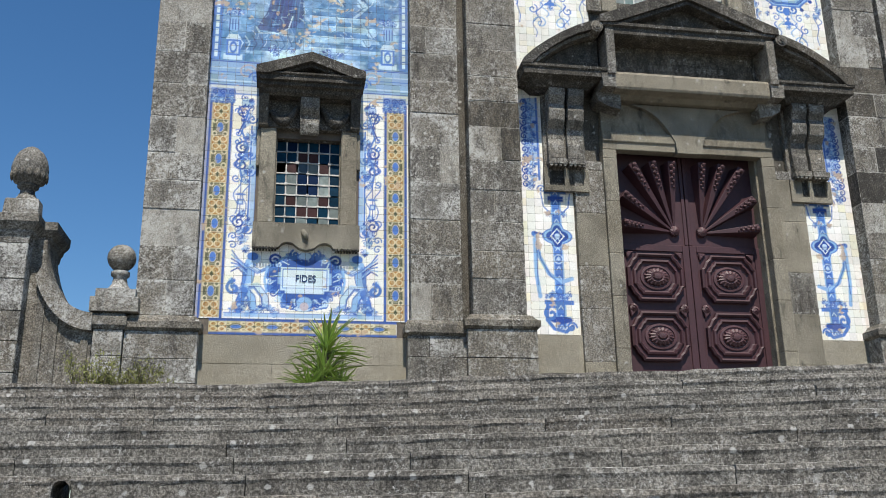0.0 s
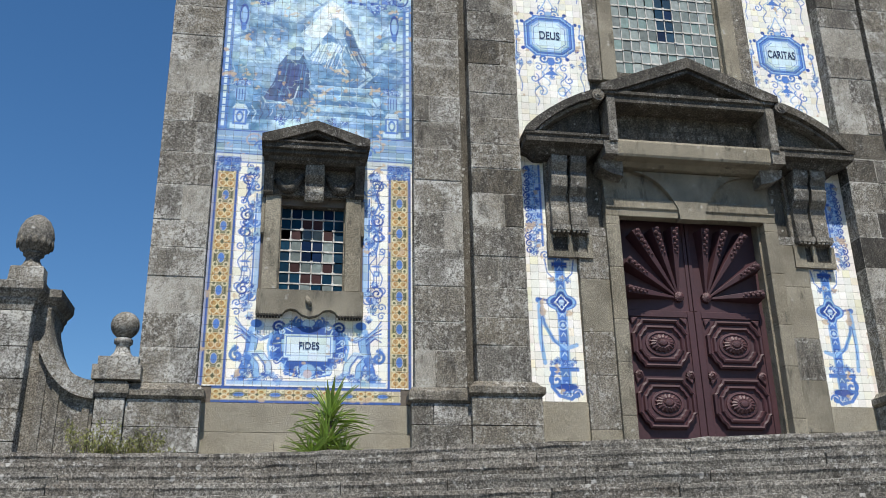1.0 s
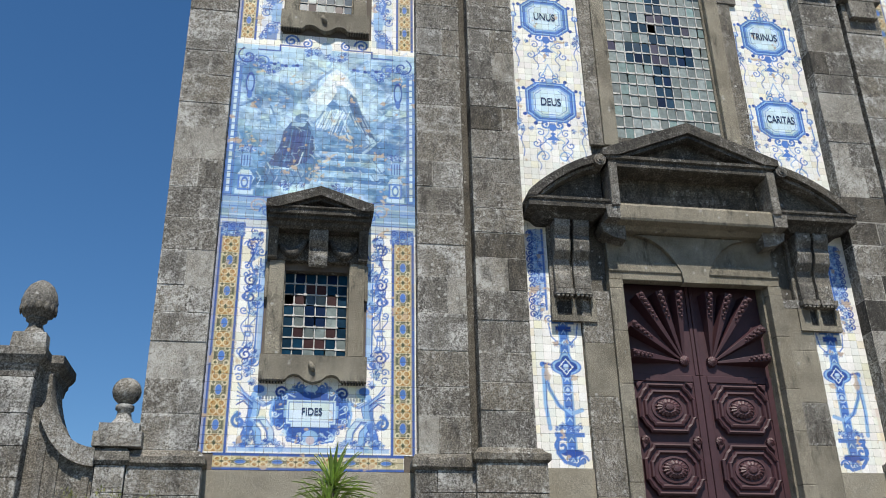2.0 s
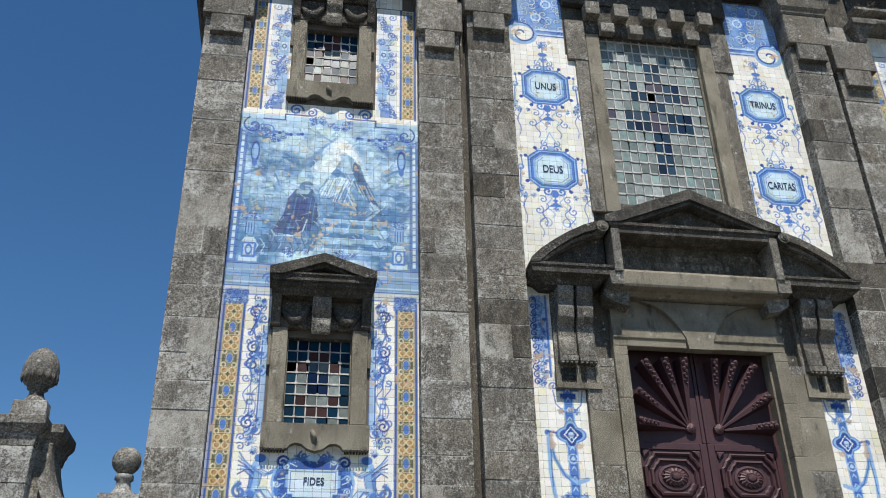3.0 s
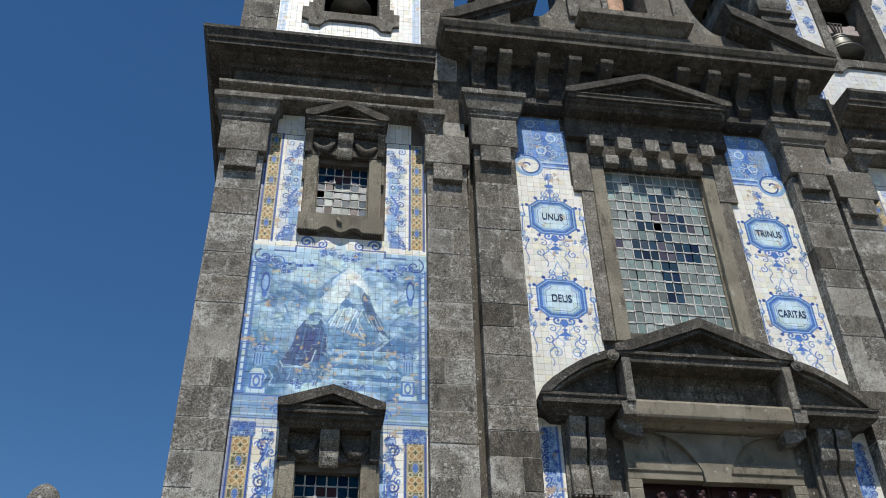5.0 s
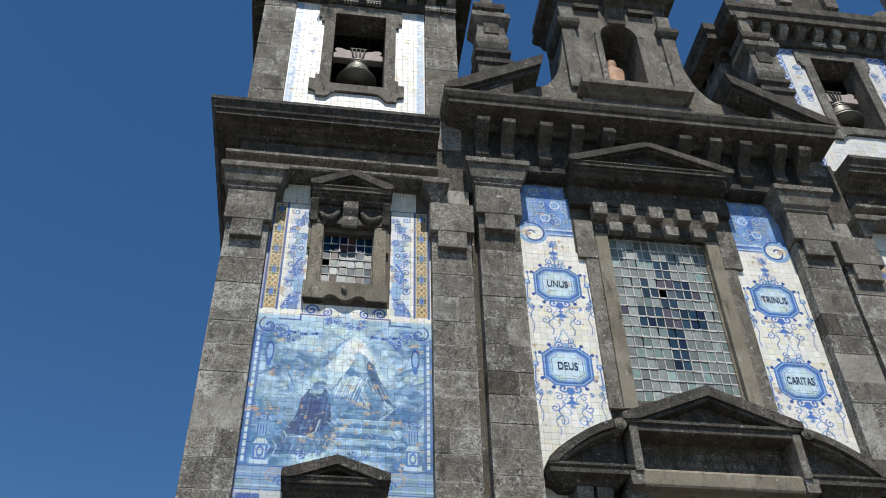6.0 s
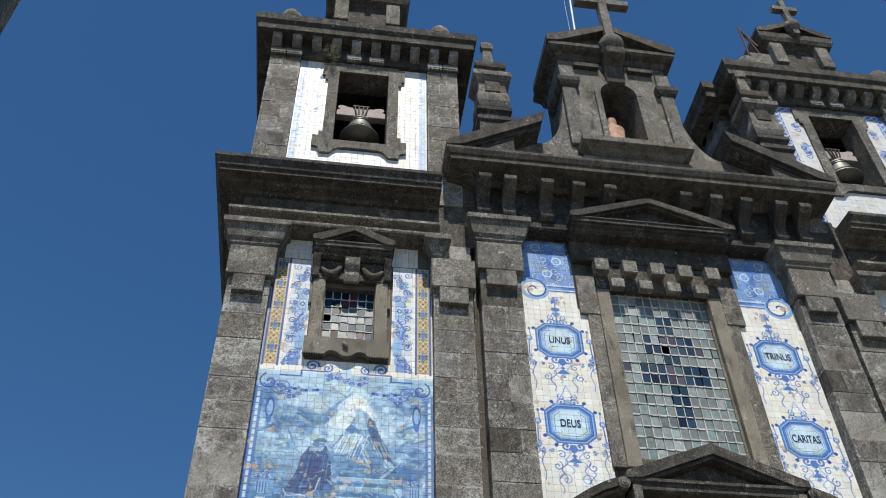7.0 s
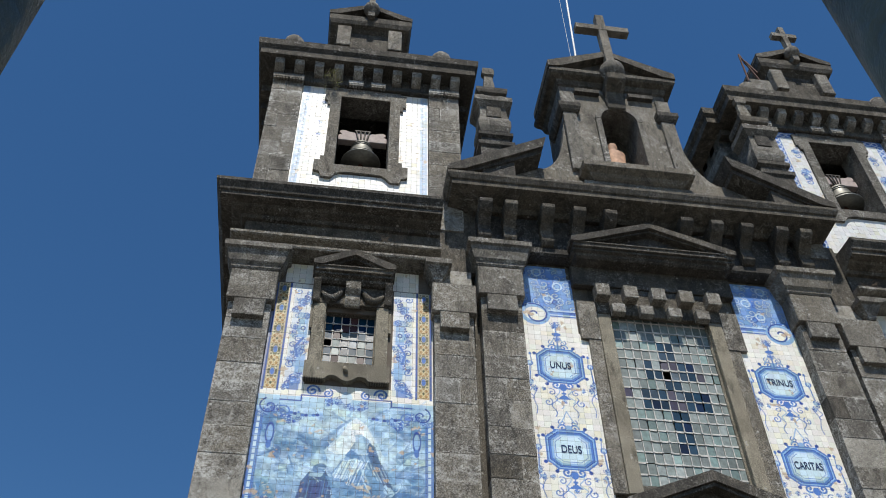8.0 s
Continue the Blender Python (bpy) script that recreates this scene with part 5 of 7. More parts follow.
def paint_bell_blue(X, Z):
    """The tiles of the other tower, painted without that glare: a strong blue chain round the field and blue scrolls in
    it.
    """
    p = Brush(X, Z, (0.74, 0.75, 0.74))
    for x0 in (-0.12, 3.03):
        p.rect(x0, x0 + 0.22, 13.9, 19.0, (0.08, 0.18, 0.5))
    p.rect(-0.12, 3.25, 18.72, 18.97, (0.08, 0.18, 0.5))
    for k in range(24):
        for x in (-0.01, 3.14):
            p.oval(x, 14.05 + 0.2 * k, 0.075, 0.08, (0.66, 0.72, 0.8), 1.0, 0.018)
        p.oval(0.1 + 0.2 * k, 18.84, 0.08, 0.075, (0.66, 0.72, 0.8), 1.0, 0.018)
    for z, r in ((18.1, 0.16), (17.2, 0.2), (16.95, 0.16), (16.1, 0.18), (15.4, 0.16)):
        for x in (0.42, 2.72):
            p.leafage(x, z, r, int(z * 10))
            p.curl(x, z - 0.2, r * 0.8, MID, 0.03, 1.3, 1.0)
    return p.col


def mesh_from(name, verts, faces, paint):
    me = bpy.data.meshes.new(name)
    me.vertices.add(len(verts))
    me.vertices.foreach_set("co", verts.astype(np.float32).ravel())
    me.loops.add(faces.size)
    me.loops.foreach_set("vertex_index", faces.astype(np.int32).ravel())
    me.polygons.add(len(faces))
    me.polygons.foreach_set("loop_start", np.arange(0, faces.size, 4, dtype=np.int32))
    me.polygons.foreach_set("loop_total", np.full(len(faces), 4, dtype=np.int32))
    me.update(calc_edges=True)
    at = me.color_attributes.new("paint", "FLOAT_COLOR", "POINT")
    at.data.foreach_set("color", np.hstack([paint, np.ones((len(paint), 1))]).astype(np.float32).ravel())
    me.materials.append(GLAZE)
    me.validate()
    return me


def tile_panel(parent, areas, skip, paint, side, n, single, y=-0.012):
    """Square glazed tiles over the areas (x0, x1, z0, z1), less the stretches in skip; tiles centred below z = single are pieces of their own."""
    rnd = np.random.RandomState(5)
    tiles = []
    for x0, x1, z0, z1 in areas:
        z = z0
        while z < z1 - 0.03:
            zt = min(z + TS, z1)
            x = x0
            while x < x1 - 0.03:
                xt = min(x + TS, x1)
                cx, cz = (x + xt) / 2, (z + zt) / 2
                if not any(a < cx < b and c < cz < d for a, b, c, d in skip):
                    tiles.append((x, xt, z, zt))
                x = xt
            z = zt
    T = np.array(tiles)
    g = 0.002
    u = np.linspace(0, 1, n + 1)
    U, V = np.meshgrid(u, u)
    U, V = U.ravel(), V.ravel()
    m = len(U)
    X = (T[:, 0:1] + g) + (T[:, 1:2] - T[:, 0:1] - 2 * g) * U
    Z = (T[:, 2:3] + g) + (T[:, 3:4] - T[:, 2:3] - 2 * g) * V
    col = paint(X.ravel(), Z.ravel()).reshape(len(T), m, 3)
    tone = rnd.uniform(0.9, 1.06, (len(T), 1, 1)) * (1 + rnd.uniform(-0.025, 0.025, (len(T), 1, 3)))
    cream = (rnd.rand(len(T), 1, 1) < 0.3) * rnd.rand(len(T), 1, 1)
    col = col * tone * (1 - cream * np.array((0.03, 0.06, 0.2)))
    # chipped glaze
    chip = clouds(X.ravel(), Z.ravel(), 5.0, 12, 4).reshape(len(T), m)
    w = (np.clip((chip - 0.74) * 25, 0, 1) * 0.8)[:, :, None]
    col = col * (1 - w) + np.array((0.5, 0.38, 0.26)) * w
    tilt = rnd.normal(0, 0.004, (len(T), 2))
    Y = y + tilt[:, 0:1] * (U - 0.5) * TS * 2 + tilt[:, 1:2] * (V - 0.5) * TS * 2 + rnd.uniform(-0.0015, 0.0015, (len(T), 1))
    if side < 0:
        X = 2 * CX - (0.33 if y < -0.1 else 0.0) - X
    corner = [0, n, m - 1, m - 1 - n]
    back = np.stack([X[:, corner], np.full((len(T), 4), y + 0.012), Z[:, corner]], 2)
    P = np.concatenate([np.stack([X, Y, Z], 2), back], 1)
    C = np.concatenate([col, np.full((len(T), 4, 3), 0.3)], 1)
    F = []
    for j in range(n):
        for i in range(n):
            a = j * (n + 1) + i
            F.append((a, a + 1, a + n + 2, a + n + 1))
    for q in range(4):
        r = (q + 1) % 4
        F.append((corner[r], corner[q], m + q, m + r))
    F = np.array(F)
    if side < 0:
        F = F[:, ::-1]
    lone = np.nonzero((T[:, 2] + T[:, 3]) / 2 < single)[0][:300]
    rest = np.setdiff1d(np.arange(len(T)), lone)
    for t in lone:
        ob = new("tile", mesh_from("tile", P[t], F, C[t]))
        ob.parent = parent
    k = P.shape[1]
    allf = (F[None] + (np.arange(len(rest)) * k)[:, None, None]).reshape(-1, 4)
    ob = new("tile_field", mesh_from("tile_field", P[rest].reshape(-1, 3), allf, C[rest].reshape(-1, 3)))
    ob.parent = parent
    tagged(ob, kind="stuff")


def grout(parent, areas, side, y0=-0.002, y1=0.031):
    for x0, x1, z0, z1 in areas:
        bm = bmesh.new()
        a, b = flip(x0, x1, side)
        box(bm, a, b, y0, y1, z0, z1)
        part("mortar_bed", bm, GROUT, parent)


def lettering(parent, text, x, z, height, squeeze=0.82, y=-0.02):
    c = bpy.data.curves.new("lettering", "FONT")
    c.body, c.align_x, c.align_y, c.size, c.extrude, c.offset = text, "CENTER", "CENTER", height / 0.72, 0.002, 0.0025
    tmp = new("lettering", c)
    me = bpy.data.meshes.new_from_object(tmp)
    bpy.data.objects.remove(tmp)
    me.materials.clear()
    me.materials.append(NAVY)
    ob = new("lettering", me)
    ob.parent = parent
    ob.matrix_basis = pose(x, y, z, 90) @ Matrix.Diagonal((squeeze, 1, 1, 1))
    tagged(ob, "dark blue painted word " + text)


TOWER_SKIP = [(0.86, 2.5, 2.2, 5.0), (0.82, 2.48, 9.02, 12.2)]
for side in (1, -1):
    e = empty("azulejo_mural", "tall blue and white painted tile panel with a yellow border", "tile panel", "tile panels of the front")
    areas = [(0.2, 3.16, 0.745, 1.0), (-0.02, 3.36, 1.0, 11.72), (0.17, 3.05, 11.72, 12.28)]
    tile_panel(e, areas, TOWER_SKIP if side > 0 else [], paint_tower, side, 10 if side > 0 else 5, 2.55 if side > 0 else 0)
    bm = bmesh.new()
    walling(bm, *flip(-0.02, 3.36, side), -0.002, 0.031, 0.745, 12.3, [FWIN, UWIN] if side > 0 else [])
    part("mortar_bed", bm, GROUT, e)
    if side > 0:
        lettering(e, "FIDES", 1.68, 1.675, 0.12)
    e = empty("azulejo_strip", "narrow strip of white tiles with blue medallions and scrolls", "tile panel", "tile strips beside the portal")
    areas = [(5.27, 6.27, 0.85, 6.3), (5.27, 6.76, 6.3, 10.92), (5.27, 6.56, 10.92, 12.55), (5.4, 6.45, 12.55, 12.9)]
    tile_panel(e, areas, [], paint_strip, side, 10, 3.4)
    grout(e, areas, side)
    for k, z in enumerate((7.93, 9.99)):
        lettering(e, (("DEUS", "UNUS"), ("CARITAS", "TRINUS"))[side < 0][k], 6.03 if side > 0 else 2 * CX - 6.03, z, 0.175, 0.62 if side < 0 and k == 0 else 0.7)
    e = empty("azulejo_surround", "white glazed tiles with pale blue edging round the bell opening", "tile panel", "tiles of the bell stages")
    areas = [(-0.13, 3.26, 13.96, 18.97)]
    tile_panel(e, areas, [(0.72, 2.42, 15.42, 18.85)], paint_bell if side > 0 else paint_bell_blue, side, 8, 15.4, -0.135)
    if side < 0:
        e.location = RIGHT_LIFT

# plain plinth under the tiles
for side in (1, -1):
    e = empty("plinth_wall", "plain buff stone plinth below the tiles", "plinth", "plinths below the tiles", "structure")
    a, b = flip(-0.02, 3.36, side)
    for x0, x1, z0, z1 in ((0, 0.36, 0, 0.62), (0.36, 0.7, 0, 0.62), (0.7, 1, 0, 0.62), (0, 0.55, 0.62, 1), (0.55, 1, 0.62, 1)):
        w, h = b - a, 0.74 - TOP
        stone(e, a + w * x0 + 0.003, a + w * x1 - 0.003, -0.03, 0.03, TOP + h * z0 + 0.003, TOP + h * z1 - 0.003, PLINTH, "slab", 0.012)
    a, b = flip(5.27, 6.27, side)
    stone(e, a, b, -0.03, 0.03, TOP, 0.2, PLINTH, "slab", 0.012)
    stone(e, a, b, -0.03, 0.03, 0.206, 0.845, PLINTH, "slab", 0.012)

# ---- windows ----
def pediment(parent, xc, half, zb, ze, za, depth, material, back=0.03):
    """A small triangular pediment: bed, corona, two raking bars and a sunk field."""
    bm = bmesh.new()
    mould(bm, xc - half + 0.2, xc + half - 0.2, -depth + 0.28, back, [(0.0, zb - 0.12), (0.06, zb - 0.08), (0.08, zb - 0.02), (0.16, zb), (0.16, zb + 0.06)])
    part("bed_moulding", bm, material, parent)
    bm = bmesh.new()
    mould(bm, xc - half + 0.06, xc + half - 0.06, -depth + 0.06, back, [(-0.03, zb + 0.062), (0.0, zb + 0.07), (0.0, zb + 0.15), (0.03, zb + 0.17), (0.03, zb + 0.2)])
    part("corona", bm, material, parent)
    for s in (1, -1):
        bm = bmesh.new()
        t = 0.17
        prism(bm, [(xc + s * half, ze - 0.05), (xc + s * half, ze + 0.08), (xc, za), (xc, za - t), (xc + s * (half - 0.2), ze - 0.05)], -depth, back)
        prism(bm, [(xc + s * (half - 0.2), ze - 0.052), (xc, za - t - 0.002), (xc, za - t - 0.06), (xc + s * (half - 0.32), ze - 0.052)], -depth + 0.09, back)
        part("raking_cornice", bm, material, parent)
    bm = bmesh.new()
    prism(bm, [(xc - half + 0.3, zb + 0.2), (xc + half - 0.3, zb + 0.2), (xc, za - t - 0.03)], -depth + 0.26, back)
    part("tympanum", bm, material, parent)


PANES = {}


def pane(parent, x0, x1, z0, z1, y, material):
    if material.name not in PANES:
        bm = bmesh.new()
        box(bm, -0.5, 0.5, -0.5, 0.5, -0.5, 0.5)
        bevel(bm, 0.06)
        me = bpy.data.meshes.new("pane")
        bm.to_mesh(me)
        bm.free()
        me.materials.append(material)
        PANES[material.name] = me
    ob = new("pane", PANES[material.name])
    ob.parent = parent
    ob.location, ob.scale = ((x0 + x1) / 2, y, (z0 + z1) / 2), (x1 - x0, 0.012, z1 - z0)
    ob.rotation_euler = (random.uniform(-0.05, 0.05), 0, random.uniform(-0.05, 0.05))
    ob.visible_shadow = False


def glazing(parent, opening, cols, rows, y, choose, seed, missing=(), thick=1.0):
    x0, x1, z0, z1 = opening
    r = random.Random(seed)
    w, h = (x1 - x0) / cols, (z1 - z0) / rows
    for j in range(rows):
        for i in range(cols):
            if (i, j) in missing:
                continue
            pane(parent, x0 + i * w + 0.012, x0 + (i + 1) * w - 0.012, z1 - (j + 1) * h + 0.012, z1 - j * h - 0.012, y, choose(i, j, r))
    bm = bmesh.new()
    for j in range(1, rows):
        z = z1 - j * h
        for i in range(cols):
            if r.random() < 0.93:
                t = r.uniform(0.008, 0.014) * thick
                box(bm, x0 + i * w, x0 + (i + 1) * w - r.uniform(0, 0.03), y - 0.018, y + 0.008, z - t + r.uniform(-0.004, 0.004), z + t)
    for i in range(1, cols):
        x = x0 + i * w
        for j in range(rows):
            if r.random() < 0.93:
                t = r.uniform(0.006, 0.013)
                box(bm, x - t, x + t, y - 0.021, y + 0.008, z1 - (j + 1) * h, z1 - j * h - r.uniform(0, 0.03))
    for j in range(1, rows):
        for i in range(1, cols):
            if r.random() < 0.75:
                w2, h2 = r.uniform(0.014, 0.03), r.uniform(0.012, 0.022)
                box(bm, x0 + i * w - w2, x0 + i * w + w2, y - 0.035, y + 0.005, z1 - j * h - h2, z1 - j * h + h2)
    part("glazing_bars", bm, CAME, parent, "whitish crumbling putty bars")


LOW_PANES = ("bnbbnb", "btmmtb", "nmsgmt", "tgnngb", "tgnngb", "tmggmb", "btmmbg", "ttgtgt")
HIGH_PANES = ("bbnmbb", "bnmmnb", "bmggsb", "ngtsgs", "tgtsgb", "smggmb", "ntmmbb")


def patchwork(rows):
    kinds = {"b": TEAL_GLASS, "t": TEAL_GLASS, "n": BLUE_GLASS, "m": BROWN_GLASS, "g": GREY_GLASS, "s": SLATE_GLASS}
    return lambda i, j, r: kinds[rows[j][i]]


def tower_window(name, op, ped, rows, seed, label):
    e = empty(name, label, "window", "tower windows", "structure")
    x0, x1, z0, z1 = op
    xm = (x0 + x1) / 2
    for a, b in ((x0 - 0.26, x0), (x1, x1 + 0.26)):
        bm = bmesh.new()
        box(bm, a, b, -0.13, 0.03, z0, z1 + 0.12)
        part("jamb", bevel(bm, 0.012), JAMB, e)
        bm = bmesh.new()
        box(bm, *((a - 0.06, a - 0.002) if a < xm else (b + 0.002, b + 0.06)), -0.1, 0.03, z1 - 0.55, z1 + 0.1)
        part("jamb_ear", bevel(bm, 0.01), JAMB, e)
        bm = bmesh.new()
        box(bm, *((x0, x0 + 0.02) if a < xm else (x1 - 0.02, x1)), 0.03, 0.6, z0, z1)
        part("reveal", bm, JAMB, e)
    bm = bmesh.new()
    box(bm, x0 - 0.3, x1 + 0.3, -0.14, 0.03, z1 + 0.122, ped[1] - 0.1)
    part("lintel", bevel(bm, 0.012), DARK, e)
    # carved keystone and swags below the pediment
    bm = bmesh.new()
    prism_x(bm, [(-0.14, z1 + 0.0), (-0.2, z1 + 0.02), (-0.26, z1 + 0.18), (-0.24, z1 + 0.3), (-0.34, z1 + 0.42), (-0.36, z1 + 0.62), (-0.14, z1 + 0.62)], xm - 0.16, xm + 0.16)
    part("keystone", bevel(bm, 0.02), STONE, e)
    for s in (1, -1):
        bm = bmesh.new()
        pts = [(xm + s * (0.2 + 0.45 * q), -0.17, z1 + 0.5 - 0.22 * math.sin(math.pi * q) - 0.1 * q) for q in np.linspace(0, 1, 9)]
        tube(bm, pts, [0.04 + 0.05 * math.sin(math.pi * q) for q in np.linspace(0, 1, 9)], 8)
        part("swag", bm, DARK, e, smooth=True)
        bm = bmesh.new()
        prism_x(bm, [(-0.14, ped[1] - 0.62), (-0.2, ped[1] - 0.6), (-0.24, ped[1] - 0.4), (-0.36, ped[1] - 0.14), (-0.36, ped[1] - 0.1), (-0.14, ped[1] - 0.1)], *sorted((xm + s * 0.68, xm + s * 0.84)))
        part("corbel", bevel(bm, 0.012), DARK, e)
    # shaped apron
    bm = bmesh.new()
    left = [(x0 - 0.32, z0 - 0.004), (x0 - 0.32, z0 - 0.42), (x0 + 0.1, z0 - 0.42), (x0 + 0.14, z0 - 0.36), (x0 + 0.22, z0 - 0.325), (x0 + 0.32, z0 - 0.34), (x0 + 0.42, z0 - 0.42), (xm, z0 - 0.455)]
    prism(bm, left + [(x0 + x1 - x, z) for x, z in reversed(left[:-1])], -0.15, 0.03)
    part("apron", bm, JAMB, e)
    for s in (1, -1):
        bm = bmesh.new()
        a, b = sorted((xm + s * (x1 - xm + 0.3), xm + s * (x1 - xm - 0.08)))
        for k in range(8):
            box(bm, a + (b - a) * k / 8 + 0.006, a + (b - a) * (k + 0.7) / 8, -0.165, -0.02, z0 - 0.455, z0 - 0.422)
        part("dentils", bm, DARK, e)
    bm = bmesh.new()
    tube(bm, [(xm - 0.06, -0.16, z0 - 0.12), (xm - 0.03, -0.18, z0 - 0.2), (xm + 0.02, -0.18, z0 - 0.28)], [0.03, 0.05, 0.02], 8)
    part("apron_leaf", bm, JAMB, e, smooth=True)
    glazing(e, op, 6, rows, 0.14, patchwork(LOW_PANES if rows == 8 else HIGH_PANES), seed, ((0, 2 if rows == 8 else 3),))
    pediment(e, xm, *ped, DARK)


tower_window("window_1", FWIN, (0.9, 4.86, 5.06, 5.44, 0.62), 8, 3, "low tower window of coloured panes under a dark pediment")
tower_window("window_2", UWIN, (0.88, 11.72, 11.95, 12.42, 0.5), 7, 4, "high tower window of coloured panes under a dark pediment")

e = empty("window_3", "great window of milky panes with a dark patriarchal cross", "window", kind="structure")


CROSS = {3: ".....bb.....", 4: ".....bb.....", 5: "...b.mmbb...", 6: "...bb.tbbm..", 7: ".....bb.....", 8: "m.bbbmgbbb..", 9: "..bbbmmbbb.."}


def crossed(i, j, r):
    key = CROSS.get(j, ".....bb....." if 10 <= j <= 13 else "." * 12)[i]
    if key == "b":
        return r.choice((TEAL_GLASS, TEAL_GLASS, TEAL_GLASS, BLUE_GLASS))
    return {"m": MAUVE_GLASS, "t": SLATE_GLASS, "g": SLATE_GLASS}.get(key) or r.choice((GREY_GLASS, GREY_GLASS, MINT_GLASS, GREY_GLASS, MILK_GLASS))


glazing(e, CWIN, 12, 17, 0.07, crossed, 9, ((5, 6),), 1.5)
for s in (1, -1):
    m = lambda x: CX + s * x
    bm = bmesh.new()
    box(bm, *sorted((m(1.13), m(1.42))), -0.1, 0.03, 7.0, 11.5)
    part("jamb", bevel(bm, 0.012), JAMB, e)
    bm = bmesh.new()
    box(bm, *sorted((m(1.424), m(1.7))), -0.07, 0.03, 7.0, 11.2)
    part("outer_jamb", bevel(bm, 0.012), STONE, e)
    bm = bmesh.new()
    box(bm, *sorted((m(1.424), m(1.86))), -0.09, 0.03, 10.75, 11.86)
    part("jamb_ear", bevel(bm, 0.012), STONE, e)
    bm = bmesh.new()
    box(bm, *sorted((m(1.08), m(1.13))), 0.03, 0.7, 7.27, 11.72)
    part("reveal", bm, JAMB, e)
bm = bmesh.new()
box(bm, CX - 1.42, CX + 1.42, -0.12, 0.03, 11.5, 12.3)
part("lintel", bevel(bm, 0.015), DARK, e)
bm = bmesh.new()
box(bm, CX - 1.9, CX + 1.9, -0.16, 0.03, 12.3, 12.87)
part("lintel_frieze", bevel(bm, 0.015), DARK, e)
for k in range(5):
    xm = CX + (k - 2) * 0.643
    bm = bmesh.new()
    box(bm, xm - 0.16, xm + 0.16, -0.36, -0.1, 11.84, 12.2)
    part("dentil", bevel(bm, 0.012), STONE, e)
    if k < 4:
        bm = bmesh.new()
        box(bm, xm + 0.17, xm + 0.47, -0.28, -0.1, 11.44, 11.7)
        part("dentil", bevel(bm, 0.012), PALE, e)
pediment(e, CX, 1.97, 12.98, 13.2, 13.98, 0.72, DARK)

# ---- portal ----
portal = empty("portal", "dark weathered granite portal with broken pediment and consoles", "portal")
for s in (1, -1):
    m = lambda x: CX + s * (x - CX)
    S = lambda a, b: sorted((m(a), m(b)))
    rr = 60 + s
    # jambs
    rnd = random.Random(rr)
    z = TOP + 0.45
    for h in (0.62, 0.9, 0.75, 0.95, 0.8, 0.6):
        zt = min(z + h, 4.18)
        stone(portal, *S(9.81, 10.06), -0.16, 0.03, z + 0.003, zt - 0.003, JAMB, "jamb_stone", 0.02)
        stone(portal, *S(10.065, 10.59), -0.1, 0.03, z - 0.22 if z > 0.3 else z, zt - 0.226, JAMB if rnd.random() < 0.6 else STONE, "jamb_stone", 0.02)
        z = zt
    bm = bmesh.new()
    box(bm, *S(9.77, 9.812), 0.03, 0.75, -0.02, 4.3)
    part("reveal", bm, JAMB, portal)
    # pair of consoles with hanging blocks
    bm = bmesh.new()
    box(bm, *S(10.36, 11.12), -0.08, 0.03, 3.38, 5.2)
    part("console_back", bevel(bm, 0.01), STONE, portal)
    for xa in (10.4, 10.75):
        bm = bmesh.new()
        prof = [(-0.08, 3.92), (-0.2, 3.94), (-0.2, 4.2), (-0.16, 4.3), (-0.17, 4.5), (-0.3, 4.62), (-0.34, 4.8), (-0.3, 4.92), (-0.4, 5.06), (-0.4, 5.2), (-0.08, 5.2)]
        prism_x(bm, prof, *S(xa + 0.02, xa + 0.31))
        part("console", bevel(bm, 0.012), STONE, portal)
        bm = bmesh.new()
        box(bm, *S(xa, xa + 0.33), -0.26, -0.06, 3.82, 3.916)
        for g in range(4):
            box(bm, *S(xa + 0.02 + g * 0.08, xa + 0.07 + g * 0.08), -0.25, -0.1, 3.78, 3.82)
        part("gutta_block", bm, STONE, portal)
        # thin dark plate lining the recess, with the recess's shade put into its colour
        bm = bmesh.new()
        box(bm, *S(xa + 0.03, xa + 0.3), -0.085, -0.06, 3.46, 3.75)
        part("sunk_panel", bm, DARK, portal)
    bm = bmesh.new()
    for xa, xb in ((10.34, 10.43), (10.7, 10.78), (11.05, 11.14)):
        box(bm, *S(xa, xb), -0.14, -0.06, 3.46, 3.775)
    box(bm, *S(10.34, 11.14), -0.14, -0.06, 3.36, 3.46)
    part("console_foot", bm, JAMB, portal)
    # quarter pediment with a scroll at its upper end
    bm = bmesh.new()
    mould(bm, *S(10.28, 11.36), -0.42, 0.03, [(-0.05, 5.2), (0.0, 5.24), (0.06, 5.3), (0.16, 5.33), (0.2, 5.34), (0.2, 5.45), (0.23, 5.47), (0.23, 5.52)])
    part("quarter_corona", bm, DARK, portal)
    bm = bmesh.new()
    outer = [(11.6, 5.5), (11.56, 5.6), (11.38, 5.78), (11.12, 5.98), (10.85, 6.16), (10.55, 6.32), (10.3, 6.42), (10.2, 6.43)]
    inner = [(10.2, 6.26), (10.3, 6.25), (10.55, 6.16), (10.8, 6.02), (11.04, 5.86), (11.26, 5.68), (11.42, 5.51)]
    prism(bm, [(m(x), zz) for x, zz in outer + inner], -0.66, 0.03)
    part("quarter_cornice", bm, DARK, portal)
    bm = bmesh.new()
    prism(bm, [(m(x), zz - 0.004) for x, zz in inner] + [(m(x), zz - 0.07) for x, zz in reversed(inner[1:-1])], -0.56, 0.03)
    part("quarter_fillet", bm, STONE, portal)
    bm = bmesh.new()
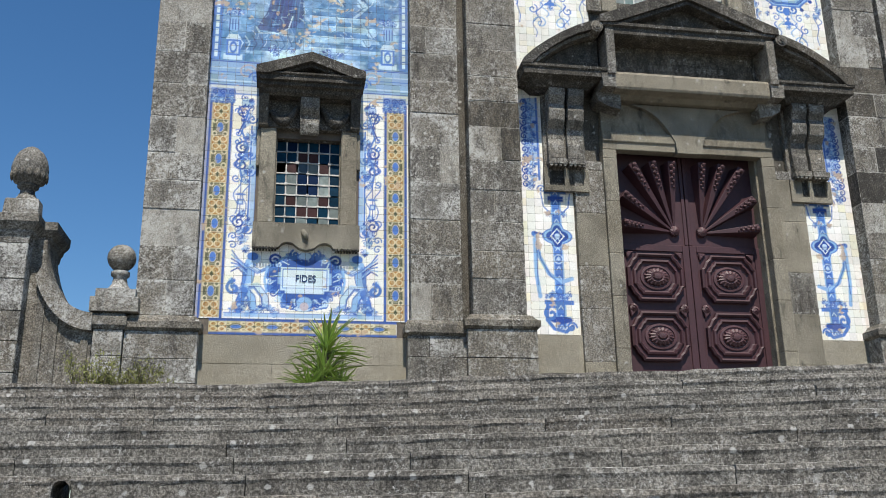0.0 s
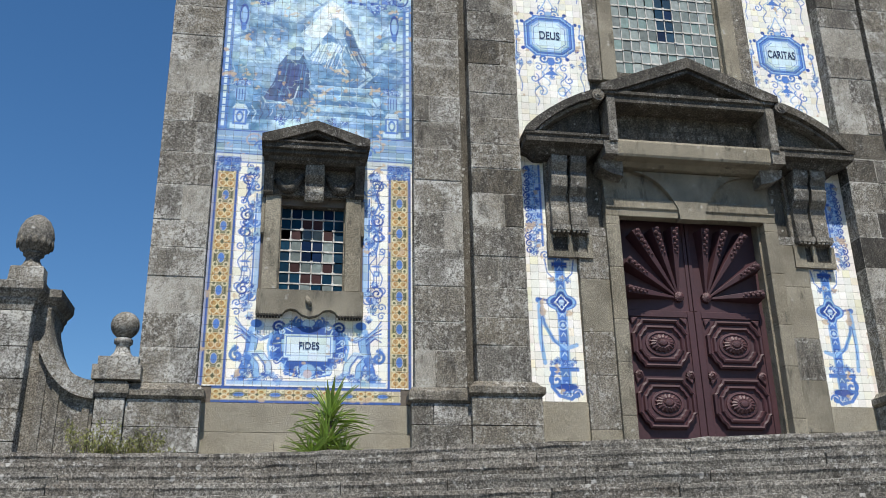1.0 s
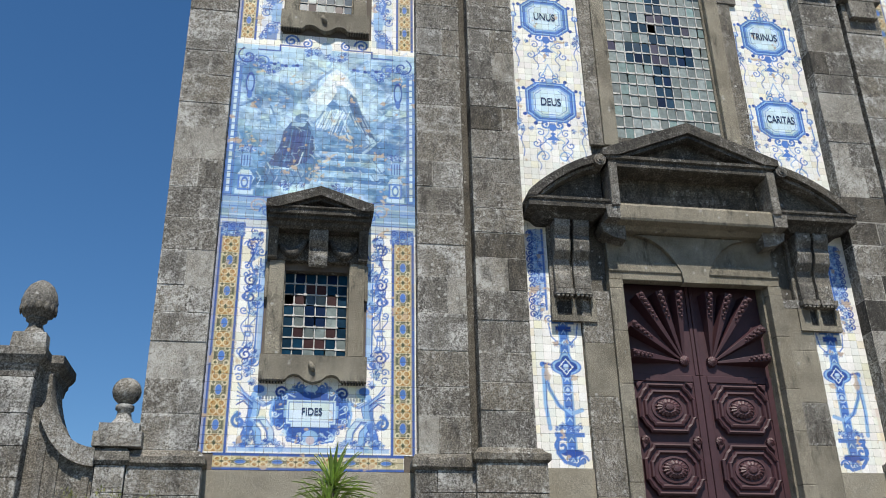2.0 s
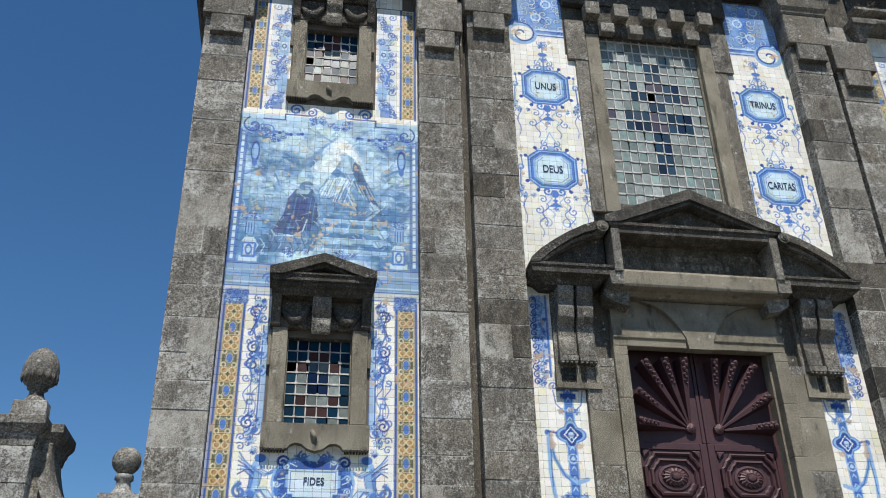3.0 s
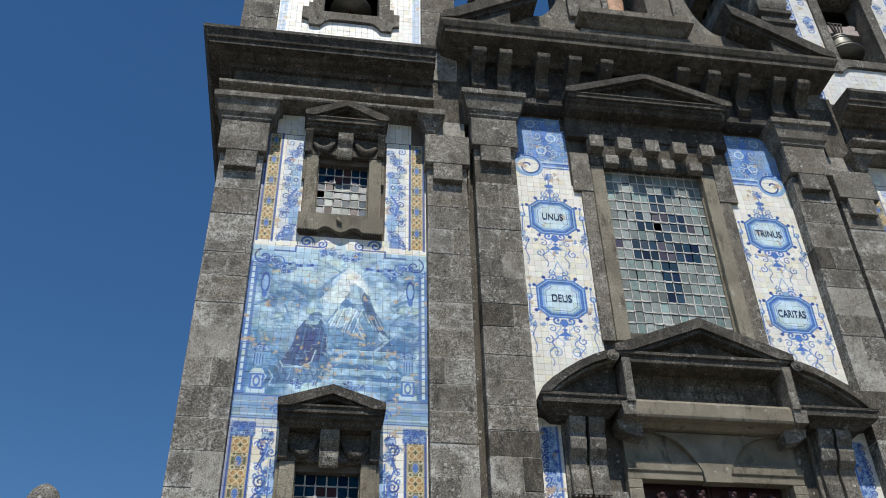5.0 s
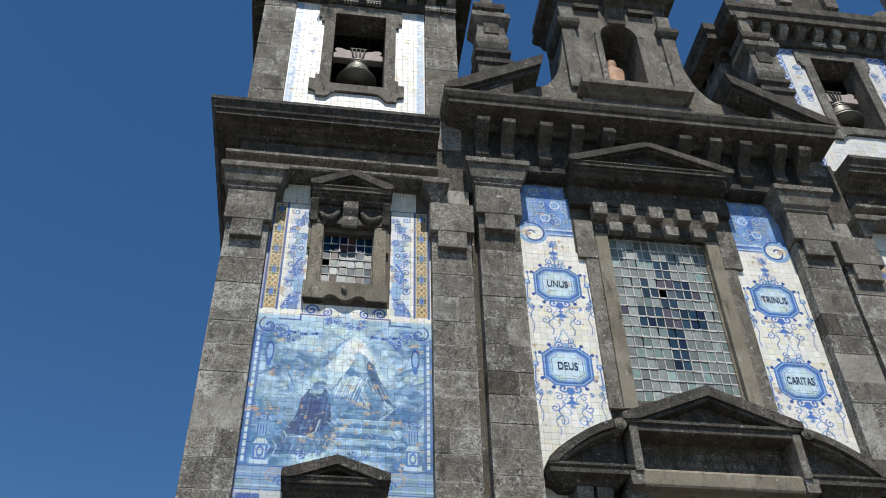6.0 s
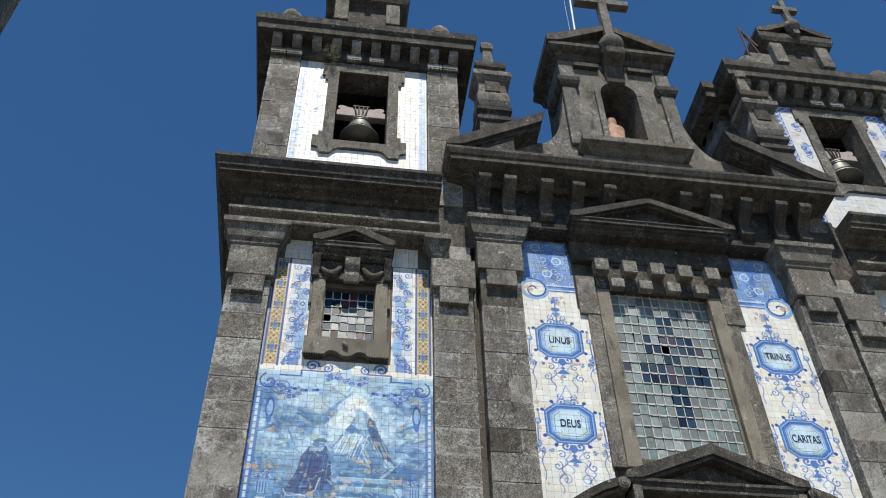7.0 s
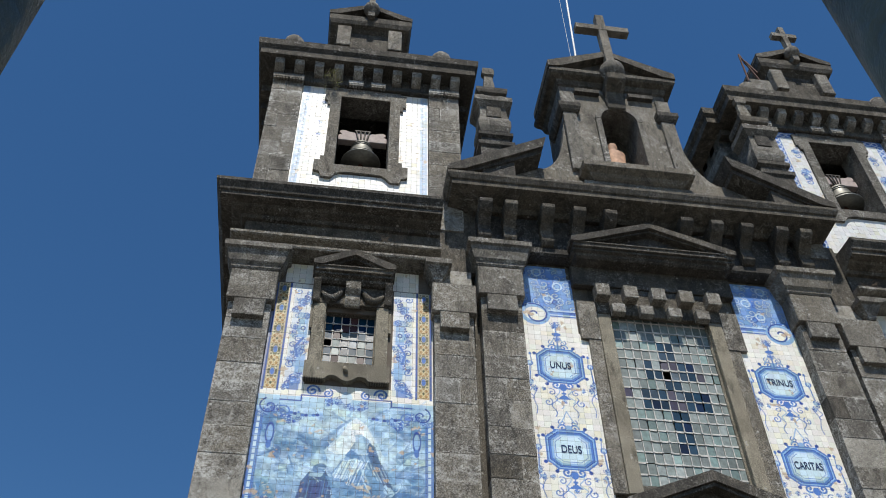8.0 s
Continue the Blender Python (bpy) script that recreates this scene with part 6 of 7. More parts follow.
    prism(bm, [(m(10.1), 5.52), (m(11.3), 5.52), (m(11.0), 5.8), (m(10.6), 6.1), (m(10.1), 6.24)], -0.34, 0.03)
    part("quarter_field", bm, DARK, portal)
    bm = bmesh.new()
    for r0, y0 in ((0.115, -0.69), (0.075, -0.71), (0.035, -0.73)):
        prism(bm, [(m(10.2) + r0 * math.cos(t), 6.31 + r0 * math.sin(t)) for t in np.linspace(0, 2 * math.pi, 17)[:-1]], y0, -0.3)
    part("scroll", bm, STONE, portal)
    # posts of the middle frame
    bm = bmesh.new()
    box(bm, *S(9.89, 10.05), -0.68, 0.03, 5.4, 6.28)
    part("frame_post", bevel(bm, 0.012), STONE, portal)
    bm = bmesh.new()
    prism(bm, [(m(9.9), 5.16), (m(10.14), 5.16), (m(10.16), 5.42), (m(9.98), 5.42), (m(9.94), 5.6), (m(9.9), 5.6)], -0.64, 0.0)
    part("shelf_end", bm, STONE, portal)
    bm = bmesh.new()
    prism(bm, [(m(9.75), 4.85), (m(9.98), 4.9), (m(10.16), 5.0), (m(10.2), 5.16), (m(9.75), 5.16)], -0.4, 0.0)
    part("cove_end", bm, STONE, portal)
bm = bmesh.new()
box(bm, CX - 1.5, CX + 1.5, -0.2, 0.03, 5.45, 6.24)
part("inscription_field", bm, DARK, portal, "dark stone field with a worn inscription")
bm = bmesh.new()
rr = random.Random(2)
for row, (z, w) in enumerate(((5.98, 0.35), (5.82, 0.85), (5.62, 1.2))):
    x = CX - w * 0.9 + 0.1
    while x < CX + w:
        l = rr.uniform(0.05, 0.1)
        box(bm, x, x + l, -0.208, -0.19, z - 0.05, z + 0.05)
        x += l + rr.uniform(0.03, 0.06)
tagged(part("inscription", bm, STONE, portal, "worn unreadable carved letters"), kind="stuff")
for s in (1, -1):
    bm = bmesh.new()
    m = lambda x: CX + s * x
    pts = [(m(1.2), -0.2, 5.58), (m(1.42), -0.2, 5.58), (m(1.42), -0.2, 5.95), (m(1.3), -0.2, 6.02), (m(1.3), -0.2, 6.1), (m(1.1), -0.2, 6.1)]
    tube(bm, pts, 0.018, 5)
    part("field_frame", bm, STONE, portal)
bm = bmesh.new()
prism_x(bm, [(0.0, 5.08), (-0.3, 5.08), (-0.4, 5.14), (-0.58, 5.16), (-0.6, 5.2), (-0.6, 5.44), (-0.56, 5.5), (0.0, 5.52)], CX - 1.46, CX + 1.46)
part("shelf", bm, JAMB, portal)
bm = bmesh.new()
mould(bm, CX - 1.6, CX + 1.6, -0.64, 0.03, [(-0.04, 6.2), (0.0, 6.22), (0.0, 6.34), (0.05, 6.36), (0.05, 6.42)])
part("frame_head", bm, DARK, portal)
for s in (1, -1):
    bm = bmesh.new()
    prism(bm, [(CX + s * 1.72, 6.4), (CX + s * 1.72, 6.53), (CX, 7.22), (CX, 7.0), (CX + s * 1.42, 6.42)], -0.72, 0.03)
    prism(bm, [(CX + s * 1.4, 6.422), (CX, 6.99), (CX, 6.92), (CX + s * 1.22, 6.422)], -0.66, 0.03)
    part("raking_cornice", bm, DARK, portal)
bm = bmesh.new()
prism(bm, [(CX - 1.3, 6.422), (CX + 1.3, 6.422), (CX, 6.95)], -0.42, 0.03)
part("tympanum", bm, DARK, portal)
# lintel with a flared keystone
bm = bmesh.new()
box(bm, CX - 1.6, CX + 1.6, -0.1, 0.03, 4.5, 5.1)
part("lintel_back", bm, JAMB, portal)
for s in (1, -1):
    bm = bmesh.new()
    prism_x(bm, [(0.03, 4.185), (-0.15, 4.185), (-0.15, 4.32), (-0.18, 4.335), (-0.18, 4.52), (0.03, 4.545)], *sorted((CX + s * 0.26, CX + s * 1.62)))
    part("lintel", bevel(bm, 0.01), JAMB, portal)
bm = bmesh.new()
kp = [(0.24, 4.16), (0.26, 4.36), (0.34, 4.52), (0.44, 4.68), (0.58, 4.84), (0.78, 4.98), (1.05, 5.06)]
prism(bm, [(CX + x, z) for x, z in kp] + [(CX - x, z) for x, z in reversed(kp)], -0.2, 0.0)
part("keystone", bm, JAMB, portal)
bm = bmesh.new()
box(bm, CX - 1.38, CX + 1.38, 0.03, 0.8, 4.27, 4.3)
part("soffit", bm, JAMB, portal)


# ---- door ----
def loft(bm, cx, cz, ring, rows):
    """Rings of points (unit x, z) scaled by (sx, sz) at depth y."""
    made = [[bm.verts.new((cx + sx * a, y, cz + sz * b)) for a, b in ring] for sx, sz, y in rows]
    n = len(ring)
    for p, q in zip(made, made[1:]):
        for i in range(n):
            bm.faces.new((p[i], p[(i + 1) % n], q[(i + 1) % n], q[i]))
    bm.faces.new(made[-1])
    bm.faces.new(made[0])


CORNER = [(1, 0.4), (0.93, 0.46), (0.82, 0.72), (0.7, 0.84), (0.64, 1)]
OCT = CORNER + [(-a, b) for a, b in reversed(CORNER)] + [(-a, -b) for a, b in CORNER] + [(a, -b) for a, b in reversed(CORNER)]
ROUND = [(math.cos(t), math.sin(t)) for t in np.linspace(0, 2 * math.pi, 25)[:-1]]
FLUTE = [((1.0 if k % 2 else 0.86) * math.cos(t), (1.0 if k % 2 else 0.86) * math.sin(t)) for k, t in enumerate(np.linspace(0, 2 * math.pi, 33)[:-1])]
door = empty("door_1", "closed carved double door painted dark maroon", "door", kind="structure")
YD = 0.24
for s in (1, -1):
    m = lambda x: CX + s * x
    S = lambda a, b: sorted((m(a), m(b)))
    leaf_ob = part("leaf", (lambda q: (box(q, *S(0.006, 1.4), YD, YD + 0.08, -0.02, 4.3), q)[1])(bmesh.new()), DOOR, door)
    for a, b, z0, z1 in ((0.008, 0.13, 0.02, 2.56), (1.24, 1.38, 0.02, 2.56), (0.134, 1.236, 2.44, 2.56), (0.134, 1.236, 0.02, 0.3), (0.008, 0.07, 2.564, 4.26)):
        bm = bmesh.new()
        box(bm, *S(a, b), YD - 0.025, YD - 0.001, z0, z1)
        part("stile", bevel(bm, 0.006), DOOR, leaf_ob)
    for zc in (1.95, 0.9):
        bm = bmesh.new()
        loft(bm, m(0.69), zc, OCT, [(0.52, 0.43, YD), (0.52, 0.43, YD - 0.08), (0.49, 0.4, YD - 0.1), (0.465, 0.375, YD - 0.085), (0.45, 0.36, YD - 0.045), (0.42, 0.33, YD - 0.045), (0.4, 0.31, YD - 0.08), (0.37, 0.28, YD - 0.09), (0.35, 0.26, YD - 0.05), (0.32, 0.24, YD - 0.04)])
        part("octagon_panel", bm, DOOR, leaf_ob)
        bm = bmesh.new()
        loft(bm, m(0.68), zc, ROUND, [(0.3, 0.235, YD - 0.03), (0.29, 0.225, YD - 0.06), (0.25, 0.19, YD - 0.065), (0.24, 0.18, YD - 0.05)])
        part("boss_rim", bm, DOOR_HI, leaf_ob)
        bm = bmesh.new()
        loft(bm, m(0.68), zc, FLUTE, [(0.235, 0.17, YD - 0.05), (0.22, 0.16, YD - 0.085), (0.14, 0.1, YD - 0.12), (0.1, 0.07, YD - 0.115), (0.07, 0.05, YD - 0.14), (0.02, 0.015, YD - 0.145)])
        part("boss", bm, DOOR_HI, leaf_ob)
        for dx in (-0.5, 0.5):
            bm = bmesh.new()
            prism(bm, [(m(0.68 + dx * 1.06), zc + 0.47), (m(0.68 + dx * 0.76), zc + 0.47), (m(0.68 + dx * 1.0), zc + 0.33)], YD - 0.05, YD)
            part("corner_carving", bevel(bm, 0.015), DOOR_HI, leaf_ob)
    for dx in (0.2, 1.13):
        bm = bmesh.new()
        loft(bm, m(dx), 1.4, FLUTE, [(0.085, 0.085, YD), (0.08, 0.08, YD - 0.05), (0.04, 0.04, YD - 0.07), (0.035, 0.035, YD - 0.055), (0.01, 0.01, YD - 0.07)])
        part("rosette", bm, DOOR_HI, leaf_ob)
    # fan of carved rays
    hub = Vector((m(0.26), YD, 2.8))
    for tx, tz in ((1.27, 2.87), (1.24, 3.42), (1.05, 4.0), (0.67, 4.06), (0.29, 4.08)):
        tip = Vector((m(tx), YD, tz))
        d = (tip - hub).normalized()
        n = Vector((-d.z, 0, d.x))
        root = hub + d * 0.1
        bm = bmesh.new()
        wr, wt = 0.028, 0.12
        front = lambda p, h: bm.verts.new((p.x, YD - h, p.z))
        A = [front(root - n * wr, 0.0), front(root - n * wr * 0.6, 0.06), front(root + n * wr * 0.6, 0.06), front(root + n * wr, 0.0)]
        B = [front(tip - n * wt, 0.0), front(tip - n * wt * 0.62, 0.27), front(tip + n * wt * 0.62, 0.27), front(tip + n * wt, 0.0)]
        for k in range(4):
            bm.faces.new((A[k], A[(k + 1) % 4], B[(k + 1) % 4], B[k]))
        bm.faces.new(A)
        bm.faces.new(B)
        ray = part("ray", bevel(bm, 0.006), DOOR, leaf_ob)
        bm = bmesh.new()
        for k in range(9):
            q = 0.6 + 0.045 * k
            c = root.lerp(tip, q)
            r = 0.02 + 0.0035 * k
            c2 = c + n * (0.018 if k % 2 else -0.018)
            lathe(bm, [(r * math.sin(t) + 0.001, r * math.cos(t)) for t in np.linspace(math.pi, 0, 5)], 7, (c2.x, YD - 0.06 - 0.21 * q - 0.008, c2.z))
        part("ray_carving", bm, DOOR_HI, leaf_ob)
    bm = bmesh.new()
    loft(bm, hub.x, hub.z + 0.02, FLUTE, [(0.1, 0.1, YD), (0.095, 0.095, YD - 0.07), (0.04, 0.04, YD - 0.1), (0.01, 0.01, YD - 0.11)])
    part("shell", bm, DOOR_HI, leaf_ob)


# ---- bells ----
def church_bell(xc):
    e = empty("church_bell", "bronze bell hung from a pale wooden yoke", "bell", "bells in the towers")
    if xc > CX:
        e.location = RIGHT_LIFT
    y = 0.38
    bm = bmesh.new()
    lathe(bm, [(0.5, 16.44), (0.51, 16.47), (0.44, 16.55), (0.36, 16.7), (0.3, 16.9), (0.27, 17.08), (0.25, 17.16), (0.19, 17.22), (0.05, 17.25)], 28, (xc, y, 0))
    part("bell_body", bm, BRONZE, e, smooth=True)
    for z in (16.6, 16.98, 17.06):
        bm = bmesh.new()
        r = float(np.interp(z, [16.55, 16.7, 16.9, 17.08], [0.44, 0.36, 0.3, 0.27])) + 0.012
        lathe(bm, [(r, z), (r + 0.008, z + 0.012), (r - 0.004, z + 0.026)], 28, (xc, y, 0))
        part("ring", bm, BRONZE, e, smooth=True)
    bm = bmesh.new()
    left = [(-0.64, 17.3), (-0.64, 17.52), (-0.5, 17.53), (-0.55, 17.57), (-0.61, 17.6), (-0.61, 17.68), (-0.55, 17.73), (-0.44, 17.72), (-0.34, 17.64), (-0.24, 17.66)]
    prism(bm, [(xc + x, z) for x, z in left] + [(xc - x, z) for x, z in reversed(left)], y - 0.1, y + 0.1)
    part("yoke", bevel(bm, 0.015), YOKE, e, "pale pinkish painted wooden yoke")
    for dx in (-0.13, -0.045, 0.045, 0.13):
        bm = bmesh.new()
        tube(bm, [(xc + dx * 0.6, y - 0.12, 17.22), (xc + dx, y - 0.13, 17.42), (xc + dx * 1.3, y - 0.12, 17.68)], 0.022, 6)
        part("strap", bm, IRONWORK, e)
    bm = bmesh.new()
    box(bm, xc - 0.22, xc + 0.22, y - 0.14, y + 0.14, 17.665, 17.72)
    part("cap_plate", bevel(bm, 0.01), IRONWORK, e)
    bm = bmesh.new()
    tube(bm, [(xc, y, 16.9), (xc, y, 16.46), (xc, y, 16.38)], [0.02, 0.04, 0.07], 8)
    part("clapper", bm, RUST, e)
    for sg in (-1, 1):
        bm = bmesh.new()
        tube(bm, [(xc + sg * 0.62, y, 17.52), (xc + sg * 0.75, y, 17.52)], 0.03, 8)
        part("axle", bm, RUST, e)


church_bell(1.57)
church_bell(2 * CX - 1.9)

# ---- churchyard wall ----
yard = empty("yard_wall", "lichen-covered granite churchyard wall with concave scroll and pier", "wall")
masonry(yard, -3.3, -2.42, -0.6, 0.5, TOP, 1.95, 0.5, [PALE, PALE, STONE], 71, 0.006, (1, 1, 2))
bm = bmesh.new()
box(bm, -6.5, -3.3, -0.45, 0.35, TOP, 1.95)
part("wall_run", bevel(bm, 0.02), PALE, yard)
bm = bmesh.new()
mould(bm, -3.6, -2.42, -0.6, -0.2, [(0.0, 1.955), (0.02, 2.06), (0.05, 2.1), (0.05, 2.14), (0.11, 2.2), (0.14, 2.25), (0.14, 2.37), (0.0, 2.42)])
part("pier_cornice", bm, STONE, yard)
bm = bmesh.new()
mould(bm, -3.6, -2.24, -0.2, 0.6, [(0.0, 1.955), (0.02, 2.06), (0.05, 2.1), (0.05, 2.14), (0.11, 2.2), (0.14, 2.25), (0.14, 2.37), (0.0, 2.42)])
part("pier_cornice", bm, STONE, yard)
bm = bmesh.new()
arc = [(-1.45 - 0.77 * math.cos(t), 2.08 - 1.13 * math.sin(t)) for t in np.linspace(0.0, math.pi / 2, 18)]
prism(bm, [(-2.42, TOP)] + [(-2.42, 2.08)] + arc + [(-1.45, TOP)], -0.34, 0.4)
part("scroll_wall", bm, STONE, yard)
bm = bmesh.new()
outer = [(-1.45 - 0.77 * math.cos(t), 2.08 - 1.13 * math.sin(t)) for t in np.linspace(0.3, math.pi / 2, 18)]
inner = [(-1.45 - 0.94 * math.cos(t), 2.02 - 1.34 * math.sin(t)) for t in np.linspace(math.pi / 2, 0.42, 18)]
prism(bm, outer + inner, -0.46, 0.44)
part("scroll_coping", bm, PALE, yard)
for x in (-2.24, -2.03, -1.58):
    bm = bmesh.new()
    zt = 1.5 if x < -2.2 else (1.25 if x < -2 else 0.55)
    box(bm, x - 0.02, x + 0.09, -0.375, -0.33, TOP, zt)
    part("panel_fillet", bevel(bm, 0.006), STONE, yard)
low = empty("low_wall", "low lichen-covered granite wall beside the tower", "wall")
masonry(low, -1.44, -1.01, -0.36, 0.3, TOP, 0.72, 0.42, [PALE, STONE], 73, 0.006, (1,))
bm = bmesh.new()
mould(bm, -1.48, -1.02, -0.36, 0.3, [(0.02, 0.724), (0.06, 0.78), (0.06, 0.9), (0.02, 0.96), (0.0, 0.98)])
part("coping", bm, STONE, low)

bm = bmesh.new()
mould(bm, -1.16, -1.16, -0.1, -0.1, [(0.35, 0.98), (0.35, 1.2), (0.29, 1.205), (0.29, 1.34), (0.26, 1.345)])
ballf = empty("ball_finial", "granite ball on a flared stepped pedestal", "finial")
part("pedestal", bm, PALE, ballf)
bm = bmesh.new()
lathe(bm, [(0.26, 1.346), (0.17, 1.4), (0.12, 1.47), (0.1, 1.58), (0.14, 1.61), (0.14, 1.67), (0.11, 1.69)], 20, (-1.16, -0.1, 0))
part("neck", bm, PALE, ballf, smooth=True)
bm = bmesh.new()
lathe(bm, [(0.215 * math.sin(t) + 0.002, 1.9 - 0.215 * math.cos(t)) for t in np.linspace(0, math.pi, 14)], 24, (-1.16, -0.1, 0))
part("ball", bm, STONE, ballf, smooth=True)

cone = empty("pine_cone_finial", "weathered granite pine-cone finial on a square pedestal", "finial")
PX, PY = -2.72, 0.12
bm = bmesh.new()
mould(bm, PX, PX, PY, PY, [(0.27, 2.41), (0.25, 2.8), (0.23, 2.82)])
part("pedestal", bm, PALE, cone)
bm = bmesh.new()
lathe(bm, [(0.22, 2.82), (0.16, 2.88), (0.11, 2.98), (0.11, 3.04), (0.16, 3.07), (0.16, 3.12)], 20, (PX, PY, 0))
part("neck", bm, STONE, cone, smooth=True)
bm = bmesh.new()
lathe(bm, [(0.13, 3.1), (0.22, 3.16), (0.27, 3.28), (0.28, 3.4), (0.25, 3.54), (0.19, 3.66), (0.1, 3.74), (0.02, 3.78)], 24, (PX, PY, 0))
part("cone", bm, PALE, cone, smooth=True)
for k in range(14):
    t = 2 * math.pi * k / 14
    bm = bmesh.new()
    lathe(bm, [(0.005, -0.09), (0.045, -0.05), (0.055, 0.0), (0.03, 0.06), (0.004, 0.085)], 8, (0, 0, 0), 0.45)
    ob = part("scale", bm, STONE, cone, smooth=True)
    ob.matrix_basis = pose(PX + 0.265 * math.cos(t), PY + 0.265 * math.sin(t), 3.27, 0, 0, math.degrees(t) + 90)

# ---- plants ----
yucca = empty("yucca", "green spiky yucca growing on the landing by the church wall", "plant")
YX, YY = 1.93, -1.35
bm = bmesh.new()
tube(bm, [(YX, YY, TOP), (YX + 0.02, YY, TOP + 0.25), (YX + 0.04, YY, TOP + 0.5), (YX + 0.06, YY, TOP + 0.75)], [0.07, 0.06, 0.05, 0.03], 8)
part("trunk", bm, TWIG, yucca)
bm = bmesh.new()
prev = None
for k in range(8):
    q = k / 7
    w = 0.027 * math.sin(math.pi * min(0.96, 0.25 + 0.75 * q)) + 0.001
    bend = -0.12 * q ** 2.2
    row = [bm.verts.new((-w, q * 0.55, bend)), bm.verts.new((0, q * 0.55, bend - 0.006)), bm.verts.new((w, q * 0.55, bend)), bm.verts.new((0, q * 0.55, bend - 0.012))]
    if prev:
        for i in range(4):
            bm.faces.new((prev[i], prev[(i + 1) % 4], row[(i + 1) % 4], row[i]))
    prev = row
first = part("leaf", bm, LEAF, yucca)
rl = random.Random(6)
crowns = [(0.0, 0.0, 0.28, 1.0, 60), (0.05, 0.0, 0.68, 1.0, 60), (-0.2, -0.08, 0.15, 0.85, 40), (0.25, 0.05, 0.15, 0.85, 40), (0.03, 0.1, 0.45, 0.9, 40)]
started = False
for dx, dy, dz, sc, n in crowns:
    for k in range(n):
        m = pose(YX + dx, YY + dy, TOP + dz + rl.uniform(-0.08, 0.08), rl.uniform(-5, 82), 0, rl.uniform(0, 360)) @ Matrix.Scale(sc * rl.uniform(0.7, 1.15), 4)
        if not started:
            first.matrix_basis, started = m, True
            continue
        ob = new("leaf", first.data)
        ob.parent = yucca
        ob.matrix_basis = m


def tuft(name, label, centre, spread, height, stems, leaves, material, seed, hang=0.0):
    """A wild plant: thin stems with many small leaves."""
    r = random.Random(seed)
    e = empty(name, label, "plant", "wild plants on the stonework")
    bm = bmesh.new()
    ends = []
    for k in range(stems):
        a = r.uniform(0, 6.28)
        p0 = Vector(centre) + Vector((r.uniform(-1, 1) * spread * 0.4, r.uniform(-0.3, 0.3) * spread, 0))
        top = p0 + Vector((math.cos(a) * spread * r.uniform(0.2, 0.8), math.sin(a) * spread * 0.4, height * r.uniform(0.4, 1.0)))
        midp = (p0 + top) / 2 + Vector((0, 0, 0.1 * abs(height)))
        tube(bm, [p0, midp, top], [0.006, 0.005, 0.002], 4)
        ends += [(midp, top)]
    part("stems", bm, TWIG, e)
    bm = bmesh.new()
    for k in range(leaves):
        a, b = r.choice(ends)
        c = a.lerp(b, r.uniform(-0.5, 1.05)) + Vector((r.gauss(0, 0.04), r.gauss(0, 0.03), r.gauss(0, 0.03)))
        s = r.uniform(0.012, 0.032)
        rot = Euler((r.uniform(0, 3), r.uniform(0, 3), r.uniform(0, 6))).to_matrix()
        vs = [bm.verts.new(c + rot @ Vector(q) * s) for q in ((-1, 0, 0), (0, -0.45, 0.15), (1.2, 0, 0), (0, 0.45, 0.15))]
        bm.faces.new(vs)
    ob = part("leaves", bm, material, e)
    tagged(ob, kind="stuff")


tuft("shrub", "low straggly yellow-green shrub at the foot of the wall", (-0.75, -1.2, TOP), 0.75, 0.62, 30, 1300, SHRUB, 1)
tuft("shrub", "low straggly yellow-green shrub at the foot of the wall", (-1.25, -1.2, TOP), 0.5, 0.66, 18, 700, SHRUB, 2)
tuft("weed", "grey-green weed hanging from the tower cornice", (0.62, -0.5, 19.3), 0.3, -0.8, 16, 260, SHRUB, 3)
tuft("weed", "grey-green weed growing under the tower cornice", (0.7, -0.5, 19.5), 0.25, 0.45, 10, 120, SHRUB, 4)
tuft("weed", "dry weeds on a stone ledge", (2.3, -0.48, 12.74), 0.3, 0.2, 10, 90, TWIG, 5)
tuft("weed", "dry weeds on a stone ledge", (-0.3, -0.45, 12.3), 0.3, 0.18, 10, 80, TWIG, 6)
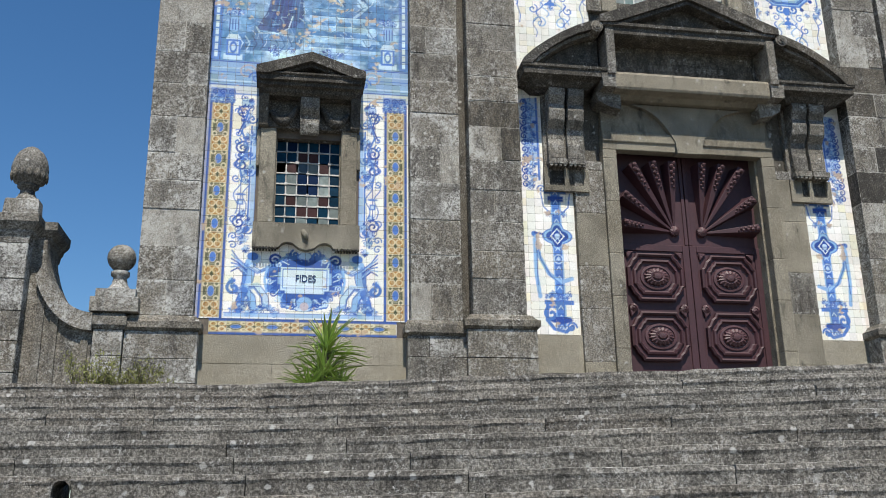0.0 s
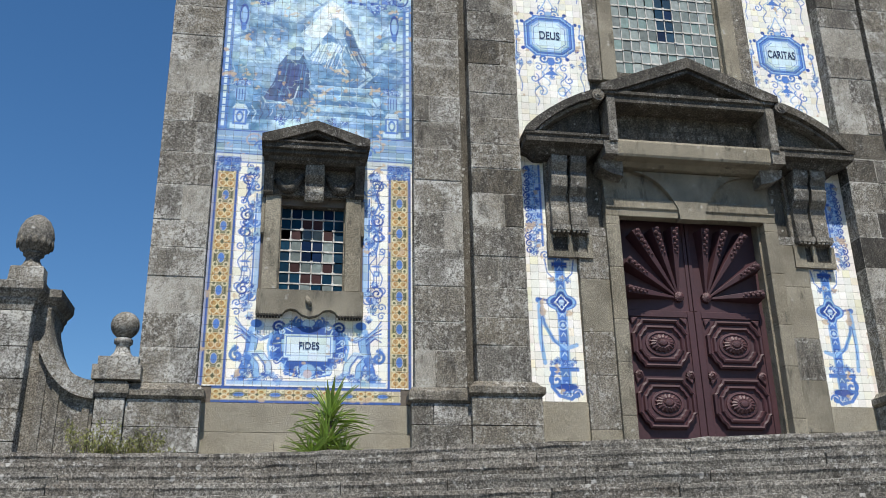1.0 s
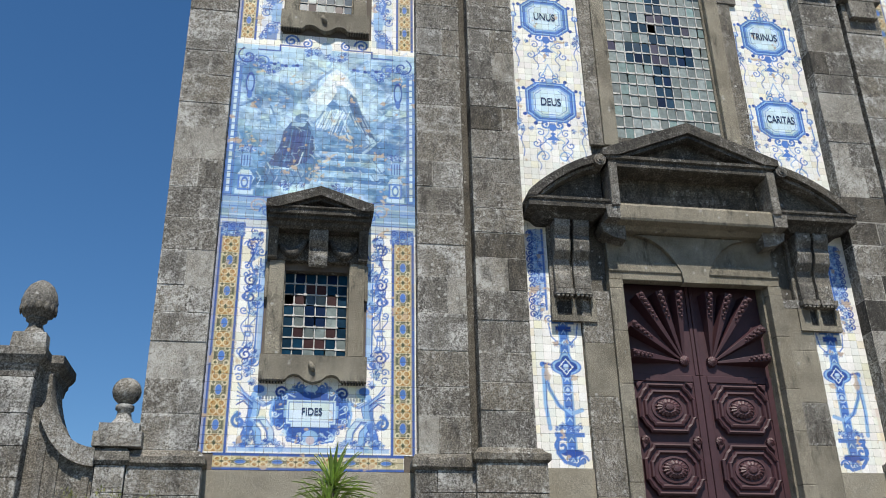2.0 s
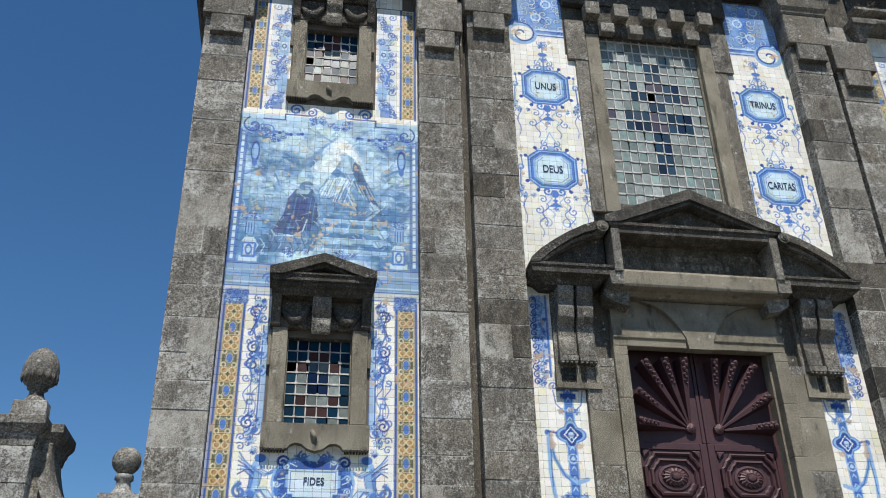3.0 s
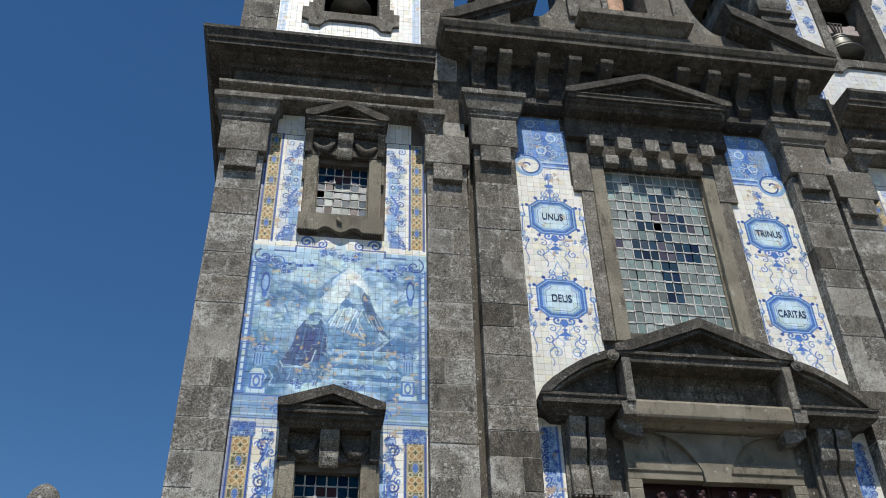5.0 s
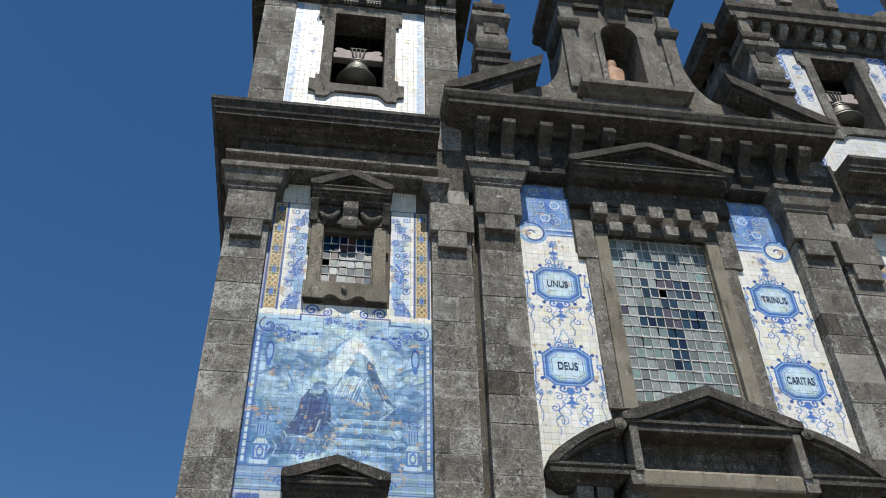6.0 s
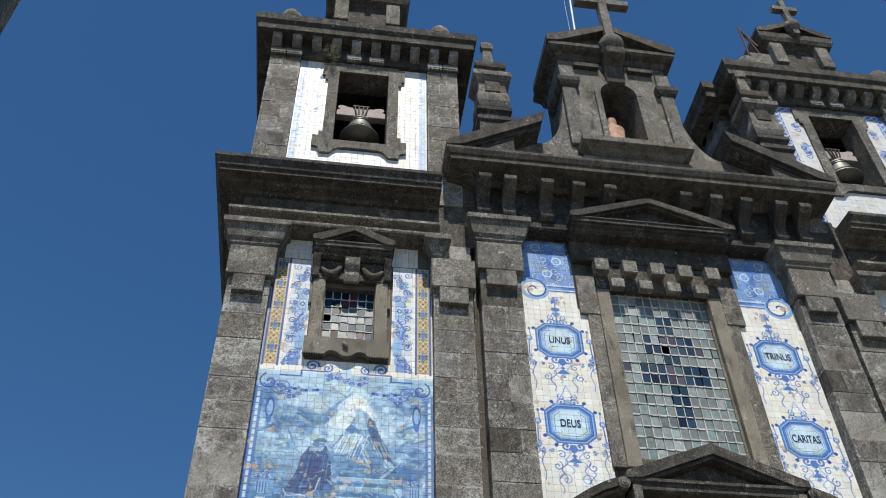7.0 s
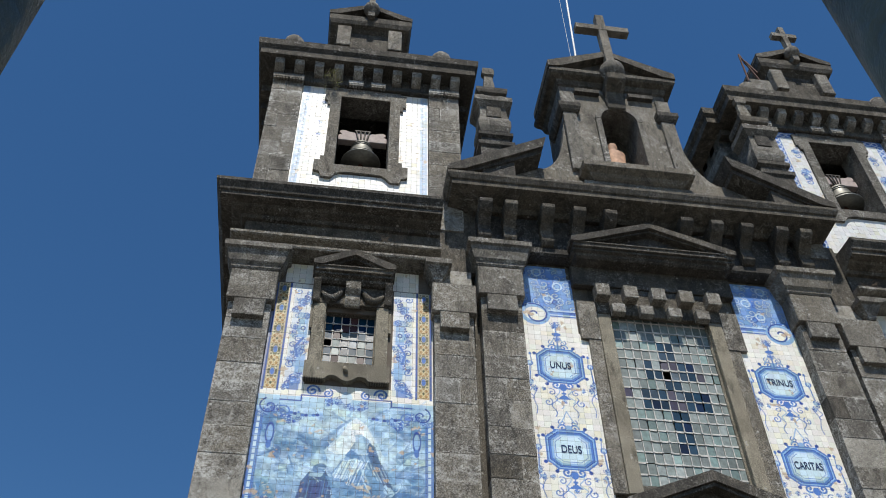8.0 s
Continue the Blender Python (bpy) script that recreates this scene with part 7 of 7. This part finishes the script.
tuft("weed", "dry weeds on a stone ledge", (13.8, -0.48, 12.74), 0.4, 0.22, 14, 120, TWIG, 7)
tuft("weed", "reddish dry weeds on the tower cornice", (14.1, -0.55, 19.6), 0.3, 0.25, 12, 120, TWIG, 8)

# ---- poles on the roof ----
bm = bmesh.new()
tube(bm, [(8.27, 1.0, 13.6), (8.27, 1.0, 24.0), (8.4, 1.0, 28.5)], 0.035, 8)
tagged(finish("flagpole", bm, POLE), "slender white pole behind the gable", "pole")
bm = bmesh.new()
tube(bm, [(8.05, 1.0, 13.6), (8.12, 1.0, 28.0)], 0.008, 5)
tagged(finish("stay_wire", bm, POLE), "thin stay wire beside the pole", "wire")
vane = empty("iron_bracket", "rusty leaning iron bracket on the tower cornice", "bracket")
for a, b in (((13.1, -0.3, 23.0), (13.5, -0.3, 21.3)), ((13.1, -0.3, 23.0), (13.05, -0.3, 21.3)), ((13.2, -0.3, 22.6), (13.45, -0.3, 22.0))):
    bm = bmesh.new()
    tube(bm, [a, b], 0.03 if a[2] > 22.7 else 0.05, 6)
    part("bar", bm, RUST, vane)
bm = bmesh.new()
box(bm, 12.95, 13.6, -0.5, 0.1, 20.4, 21.35)
part("foot_block", bevel(bm, 0.03), STONE, vane)

# ---- fence in front of the camera ----
fence = empty("iron_fence", "tall dark green iron fence bars close to the viewer", "fence")
EYE = Vector((1.354, -14.622, 0))
for az, sgn in ((-31.9, -1), (48.1, 1)):
    dist, r = 0.125, 0.015
    c = radians(az) + sgn * math.asin(r / dist)
    bm = bmesh.new()
    prof = [(r, -3.89), (r, -1.62), (r * 1.3, -1.6), (r * 0.7, -1.56), (0.002, -1.48)]
    lathe(bm, prof, 14, (EYE.x + dist * math.sin(c), EYE.y + dist * math.cos(c), 0))
    part("bar", bm, IRON, fence, smooth=True)
for z in (-3.7, -1.7):
    bm = bmesh.new()
    box(bm, EYE.x - 0.08, EYE.x + 0.115, EYE.y + 0.085, EYE.y + 0.095, z - 0.02, z + 0.02)
    rail = part("rail", bevel(bm, 0.004), IRON, fence)
